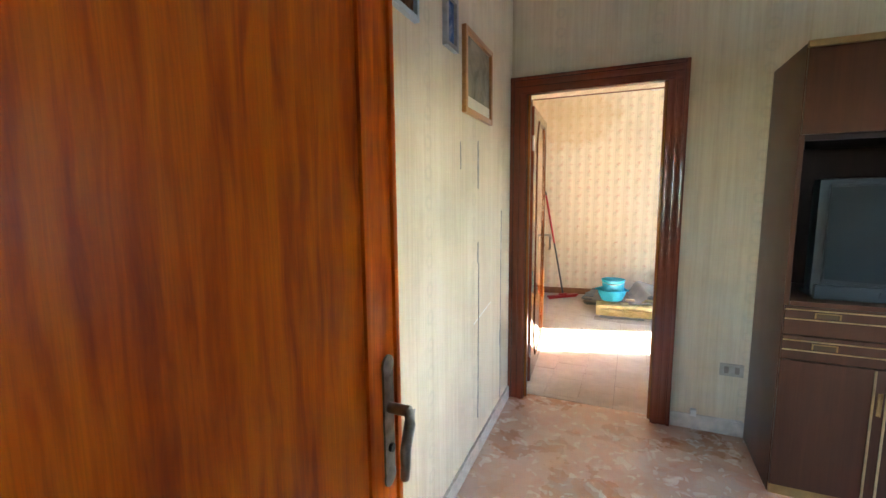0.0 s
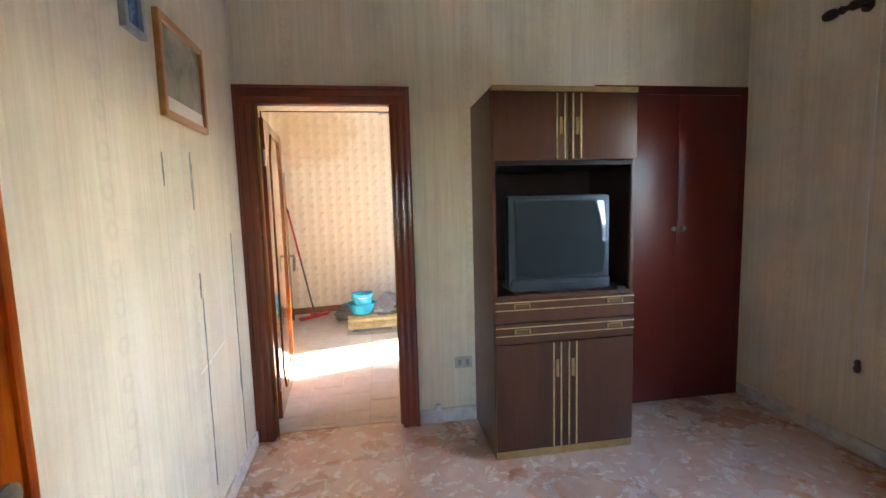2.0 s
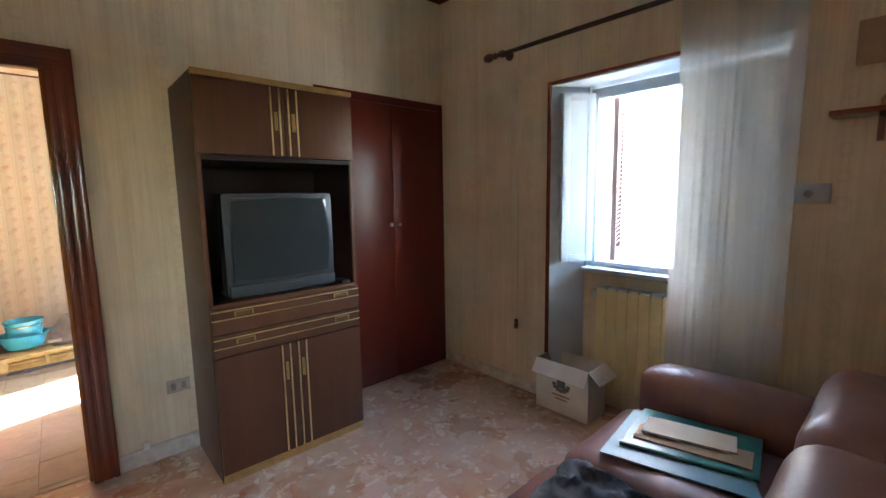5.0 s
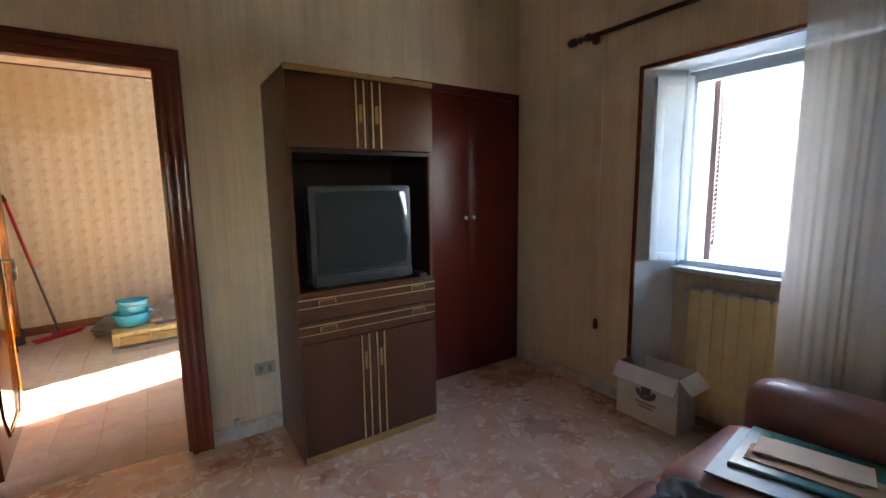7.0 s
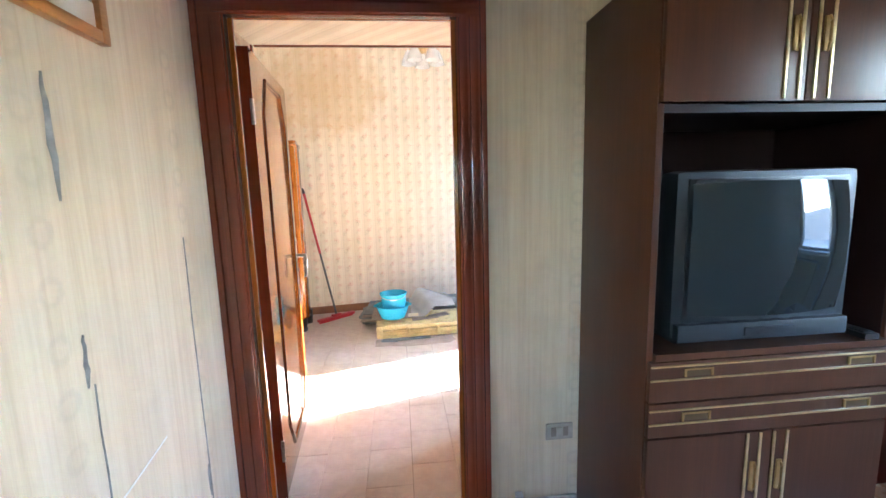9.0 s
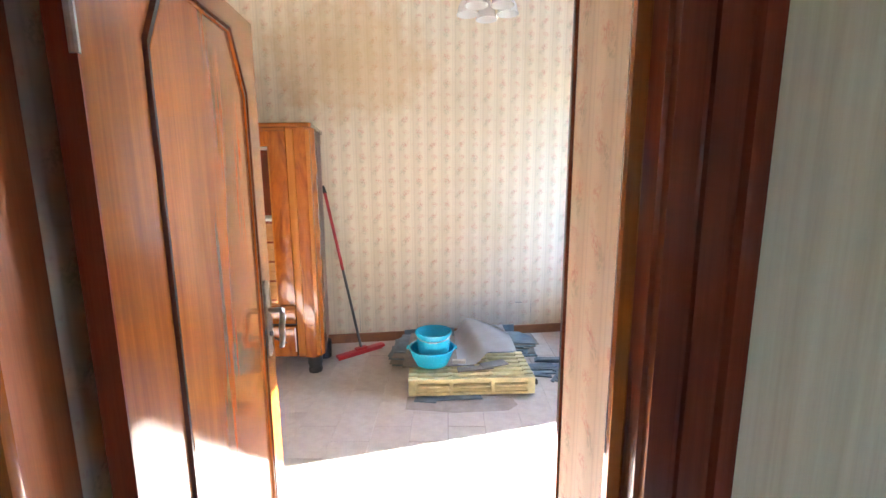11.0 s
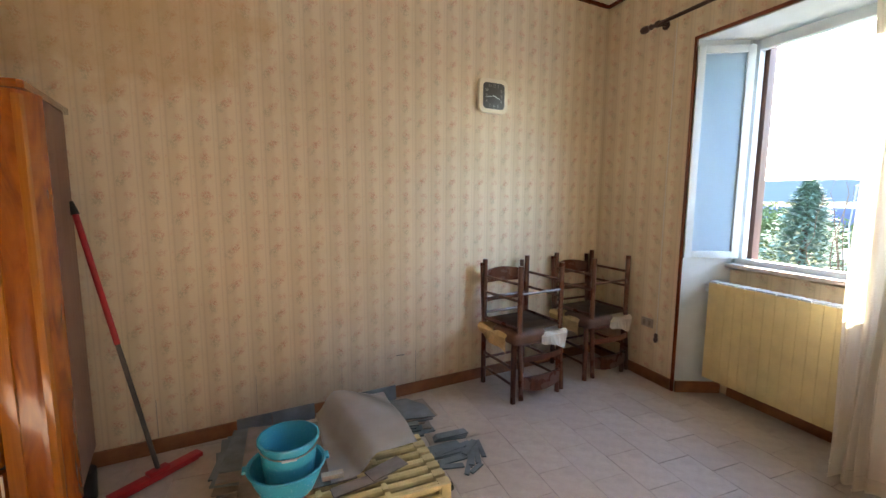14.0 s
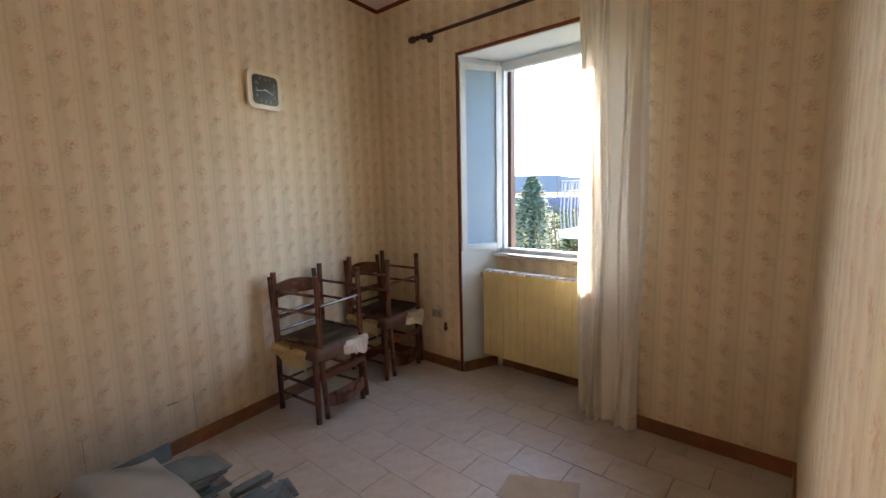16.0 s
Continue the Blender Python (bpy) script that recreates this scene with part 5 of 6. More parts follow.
# ---- room two ----
M["walnut"] = wood("honey_walnut_veneer", (0.22, 0.054, 0.004), (0.50, 0.160, 0.014), 0.12, "Z", 0.8, 0.6, 1.2)
M["walnut_x"] = wood("honey_walnut_rail", (0.20, 0.050, 0.006), (0.42, 0.135, 0.017), 0.12, "X", 0.8, 0.6, 2.0)
M["walnut_edge"] = wood("golden_edge_band", (0.36, 0.115, 0.012), (0.50, 0.18, 0.024), 0.15, "Z", 1, 0.6)
M["walnut_side"] = wood("greyed_wardrobe_side", (0.20, 0.10, 0.07), (0.28, 0.16, 0.115), 0.4, "Z")


def burl():
    m = Nodes("burl_veneer")
    v = m.coords((1, 1, 0.25))
    n = m.noise(v, 9, 7, 0.6, 2.2)
    col = m.ramp(n, (0.3, (0.17, 0.036, 0.004)), (0.5, (0.31, 0.080, 0.007)), (0.7, (0.42, 0.125, 0.012)))
    return m.done(col, 0.16, None, coat=0.6)


M["burl"] = burl()


def mirror_mat():
    m = Nodes("silvered_mirror")
    v = m.coords()
    return m.done(m.mix(m.ramp(m.noise(v, 3, 5), (0.6, 0.0), (0.8, 0.3)), (0.86, 0.87, 0.86), (0.70, 0.71, 0.69)), 0.02, None, metal=1.0)


M["mirror"] = mirror_mat()
WF = 5.70       # wardrobe front
WX1, WX0 = -0.485, -1.72
WT = 1.865
wd = thing("wardrobe", ((WX0 + WX1) / 2, WF + 0.25, 0), "honey-coloured veneered wardrobe with mirror door and drawer", "wardrobe")
part("cabinet_body", prism([(WX0 + 0.10, WF + 0.02), (WX1 - 0.10, WF + 0.02), (WX1 - 0.01, WF + 0.12), (WX1 - 0.105, 6.28), (WX0 + 0.10, 6.12), (WX0 + 0.01, WF + 0.12)], 0.145, WT - 0.03), M["walnut_side"], wd)
part("cornice", prism([(WX0 + 0.006, WF - 0.034), (WX1 - 0.006, WF - 0.034), (WX1 + 0.010, WF - 0.018), (WX1 - 0.085, 6.285), (WX0 + 0.085, 6.10), (WX0 - 0.010, WF - 0.018)], WT - 0.03, WT, 0.005), M["walnut_x"], wd)
for s, xe in ((-1, WX1), (1, WX0)):
    # rounded corner pilaster with two flat bands
    pts = [(xe + s * 0.175, WF - 0.008)]
    for k in range(9):
        a = math.pi / 2 * k / 8
        pts.append((xe + s * (0.055 - 0.055 * math.sin(a)), WF + 0.09 - 0.105 * math.cos(a)))
    pts += [(xe, WF + 0.13), (xe + s * 0.175, WF + 0.13)]
    part("pilaster", prism(pts, 0.145, WT - 0.031), M["burl"], wd)
    for o0, o1 in ((0.172, 0.118), (0.050, 0.012)):
        xs = sorted((xe + s * o0, xe + s * o1))
        yy = WF - 0.013 if o0 > 0.1 else WF + 0.0
        part("edge_band", boxes((xs[0], xs[1], yy - 0.009, yy + 0.03, 0.16, WT - 0.045), bevel=0.006), M["walnut_edge"], wd)
    part("foot", lathe([(0, 0), (0.05, 0), (0.054, 0.02), (0.046, 0.04), (0.055, 0.07), (0.058, 0.145), (0, 0.145)], 22, xe + s * 0.08, WF + 0.07, 0), M["black"], wd, "black turned foot")
    part("foot", lathe([(0, 0), (0.05, 0), (0.055, 0.145), (0, 0.145)], 16, xe + s * 0.08, 6.04, 0), M["black"], wd)
DXA, DXB = WX0 + 0.178, WX1 - 0.178
MX0, MX1, MZ0, MZ1 = DXA + 0.115, DXB - 0.12, 0.560, 1.715
dr = part("door", boxes((DXA, MX0, WF - 0.012, WF + 0.015, 0.50, 1.81), (MX1, DXB, WF - 0.012, WF + 0.015, 0.50, 1.81), (MX0, MX1, WF - 0.012, WF + 0.015, 1.715, 1.81), bevel=0.003), M["burl"], wd)
part("door_foot_rail", boxes((DXA, DXB, WF - 0.030, WF + 0.015, 0.415, 0.555), bevel=0.012), M["walnut_x"], dr)
part("mirror", boxes((MX0 + 0.001, MX1 - 0.001, WF - 0.006, WF + 0.004, MZ0, MZ1)), M["mirror"], dr, "bevelled mirror")
part("mirror_bead", boxes((MX0, MX0 + 0.008, WF - 0.016, WF - 0.007, MZ0, MZ1), (MX1 - 0.008, MX1, WF - 0.016, WF - 0.007, MZ0, MZ1), (MX0 + 0.008, MX1 - 0.008, WF - 0.016, WF - 0.007, MZ0, MZ0 + 0.01), (MX0 + 0.008, MX1 - 0.008, WF - 0.016, WF - 0.007, MZ1 - 0.01, MZ1)), M["walnut_edge"], dr)
part("top_rail", boxes((DXA, DXB, WF - 0.014, WF + 0.02, 1.812, WT - 0.031), bevel=0.003), M["walnut_x"], wd)
# Black sheet behind the drawer paints the shade of its open gap.
part("drawer_gap", boxes((DXA, DXB, WF + 0.012, WF + 0.02, 0.15, 0.414)), M["black"], wd, "black sheet for the shade in the gap above the drawer")
dw = part("drawer", boxes((DXA + 0.003, DXB - 0.002, WF - 0.030, WF + 0.011, 0.158, 0.392), bevel=0.004), M["burl"], wd, "slightly sagging drawer with chipped edge")
part("chipped_edge", boxes((DXB - 0.010, DXB - 0.0015, WF - 0.0315, WF - 0.029, 0.20, 0.385)), M["paper"], dw, "pale chipped edge")
bm = bmesh.new()
tube(bm, [(DXB - 0.16, WF - 0.032, 0.305), (DXB - 0.12, WF - 0.040, 0.295), (DXB - 0.07, WF - 0.032, 0.268)], 0.010, 8, 0.005)
part("handle", bm, M["black"], dw, "dark leaf-shaped handle")

# Squeegee broom leaning on the wardrobe
M["red"] = plain("red_plastic", (0.42, 0.018, 0.025), 0.35, 0.15, 20)
M["dark_metal"] = plain("dark_painted_steel", (0.07, 0.065, 0.065), 0.4, 0.2, 30)
br = thing("floor_squeegee", (-0.272, 6.09, 0), "red floor squeegee with dark metal handle leaning on the wardrobe", "squeegee")
B0, B1 = Vector((-0.272, 6.09, 0.06)), Vector((-0.545, 6.15, 1.425))
part("lower_handle", bar([B0, B0.lerp(B1, 0.50)], 0.0115, 12), M["dark_metal"], br)
part("upper_handle", bar([B0.lerp(B1, 0.49), B0.lerp(B1, 0.97)], 0.0135, 12), M["red"], br, "red plastic upper handle")
part("tip", bar([B0.lerp(B1, 0.955), B1], 0.018, 12, 0.007), M["black"], br, "black hanging tip")
hd = boxes((-0.22, 0.22, -0.03, 0.03, 0.022, 0.045), (-0.21, 0.21, -0.006, 0.006, 0.0, 0.022), (-0.05, 0.05, -0.022, 0.022, 0.045, 0.066), bevel=0.004)
bmesh.ops.transform(hd, matrix=pose(-0.272, 6.085, 0, 0, 0, 41), verts=hd.verts)
part("head", hd, M["red"], br, "red plastic head")

# Taken-down cast radiator lying on the floor, with what lies on it
M["old_cream"] = plain("yellowed_radiator_paint", (0.66, 0.57, 0.30), 0.42, 0.25, 14, bump=0.3)
LR = thing("old_radiator", (0.63, 5.62, 0), "yellowed cast-iron radiator lying flat on the floor", "radiator")
RX0, RX1 = 0.185, 1.055
for i in range(7):
    y = 5.385 + i * 0.066
    bm = bmesh.new()
    tube(bm, [(RX0 + 0.03, y, 0.113), (RX1 - 0.03, y, 0.113)], 0.021, 10)
    tube(bm, [(RX0 + 0.03, y, 0.045), (RX1 - 0.03, y, 0.045)], 0.021, 10)
    for x in (RX0 + 0.03, RX0 + 0.29, RX0 + 0.575, RX1 - 0.03):
        box(bm, x - (0.03 if x in (RX0 + 0.03, RX1 - 0.03) else 0.014), x + (0.03 if x in (RX0 + 0.03, RX1 - 0.03) else 0.014), y - 0.024, y + 0.024, 0.022, 0.136, 0.008)
    part("section", bm, M["old_cream"], LR)
for x, z in ((RX0 + 0.03, 0.079), (RX1 - 0.03, 0.079)):
    part("hub", bar([(x, 5.352, z), (x, 5.80, z)], 0.027, 14), M["old_cream"], LR)
bm = boxes((RX0 + 0.004, RX1 - 0.004, 5.349, 5.362, 0.122, 0.139), (RX0 + 0.004, RX1 - 0.004, 5.349, 5.362, 0.073, 0.087), (RX0 + 0.004, RX1 - 0.004, 5.349, 5.362, 0.022, 0.040), bevel=0.003)
for x in (RX0 + 0.006, RX0 + 0.28, RX0 + 0.565, RX1 - 0.052):
    box(bm, x, x + (0.046 if x in (RX0 + 0.006, RX1 - 0.052) else 0.024), 5.347, 5.361, 0.024, 0.137, 0.003)
part("front_grille", bm, M["old_cream"], LR, "slotted front grille")
part("hub_plug", bar([(RX1 + 0.002, 5.395, 0.085), (RX1 + 0.02, 5.395, 0.085)], 0.021, 14), M["tv_dark"], LR, "dark threaded end plug")

LR.rotation_euler = (0, 0, radians(3.0))
M["slate"] = plain("blue_grey_roof_slate", (0.15, 0.195, 0.225), 0.6, 0.35, 10, bump=0.4)
M["sheet_grey"] = plain("grey_flexible_sheet", (0.66, 0.69, 0.73), 0.24, 0.10, 6, spec=1.0, coat=0.8)
M["dust"] = plain("dusty_grey_paper", (0.36, 0.31, 0.27), 0.9, 0.25, 9)
M["felt"] = plain("brown_grey_felt", (0.27, 0.245, 0.225), 0.9, 0.25, 12, bump=0.4)


def slate(x, y, z, l, w, turn, tilt=0.0, shape=None, mat="slate"):
    h = 0.008
    pts = shape or [(-l / 2, -w / 2), (l / 2, -w / 2 + 0.004), (l / 2 - 0.006, w / 2), (-l / 2 + 0.004, w / 2 - 0.003)]
    bm = prism(pts, -h / 2, h / 2, 0.0012)
    bmesh.ops.transform(bm, matrix=pose(x, y, z + h / 2 + 0.0015, tilt, 0, turn), verts=bm.verts)
    return solid("slate_offcut", bm, M[mat], "blue-grey slate offcut lying in the pile", "slate", "pile of slate offcuts")


rnd = random.Random(5)
for i in range(11):
    slate(0.155 + rnd.uniform(-0.025, 0.025), 6.02 + rnd.uniform(-0.06, 0.06), i * 0.0097, 0.26, 0.40, rnd.uniform(-9, 9), 0, None, "felt" if i % 4 == 1 else "slate")
for i in range(13):
    slate(0.98 + rnd.uniform(-0.05, 0.06), 6.14 + rnd.uniform(-0.05, 0.05), i * 0.0097, 0.36, 0.24, rnd.uniform(-16, 10), 0, None, "felt" if i % 5 == 2 else "slate")
slate(1.06, 6.10, 0.128, 0.3, 0.3, -12, 0, [(-0.15, -0.12), (0.16, -0.09), (0.11, 0.06), (0.0, 0.16), (-0.13, 0.14)])
lift = 0.0
for x, y, l, w, tn, k in ((1.20, 5.85, 0.22, 0.07, 4, 0), (1.17, 5.78, 0.26, 0.06, -3, 1), (1.22, 5.72, 0.19, 0.05, 3, 0), (1.31, 5.70, 0.17, 0.035, 62, 1), (1.36, 5.72, 0.18, 0.035, 70, 0), (1.26, 5.62, 0.12, 0.03, 58, 0), (1.27, 5.93, 0.20, 0.06, -6, 2), (1.24, 5.80, 0.24, 0.045, 8, 1), (1.33, 5.78, 0.16, 0.04, 40, 1), (1.40, 5.76, 0.17, 0.03, 78, 0), (1.30, 5.60, 0.10, 0.03, 30, 0), (1.18, 5.66, 0.14, 0.04, -12, 0), (0.32, 5.31, 0.15, 0.08, -8, 0), (0.53, 5.33, 0.34, 0.06, 4, 0), (0.75, 5.40, 0.2, 0.05, 2, 0)):
    lift += 0.0005
    for j in range(k + 1):
        slate(x + 0.008 * j, y, lift + j * 0.0096, l, w, tn + 3 * j)
for x, w in ((0.17, 0.20), (0.40, 0.26), (0.72, 0.24), (0.95, 0.30)):
    bm = boxes((-w / 2, w / 2, -0.004, 0.004, 0, 0.10), bevel=0.001)
    bmesh.ops.transform(bm, matrix=pose(x, far(x) - 0.035, 0.0, -10, 0, 8.2), verts=bm.verts)
    solid("slate_offcut", bm, M["slate"], "blue-grey slate leaning on the skirting", "slate", "pile of slate offcuts")
solid("dusty_paper", prism([(0.19, 5.20), (0.52, 5.16), (0.86, 5.19), (0.93, 5.26), (0.90, 5.36), (0.19, 5.36)], 0.0006, 0.0022), M["dust"], "torn dusty paper under the radiator", "paper", smooth=None)
solid("cardboard_sheet", prism([(2.02, 4.91), (2.20, 4.94), (2.36, 4.62), (2.10, 4.52)], 0.0006, 0.005), M["card_in"], "flat beige cardboard piece on the tiles", "cardboard", smooth=None)
solid("felt_sheet", prism([(0.14, 5.52), (0.66, 5.55), (0.70, 6.10), (0.15, 6.20)], 0.1395, 0.145), M["felt"], "flat brown-grey sheet lying over radiator and slates", "sheet")


def ease(s):
    s = max(0.0, min(1.0, s))
    return s * s * (3 - 2 * s)


bm = bmesh.new()
nu, nv = 26, 22
vs = []
for i in range(nu + 1):
    u = i / nu
    row = []
    for k in range(nv + 1):
        w = k / nv
        # a sheet that rises into a standing wave and folds down at its front corner
        x = 0.52 + 0.43 * u + 0.02 * w
        y = 6.22 - 0.68 * w + 0.06 * u
        rise, fall = ease((u - 0.28 * w) / 0.26), ease((u - 0.30 - 0.95 * w) / 0.60)
        z = 0.150 + 0.118 * rise * (1 - 0.62 * fall) * (1 - 0.30 * w) + 0.006 * noise.noise((u * 3, w * 3, 3))
        row.append(bm.verts.new((x, y, z)))
    vs.append(row)
for i in range(nu):
    for k in range(nv):
        bm.faces.new((vs[i][k], vs[i + 1][k], vs[i + 1][k + 1], vs[i][k + 1]))
bmesh.ops.solidify(bm, geom=list(bm.faces), thickness=0.004)
solid("curled_sheet", bm, M["sheet_grey"], "curled grey flexible sheet rising in a fold over the pile", "sheet", smooth=180)
solid("stone_scrap", boxes((0.50, 0.60, 5.565, 5.60, 0.1465, 0.172), bevel=0.006), M["paper"], "small pale block on the sheet", "scrap")
slate(0.66, 5.50, 0.140, 0.26, 0.07, 12, 0, None, "felt")
slate(0.80, 5.56, 0.145, 0.20, 0.09, 22, 0, None, "felt")

# Basin and bucket
M["turquoise"] = plain("turquoise_plastic", (0.035, 0.42, 0.62), 0.25, 0.06, 5, bump=0.01)
BX, BY, BZ = 0.352, 5.575, 0.146
bas = thing("wash_basin", (BX, BY, BZ), "turquoise plastic basin with a bucket standing in it", "basin")
part("bowl", lathe([(0.0, 0.0), (0.095, 0.0), (0.115, 0.01), (0.146, 0.075), (0.157, 0.122), (0.168, 0.125), (0.170, 0.131), (0.163, 0.134), (0.152, 0.128), (0.140, 0.078), (0.108, 0.016), (0.0, 0.008)], 44, BX, BY, BZ), M["turquoise"], bas)
for s in (-1, 1):
    xa, xb = sorted((BX + s * 0.158, BX + s * 0.183))
    part("grip", boxes((xa, xb, BY - 0.025, BY + 0.025, BZ + 0.122, BZ + 0.134), bevel=0.004), M["turquoise"], bas)
KX, KY, KZ = BX + 0.012, BY + 0.012, BZ + 0.0085
bk = thing("bucket", (KX, KY, KZ), "turquoise plastic bucket with wire handle standing in the basin", "bucket")
part("pail", lathe([(0.0, 0.0), (0.094, 0.0), (0.100, 0.006), (0.118, 0.160), (0.126, 0.228), (0.133, 0.230), (0.133, 0.238), (0.124, 0.240), (0.120, 0.228), (0.111, 0.160), (0.094, 0.010), (0.0, 0.006)], 44, KX, KY, KZ), M["turquoise"], bk)
part("wire_handle", bar([(KX + 0.130 * math.cos(a), KY + 0.130 * math.sin(a), KZ + 0.226 + 0.03 * math.sin(a)) for a in [math.pi + math.pi * i / 14 for i in range(15)]], 0.003, 8), M["steel"], bk, "thin wire handle")
part("handle_grip", bar([(KX - 0.03, KY - 0.133, KZ + 0.197), (KX + 0.03, KY - 0.133, KZ + 0.197)], 0.0055, 8), M["white"], bk, "white grip")

# Wall clock
M["clock_case"] = plain("cream_clock_plastic", (0.80, 0.74, 0.60), 0.3, 0.06, 20)
ck = thing("wall_clock", (1.893, far(1.893), 2.205), "square black-faced wall clock with rounded white case", "clock")
fy = far(1.893)


def clock_put(bm):
    bmesh.ops.transform(bm, matrix=pose(1.893, fy - 0.002, 2.205, 0, 0, math.degrees(math.atan(0.145))), verts=bm.verts)
    return bm


def rounded(w, h, r, y0, y1):
    pts = []
    for cx, cz, a0 in ((w - r, h - r, 0), (-w + r, h - r, 90), (-w + r, -h + r, 180), (w - r, -h + r, 270)):
        for k in range(7):
            a = radians(a0 + 15 * k)
            pts.append((cx + r * math.cos(a), cz + r * math.sin(a)))
    bm = prism(pts, y0, y1)
    bmesh.ops.rotate(bm, matrix=Matrix.Rotation(radians(90), 3, "X"), verts=bm.verts)
    return bm


part("case", clock_put(rounded(0.129, 0.124, 0.045, 0.0, 0.032)), M["clock_case"], ck, "cream-white plastic case")
part("dial", clock_put(rounded(0.097, 0.094, 0.03, 0.0325, 0.0345)), M["tv_dark"], ck, "black dial")
for txt, dx, dz in (("12", 0, 0.072), ("1", 0.037, 0.072), ("2", 0.066, 0.04), ("11", -0.037, 0.072), ("10", -0.066, 0.04), ("3", 0.068, 0), ("9", -0.068, 0), ("4", 0.066, -0.04), ("8", -0.066, -0.04), ("6", 0, -0.072), ("5", 0.037, -0.072), ("7", -0.037, -0.072)):
    cv = bpy.data.curves.new("numeral", "FONT")
    cv.body, cv.size, cv.align_x, cv.align_y, cv.extrude = txt, 0.027, "CENTER", "CENTER", 0.0004
    tmp = bpy.data.objects.new("numeral", cv)
    scene.collection.objects.link(tmp)
    me = bpy.data.meshes.new_from_object(tmp.evaluated_get(bpy.context.evaluated_depsgraph_get()))
    bpy.data.objects.remove(tmp)
    bm = bmesh.new()
    bm.from_mesh(me)
    bpy.data.meshes.remove(me)
    bmesh.ops.transform(bm, matrix=pose(dx, -0.0352, dz, 90, 0, 0), verts=bm.verts)
    part("numeral", clock_put(bm), M["frame_grey"], ck, "", None)
for ang, ln, w in ((-100, 0.075, 0.004), (112, 0.06, 0.005), (-98, 0.03, 0.003)):
    bm = boxes((-w / 2, w / 2, -0.0375, -0.0362, -0.01, ln))
    bmesh.ops.transform(bm, matrix=pose(0, 0, 0, 0, ang, 0), verts=bm.verts)
    part("pointer", clock_put(bm), M["white"], ck)


# Ladder-back chairs, one upside down on another
M["chair_wood"] = wood("dark_brown_chair_wood", (0.072, 0.022, 0.011), (0.145, 0.048, 0.024), 0.28, "Z", 2, 0.2)
M["rush"] = wood("woven_rush", (0.06, 0.035, 0.02), (0.14, 0.085, 0.045), 0.8, "X", 3)
M["pad"] = plain("brown_seat_padding", (0.13, 0.062, 0.036), 0.6, 0.3, 14, bump=0.3)
M["straw"] = plain("pale_cut_straw", (0.62, 0.46, 0.24), 0.8, 0.2, 40)


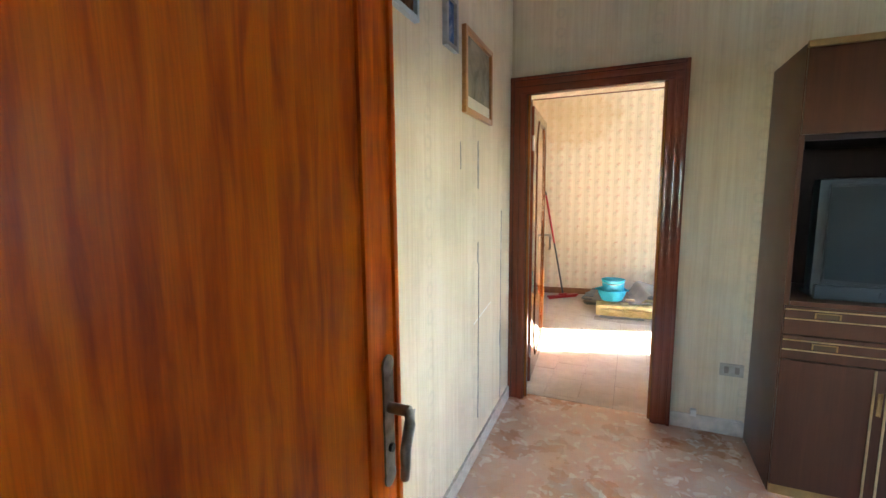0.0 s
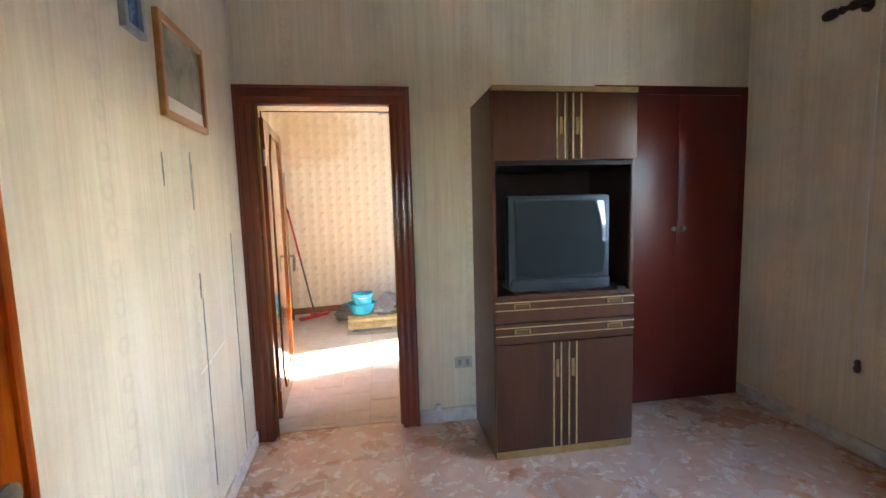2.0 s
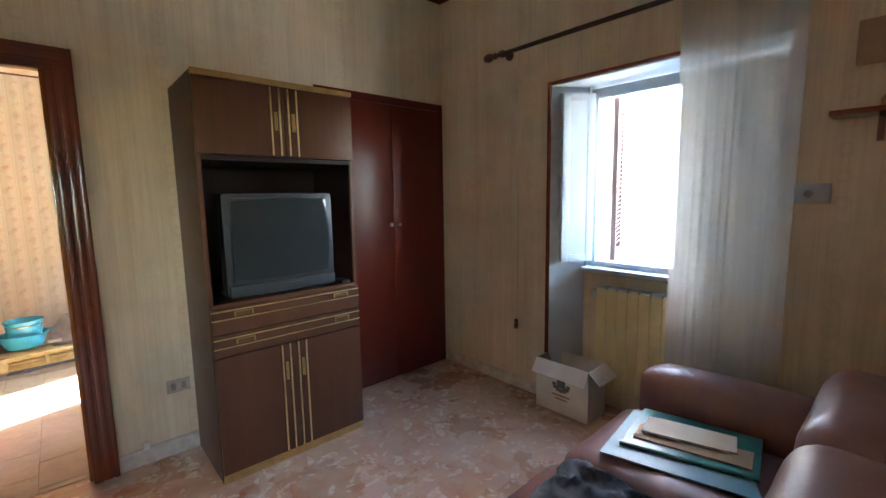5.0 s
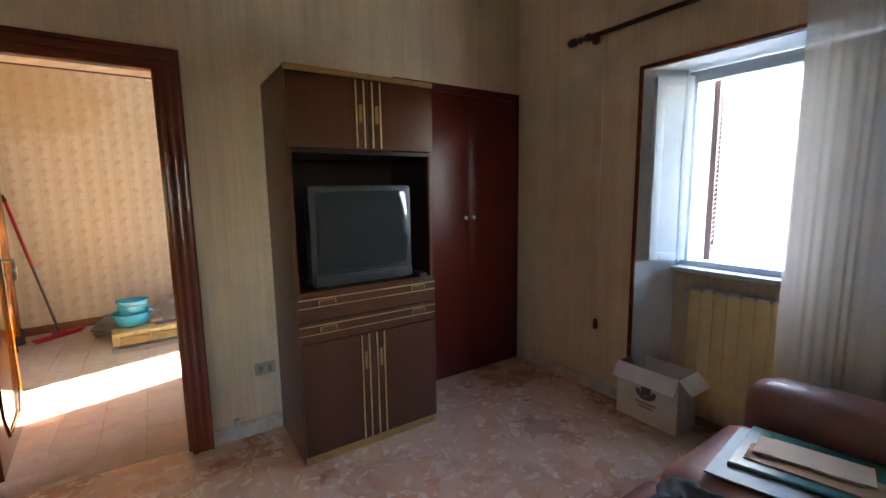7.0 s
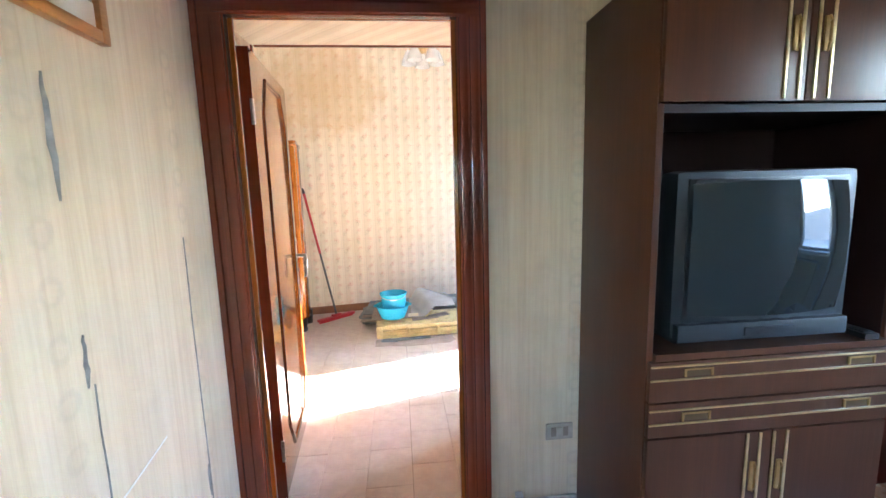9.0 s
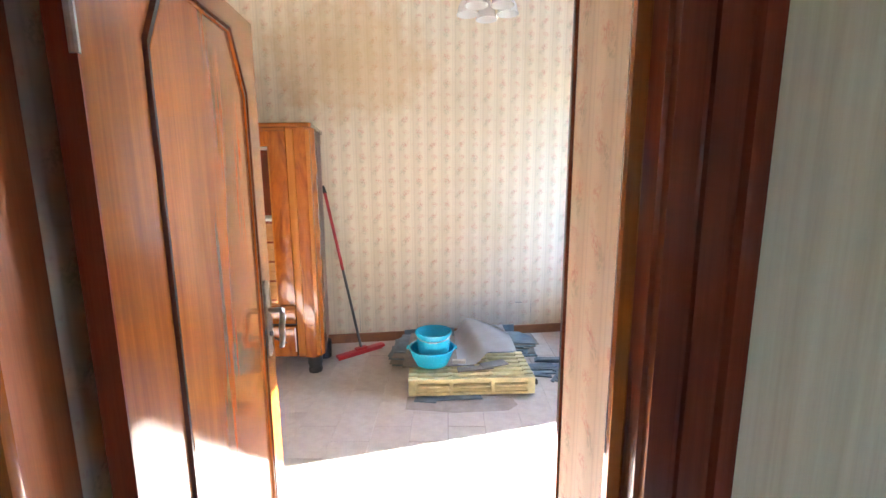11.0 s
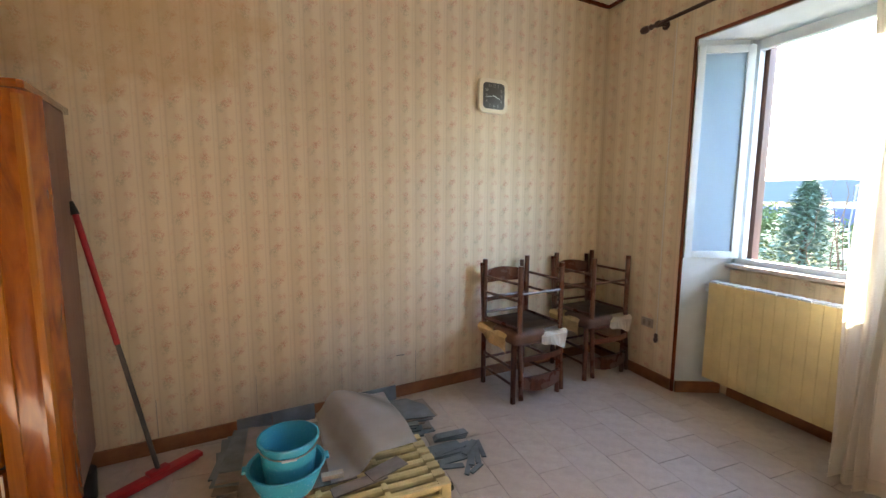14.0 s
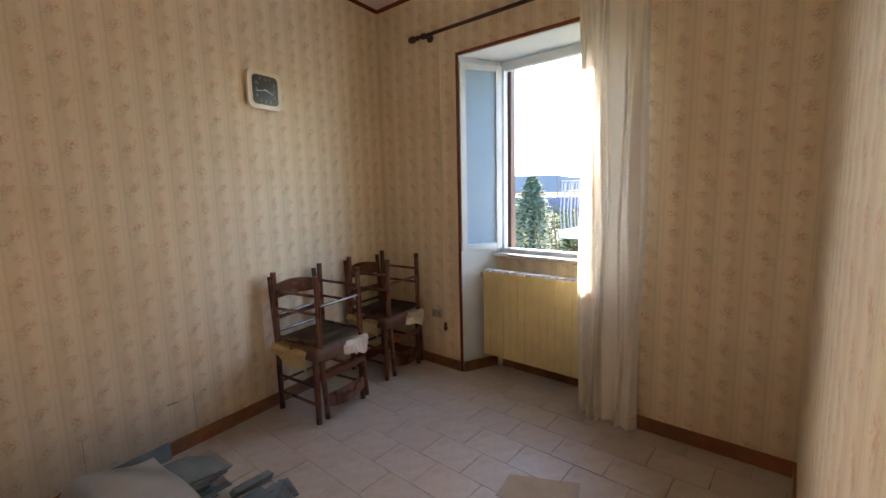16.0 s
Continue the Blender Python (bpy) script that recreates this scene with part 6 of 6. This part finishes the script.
def chair_at(m, label, flip=False):
    root = thing("rush_chair", (0, 0, 0), label, "chair", "stacked chairs")
    W, D, HS, HB = 0.415, 0.40, 0.45, 0.95
    for sx in (-1, 1):
        part("front_leg", bar([(sx * W / 2, -D / 2, 0), (sx * W / 2, -D / 2, HS + 0.035)], 0.0195, 12, 0.0205), M["chair_wood"], root)
        part("back_leg", bar([(sx * (W / 2 - 0.015), D / 2, 0), (sx * (W / 2 - 0.015), D / 2, HS), (sx * (W / 2 - 0.015), D / 2 + 0.035, HB)], 0.0195, 12, 0.0175), M["chair_wood"], root)
        for z in (0.13, 0.25):
            part("side_rung", bar([(sx * W / 2, -D / 2, z), (sx * (W / 2 - 0.015), D / 2, z)], 0.0105, 8), M["chair_wood"], root)
        part("seat_rail", bar([(sx * W / 2, -D / 2, HS), (sx * (W / 2 - 0.015), D / 2, HS)], 0.012, 8), M["chair_wood"], root)
    for z, y in ((0.30, -D / 2), (0.20, D / 2)):
        part("front_rung", bar([(-W / 2, y, z), (W / 2, y, z)], 0.010, 8), M["chair_wood"], root)
    bm = bmesh.new()
    n = 18
    rows = []
    for i in range(n + 1):
        row = []
        for k in range(n + 1):
            u, v = i / n * 2 - 1, k / n * 2 - 1
            cross = abs(abs(u) - abs(v))
            z = HS + 0.012 - 0.022 * (1 - max(abs(u), abs(v)) ** 2) + 0.003 * math.sin(40 * max(abs(u), abs(v))) - 0.004 * max(0, 0.08 - cross) / 0.08
            row.append(bm.verts.new((u * (W / 2 + 0.012), v * (D / 2 + 0.012), z)))
        rows.append(row)
    for i in range(n):
        for k in range(n):
            bm.faces.new((rows[i][k], rows[i + 1][k], rows[i + 1][k + 1], rows[i][k + 1]))
    bmesh.ops.solidify(bm, geom=list(bm.faces), thickness=0.03)
    part("seat", bm, M["rush"], root, "woven rush seat", 60)
    # splats of the back
    for z0, hgt, rise in ((0.79, 0.085, 0.03), (0.64, 0.04, 0.0)):
        bm = bmesh.new()
        n2 = 14
        fr, bk2 = [], []
        for i in range(n2 + 1):
            u = i / n2 * 2 - 1
            x = u * (W / 2 - 0.02)
            y = D / 2 + 0.022 + 0.025 * (1 - u * u)
            top = z0 + hgt + rise * (1 - u * u)
            fr.append([bm.verts.new((x, y - 0.007, z0)), bm.verts.new((x, y - 0.007, top))])
            bk2.append([bm.verts.new((x, y + 0.007, z0)), bm.verts.new((x, y + 0.007, top))])
        for i in range(n2):
            for a, b, c, d in ((fr[i][0], fr[i + 1][0], fr[i + 1][1], fr[i][1]), (bk2[i][1], bk2[i + 1][1], bk2[i + 1][0], bk2[i][0]), (fr[i][1], fr[i + 1][1], bk2[i + 1][1], bk2[i][1]), (fr[i + 1][0], fr[i][0], bk2[i][0], bk2[i + 1][0])):
                bm.faces.new((a, b, c, d))
        part("back_splat", bm, M["chair_wood"], root, "curved wooden back splat")
    part("back_rung", bar([(-W / 2 + 0.015, D / 2 + 0.015, 0.56), (W / 2 - 0.015, D / 2 + 0.015, 0.56)], 0.0105, 8), M["chair_wood"], root)
    if not flip:
        for a0, a1, drop0, drop1, side, mat2 in ((-0.15, 0.19, 0.115, 0.05, True, "straw"), (0.0, 0.235, 0.05, 0.11, False, "paper")):
            bm = bmesh.new()
            rows = []
            for i in range(8):
                t = i / 7
                al, dr = a0 + (a1 - a0) * t, drop0 + (drop1 - drop0) * t + 0.008 * math.sin(9 * t + a0 * 20)
                wave = 0.010 * math.sin(t * 8)
                line = ((0.10, HS + 0.032), (0.225 + wave, HS + 0.040 + wave), (0.242 + wave, HS + 0.018), (0.236 - wave, HS + 0.018 - dr))
                rows.append([bm.verts.new((-o - 0.008, al, z) if side else (al, -o - 0.008, z)) for o, z in line])
            for p, q in zip(rows, rows[1:]):
                for k in range(3):
                    bm.faces.new((p[k], q[k], q[k + 1], p[k + 1]))
            bmesh.ops.recalc_face_normals(bm, faces=bm.faces)
            bmesh.ops.solidify(bm, geom=list(bm.faces), thickness=0.003)
            part("seat_paper", bm, M[mat2], root, "folded pale paper between the seats", None)
        part("seat_pad", cushion(-0.235, 0.06, -0.245, 0.05, HS - 0.03, HS + 0.07, 0.012, 0.04), M["pad"], root, "dark brown padding between the seats", 180)
    root.matrix_basis = m
    return root


low = pose(2.035, 6.42, 0, 0, 0, 8)
first = chair_at(low, "dark wooden rush-seat chair carrying an upturned chair")
upturned = chair_at(pose(0, 0, 0), "dark wooden rush-seat chair turned upside down on another", True)
flip_x = Matrix.Rotation(radians(180), 4, "X")
upturned.matrix_basis = Matrix.Translation((2.05, 6.415, 0.985)) @ Matrix.Rotation(radians(9.5), 4, "Z") @ flip_x
copy_thing(first, pose(2.775, 6.56, 0, 0, 0, 6))
copy_thing(upturned, Matrix.Translation((2.79, 6.55, 0.985)) @ Matrix.Rotation(radians(7.5), 4, "Z") @ flip_x)

# Ceiling lamp
M["milk"] = plain("white_milk_glass", (0.80, 0.80, 0.78), 0.2, 0.05, 9)
lp = thing("ceiling_lamp", (0.72, 5.45, CEIL2), "brass ceiling lamp with white glass shades, switched off", "ceiling lamp")
part("rose", lathe([(0, 0), (0.05, 0), (0.055, 0.02), (0.02, 0.04), (0, 0.04)], 20, 0.72, 5.45, CEIL2 - 0.041), M["brass"], lp)
part("stem", bar([(0.72, 5.45, CEIL2 - 0.04), (0.72, 5.45, 2.62)], 0.009, 10), M["brass"], lp)
part("hub", lathe([(0, 0), (0.03, 0.01), (0.035, 0.04), (0.012, 0.07), (0, 0.07)], 18, 0.72, 5.45, 2.56), M["brass"], lp)
for k in range(5):
    a = 2 * math.pi * k / 5 + 0.3
    cx, cy = 0.72 + 0.13 * math.cos(a), 5.45 + 0.13 * math.sin(a)
    part("arm", bar([(0.72, 5.45, 2.59), (0.72 + 0.07 * math.cos(a), 5.45 + 0.07 * math.sin(a), 2.63), (cx, cy, 2.60)], 0.006, 8), M["brass"], lp)
    part("shade", lathe([(0.018, 0.12), (0.03, 0.10), (0.055, 0.05), (0.062, 0.015), (0.07, 0.0), (0.066, 0.0), (0.05, 0.05), (0.025, 0.10), (0.012, 0.118)], 24, cx, cy, 2.48), M["milk"], lp, "white tulip glass shade")

# Dresser with mirror and statue by the near wall
M["dresser"] = wood("golden_oak_veneer", (0.34, 0.15, 0.05), (0.48, 0.24, 0.09), 0.22, "X", 0.8, 0.3)
M["marble_top"] = plain("white_marble_top", (0.66, 0.66, 0.64), 0.2, 0.15, 6)
DR0, DR1, DB, DF, DH = -2.22, -1.38, Y2 + 0.025, 4.20, 1.03
ds = thing("dresser", ((DR0 + DR1) / 2, DB + 0.2, 0), "wooden four-drawer dresser with white marble top", "dresser")
# Carcass wood darker than the drawers, painting shade into the gaps between them.
part("carcass", boxes((DR0, DR1, DB, DF - 0.02, 0.14, DH), bevel=0.004), M["mahogany_x"], ds)
part("marble_top", boxes((DR0 - 0.03, DR1 + 0.03, DB, DF + 0.015, DH, DH + 0.025), bevel=0.005), M["marble_top"], ds, "white marble top")
for x in (DR0 + 0.04, DR1 - 0.04):
    for y in (DB + 0.04, DF - 0.06):
        part("leg", boxes((x - 0.03, x + 0.03, y - 0.03, y + 0.03, 0, 0.14), bevel=0.006), M["dresser"], ds)
for i in range(4):
    z = 0.165 + i * 0.215
    d = part("drawer", boxes((DR0 + 0.03, DR1 - 0.03, DF - 0.02, DF, z, z + 0.195), bevel=0.004), M["dresser"], ds)
    for x in (DR0 + 0.2, DR1 - 0.2):
        part("pull", bar([(x - 0.035, DF + 0.008, z + 0.075), (x, DF + 0.022, z + 0.10), (x + 0.035, DF + 0.008, z + 0.125)], 0.009, 8), M["steel"], d, "slanting metal pull")
# The mirror is a wooden board; its dark brown reflection is just the wood colour.
mir = thing("dresser_back_panel", (-1.83, Y2 + 0.03, DH + 0.025), "dresser mirror drawn as framed brown wood, its dark reflection painted in", "panel")
ZM0, ZM1 = DH + 0.026, 1.80
part("backboard", boxes((-2.24, -1.42, Y2 + 0.010, Y2 + 0.022, ZM0, ZM1)), M["cab_dark"], mir)
for a, b, c, d in ((-2.24, -2.19, ZM0, ZM1), (-1.47, -1.42, ZM0, ZM1), (-2.19, -1.47, ZM0, ZM0 + 0.05), (-2.19, -1.47, ZM1 - 0.05, ZM1)):
    part("frame_bar", boxes((a, b, Y2 + 0.022, Y2 + 0.045, c, d), bevel=0.004), M["mahogany"], mir)
part("panel", boxes((-2.19, -1.47, Y2 + 0.022, Y2 + 0.028, ZM0 + 0.05, ZM1 - 0.05)), M["mahogany"], mir)
M["statue"] = plain("painted_plaster", (0.62, 0.66, 0.68), 0.5, 0.1, 8)


def robe_blue():
    m = Nodes("blue_and_white_painted_plaster")
    x, y, z = m.split(m.coords())
    side = m.math("ADD", m.math("ABSOLUTE", m.math("ADD", x, 1.68)), m.math("MULTIPLY", m.noise(m.coords(), 14, 3), 0.03))
    col = m.ramp(side, (0.030, (0.72, 0.72, 0.70)), (0.036, (0.06, 0.30, 0.56)))
    return m.done(col, 0.45, m.noise(m.coords((1, 1, 0.2)), 40, 3), 0.3, 0.004)


bm = lathe([(0.0, 0.0), (0.085, 0.0), (0.085, 0.02), (0.07, 0.03), (0.068, 0.12), (0.080, 0.30), (0.086, 0.40), (0.066, 0.48), (0.030, 0.505), (0.036, 0.54), (0.040, 0.575), (0.028, 0.61), (0.0, 0.62)], 28, -1.68, 4.00, DH + 0.0255)
bmesh.ops.scale(bm, vec=(0.9, 0.75, 0.93), space=Matrix.Translation((1.68, -4.0, -DH - 0.0255)), verts=bm.verts)
solid("statue", bm, robe_blue(), "blue and white painted plaster statue standing on the dresser", "statue", smooth=60)
solid("small_bottle", lathe([(0, 0), (0.022, 0), (0.024, 0.02), (0.01, 0.035), (0.012, 0.06), (0, 0.062)], 18, -2.0, 4.05, DH + 0.0255), M["milk"], "small pale glass bottle on the dresser", "bottle")
solid("white_tray", lathe([(0, 0), (0.10, 0), (0.13, 0.03), (0.125, 0.03), (0.095, 0.006), (0, 0.006)], 28, -1.2, 5.55, 0.0), M["milk"], "shallow white dish on the floor by the wardrobe", "dish")

# Seams of the far wallpaper and a hook hole
for x, z0, z1 in ((0.185, 0.09, 0.35), (0.715, 0.09, 0.31), (1.26, 0.09, 0.33), (-0.33, 0.09, 0.31)):
    bm = boxes((x - 0.0012, x + 0.0012, far(x) - 0.0025, far(x) - 0.0005, z0, z1))
    solid("wallpaper_tear", bm, M["tear"], "open seam in the rose wallpaper", "tear", "wallpaper tears", smooth=None)
solid("wallpaper_tear", boxes((1.11, 1.17, far(1.14) - 0.008, far(1.14) - 0.001, 0.308, 0.314)), M["tear"], "small tear in the rose wallpaper", "tear", "wallpaper tears", smooth=None)


# ---- outside ----
M["lawn"] = plain("rough_grass", (0.022, 0.040, 0.010), 1.0, 0.4, 0.8, bump=0.6, spec=0.03)
M["facade"] = plain("pale_neighbour_plaster", (0.36, 0.355, 0.345), 0.85, 0.1, 0.9)
M["terrace"] = plain("pale_terrace_slab", (0.42, 0.41, 0.38), 0.85, 0.1, 1.2)
M["roof_tile"] = plain("far_roof", (0.07, 0.09, 0.15), 0.95, 0.2, 1.0, spec=0.05)
M["rail"] = plain("grey_iron_rail", (0.18, 0.19, 0.22), 0.5, 0.2, 10)
# Needle green lightened and blued to carry the glare and haze over the tree.
M["leaf"] = plain("haze_tinted_needles", (0.12, 0.20, 0.16), 0.9, 0.45, 5, spec=0.1)
M["bark"] = plain("brown_bark", (0.09, 0.06, 0.04), 0.9, 0.3, 10)
# Distance haze is mixed into the hills' base colour.
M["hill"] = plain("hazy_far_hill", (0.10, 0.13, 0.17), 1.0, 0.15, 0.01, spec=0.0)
bm = bmesh.new()
bmesh.ops.create_grid(bm, x_segments=60, y_segments=60, size=400)
for v in bm.verts:
    d = math.hypot(v.co.x, v.co.y)
    v.co.z = -1.2 + (0.0 if d < 30 else 2.0 * noise.noise((v.co.x * 0.02, v.co.y * 0.02, 0)))
solid("ground", bm, M["lawn"], "rough green grass around the house", "ground", kind="structure", smooth=60)
solid("outer_wall_skin", boxes((XO, XO + 0.02, -2.2, W1["n0"], -1.3, 3.3), (XO, XO + 0.02, W1["n1"], W2["n0"], -1.3, 3.3), (XO, XO + 0.02, W2["n1"], 7.6, -1.3, 3.3)), M["facade"], "plastered outer face of the house", "wall", kind="structure", smooth=None)
# Unseen upper part added to block the sun, unseen low end to admit sky.
solid("neighbour_wall", boxes((9.2, 9.6, 2.2, 5.3, -1.3, 5.3), (9.2, 9.6, -8.0, 2.2, -1.3, 1.6)), M["facade"], "pale plastered wall of the neighbouring house", "house wall", smooth=None)
solid("terrace", boxes((4.3, 9.2, -8.0, 5.3, -1.3, 0.40)), M["terrace"], "pale terrace slab beside the neighbouring wall", "terrace", smooth=None)

# A conifer of many small sprays
tree = thing("conifer_tree", (16.0, 12.45, -1.2), "dark green conifer in the garden", "tree")
part("trunk", bar([(16.0, 12.45, -1.25), (16.02, 12.45, 0.6), (16.0, 12.45, 1.9)], 0.13, 10, 0.02), M["bark"], tree)
rnd = random.Random(11)
verts, faces = [], []
for i in range(7000):
    h = rnd.random() ** 0.8
    z = -1.0 + 3.0 * h
    rmax = 1.5 * (1 - h) ** 0.8 * (0.75 + 0.35 * math.sin(i * 0.37 + 9 * h)) + 0.05
    a, r = rnd.uniform(0, 6.283), rmax * rnd.random() ** 0.4
    c = Vector((16.0 + r * math.cos(a), 12.45 + r * math.sin(a), z - 0.15 * r))
    d = Vector((math.cos(a), math.sin(a), rnd.uniform(-0.4, 0.5))).normalized() * rnd.uniform(0.10, 0.22)
    s = Vector((-d.y, d.x, rnd.uniform(-0.05, 0.05))) * 0.35
    k = len(verts)
    verts += [c - s, c + s, c + d]
    faces.append((k, k + 1, k + 2))
me = bpy.data.meshes.new("crown")
me.from_pydata([v - Vector((16.0, 12.45, -1.2)) for v in verts], [], faces)
me.materials.append(M["leaf"])
crown = new("crown", me)
crown.parent = tree
tagged(crown, kind="stuff")


def shrub(x, y, r, h, count, seed, label):
    """A rounded, uneven bush of small loose leaves on a few stems."""
    rnd = random.Random(seed)
    root = thing("garden_shrub", (x, y, -1.2), label, "shrub", "garden shrubs")
    part("stem", bar([(x, y, -1.25), (x + 0.05, y + 0.03, -1.2 + h * 0.4), (x + 0.1, y - 0.05, -1.2 + h * 0.8)], 0.05, 7, 0.012), M["bark"], root)
    part("stem", bar([(x + 0.04, y, -1.25), (x - 0.2 * r, y + 0.1, -1.2 + h * 0.4), (x - 0.45 * r, y + 0.2, -1.2 + h * 0.7)], 0.04, 7, 0.01), M["bark"], root)
    verts, faces = [], []
    clumps = [(rnd.uniform(-0.75, 0.75) * r, rnd.uniform(-0.75, 0.75) * r, h * rnd.uniform(0.25, 0.9), r * rnd.uniform(0.25, 0.45)) for _ in range(14)]
    for i in range(count):
        cx, cy, cz, cr = clumps[i % 14]
        d = Vector((rnd.gauss(0, 1), rnd.gauss(0, 1), rnd.gauss(0, 0.8))).normalized() * cr * rnd.random() ** 0.4
        c = Vector((cx, cy, max(0.05, cz))) + d
        e = Vector((rnd.gauss(0, 1), rnd.gauss(0, 1), rnd.gauss(0, 1))).normalized() * rnd.uniform(0.07, 0.13)
        f = e.cross(Vector((rnd.random(), rnd.random(), 1))).normalized() * 0.04
        k = len(verts)
        verts += [c - e, c + f, c + e, c - f]
        faces.append((k, k + 1, k + 2, k + 3))
    me = bpy.data.meshes.new("crown")
    me.from_pydata(verts, [], faces)
    me.materials.append(M["shrub_leaf"])
    ob = new("crown", me)
    ob.parent = root
    tagged(ob, kind="stuff")


M["shrub_leaf"] = plain("olive_shrub_leaves", (0.085, 0.13, 0.055), 0.8, 0.5, 3, spec=0.2)
shrub(18.5, 15.6, 1.7, 1.9, 2600, 21, "loose olive-green garden shrub on the grass")
shrub(20.5, 13.6, 1.8, 1.5, 2600, 22, "low grey-green garden shrub on the grass")
shrub(17.0, 10.6, 1.5, 1.3, 2200, 23, "low green garden shrub beside the conifer")
shrub(19.5, 17.9, 1.9, 2.1, 2600, 24, "loose olive-green garden shrub on the grass")
shrub(21.0, 9.2, 1.9, 1.8, 2400, 25, "dense green garden shrub behind the balcony")
shrub(23.0, 20.5, 2.2, 2.2, 2600, 26, "loose olive-green garden shrub on the grass")

# Bare climbing plant on the balcony rail
vine = thing("climbing_vine", (9.9, 8.4, -1.2), "bare twisted climbing plant on the balcony rail", "climbing plant")
rnd = random.Random(31)
for i in range(9):
    p = Vector((9.95 + rnd.uniform(-0.05, 1.3), 8.45 + rnd.uniform(0.0, 0.15), -1.22))
    pts = [tuple(p)]
    for k in range(11):
        p = p + Vector((rnd.uniform(-0.16, 0.16), rnd.uniform(-0.05, 0.06), rnd.uniform(0.18, 0.36)))
        pts.append(tuple(p))
    part("stem", bar(pts, 0.014, 6, 0.004), M["bark"], vine)
# Balcony of the next house with an iron rail
bal = thing("balcony", (10.5, 7.2, 0.0), "pale concrete balcony with grey iron railing", "balcony")
part("slab", boxes((9.95, 12.5, 5.6, 8.43, 0.34, 0.52), bevel=0.02), M["terrace"], bal)
part("support", boxes((11.2, 11.5, 6.2, 6.5, -1.3, 0.34)), M["facade"], bal)
for i in range(13):
    x = 10.0 + i * 0.2
    part("baluster", bar([(x, 8.34, 0.52), (x, 8.38, 0.95), (x, 8.33, 1.66)], 0.014, 6), M["rail"], bal)
for i in range(16):
    y = 5.72 + i * 0.17
    part("baluster", bar([(9.99, y, 0.52), (9.95, y, 0.95), (10.0, y, 1.66)], 0.014, 6), M["rail"], bal)
part("handrail", bar([(10.0, 5.65, 1.68), (10.0, 8.34, 1.68), (12.4, 8.34, 1.68)], 0.024, 8), M["rail"], bal)
part("middle_rail", bar([(10.0, 5.65, 1.45), (10.0, 8.34, 1.45), (12.4, 8.34, 1.45)], 0.014, 8), M["rail"], bal)
hs = thing("far_house", (44, 24, -1.2), "far house with low dark blue roof", "house")
part("wall", boxes((41, 50, 15, 29.3, -1.3, -0.6)), M["roof_tile"], hs)
part("roof", prism([(40, 14), (51, 14), (51, 30), (40, 30)], -0.6, 0.75, 0.2), M["roof_tile"], hs)
bm = bmesh.new()
L = []
for i in range(81):
    a = -0.6 + 2.4 * i / 80
    h = 11 + 7 * noise.noise((i * 0.09, 0.4, 0)) + 2 * noise.noise((i * 0.4, 2, 0))
    L.append([bm.verts.new((300 * math.cos(a), 300 * math.sin(a), z)) for z in (-8, h)])
for a, b in zip(L, L[1:]):
    bm.faces.new((a[0], b[0], b[1], a[1]))
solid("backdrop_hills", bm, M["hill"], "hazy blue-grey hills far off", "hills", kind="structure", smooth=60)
solid("overhead_cable", bar([(12.0, 10.7, 3.66), (12.0, 9.03, 4.44), (12.0, 4.0, 6.9)], 0.010, 6), M["rail"], "thin overhead cable crossing the sky", "cable")

# ---- tiles of room two ----
TW, TL, GAP = 0.225, 0.30, 0.0029
tile_bm = boxes((0, TW - GAP, 0, TL - GAP, -0.011, 0.0))
tile_me = mesh_of("tile", tile_bm, M["tile"])
floor2 = bpy.data.objects["floor_room_two"]
rest = []
count = 0
for i in range(-13, 9):
    x = 1.595 + i * TW
    for k in range(-9, 8):
        y = 5.46 + k * TL + (TL / 2 if i % 2 else 0)
        if y + TL < 3.16 or y > far(x) + 0.1 or x < XL - 0.2 or x > XW + 0.3:
            continue
        dz = -0.0012 * random.random()
        if count < 300 and x > -1.6 and y > 3.7:
            t = bpy.data.objects.new("tile", tile_me)
            scene.collection.objects.link(t)
            t.parent = floor2
            t.location = (x, y, dz)
            t.rotation_euler = (random.uniform(-0.002, 0.002), random.uniform(-0.002, 0.002), 0)
            count += 1
        else:
            rest.append((x, y, dz))
bm = bmesh.new()
for x, y, dz in rest:
    y0 = max(y, 3.158)
    if y + TL - GAP > y0 + 0.01:
        box(bm, x, x + TW - GAP, y0, y + TL - GAP, -0.011 + dz, dz)
tagged(part("tiles_beyond", bm, M["tile"], floor2, "", None), kind="stuff")
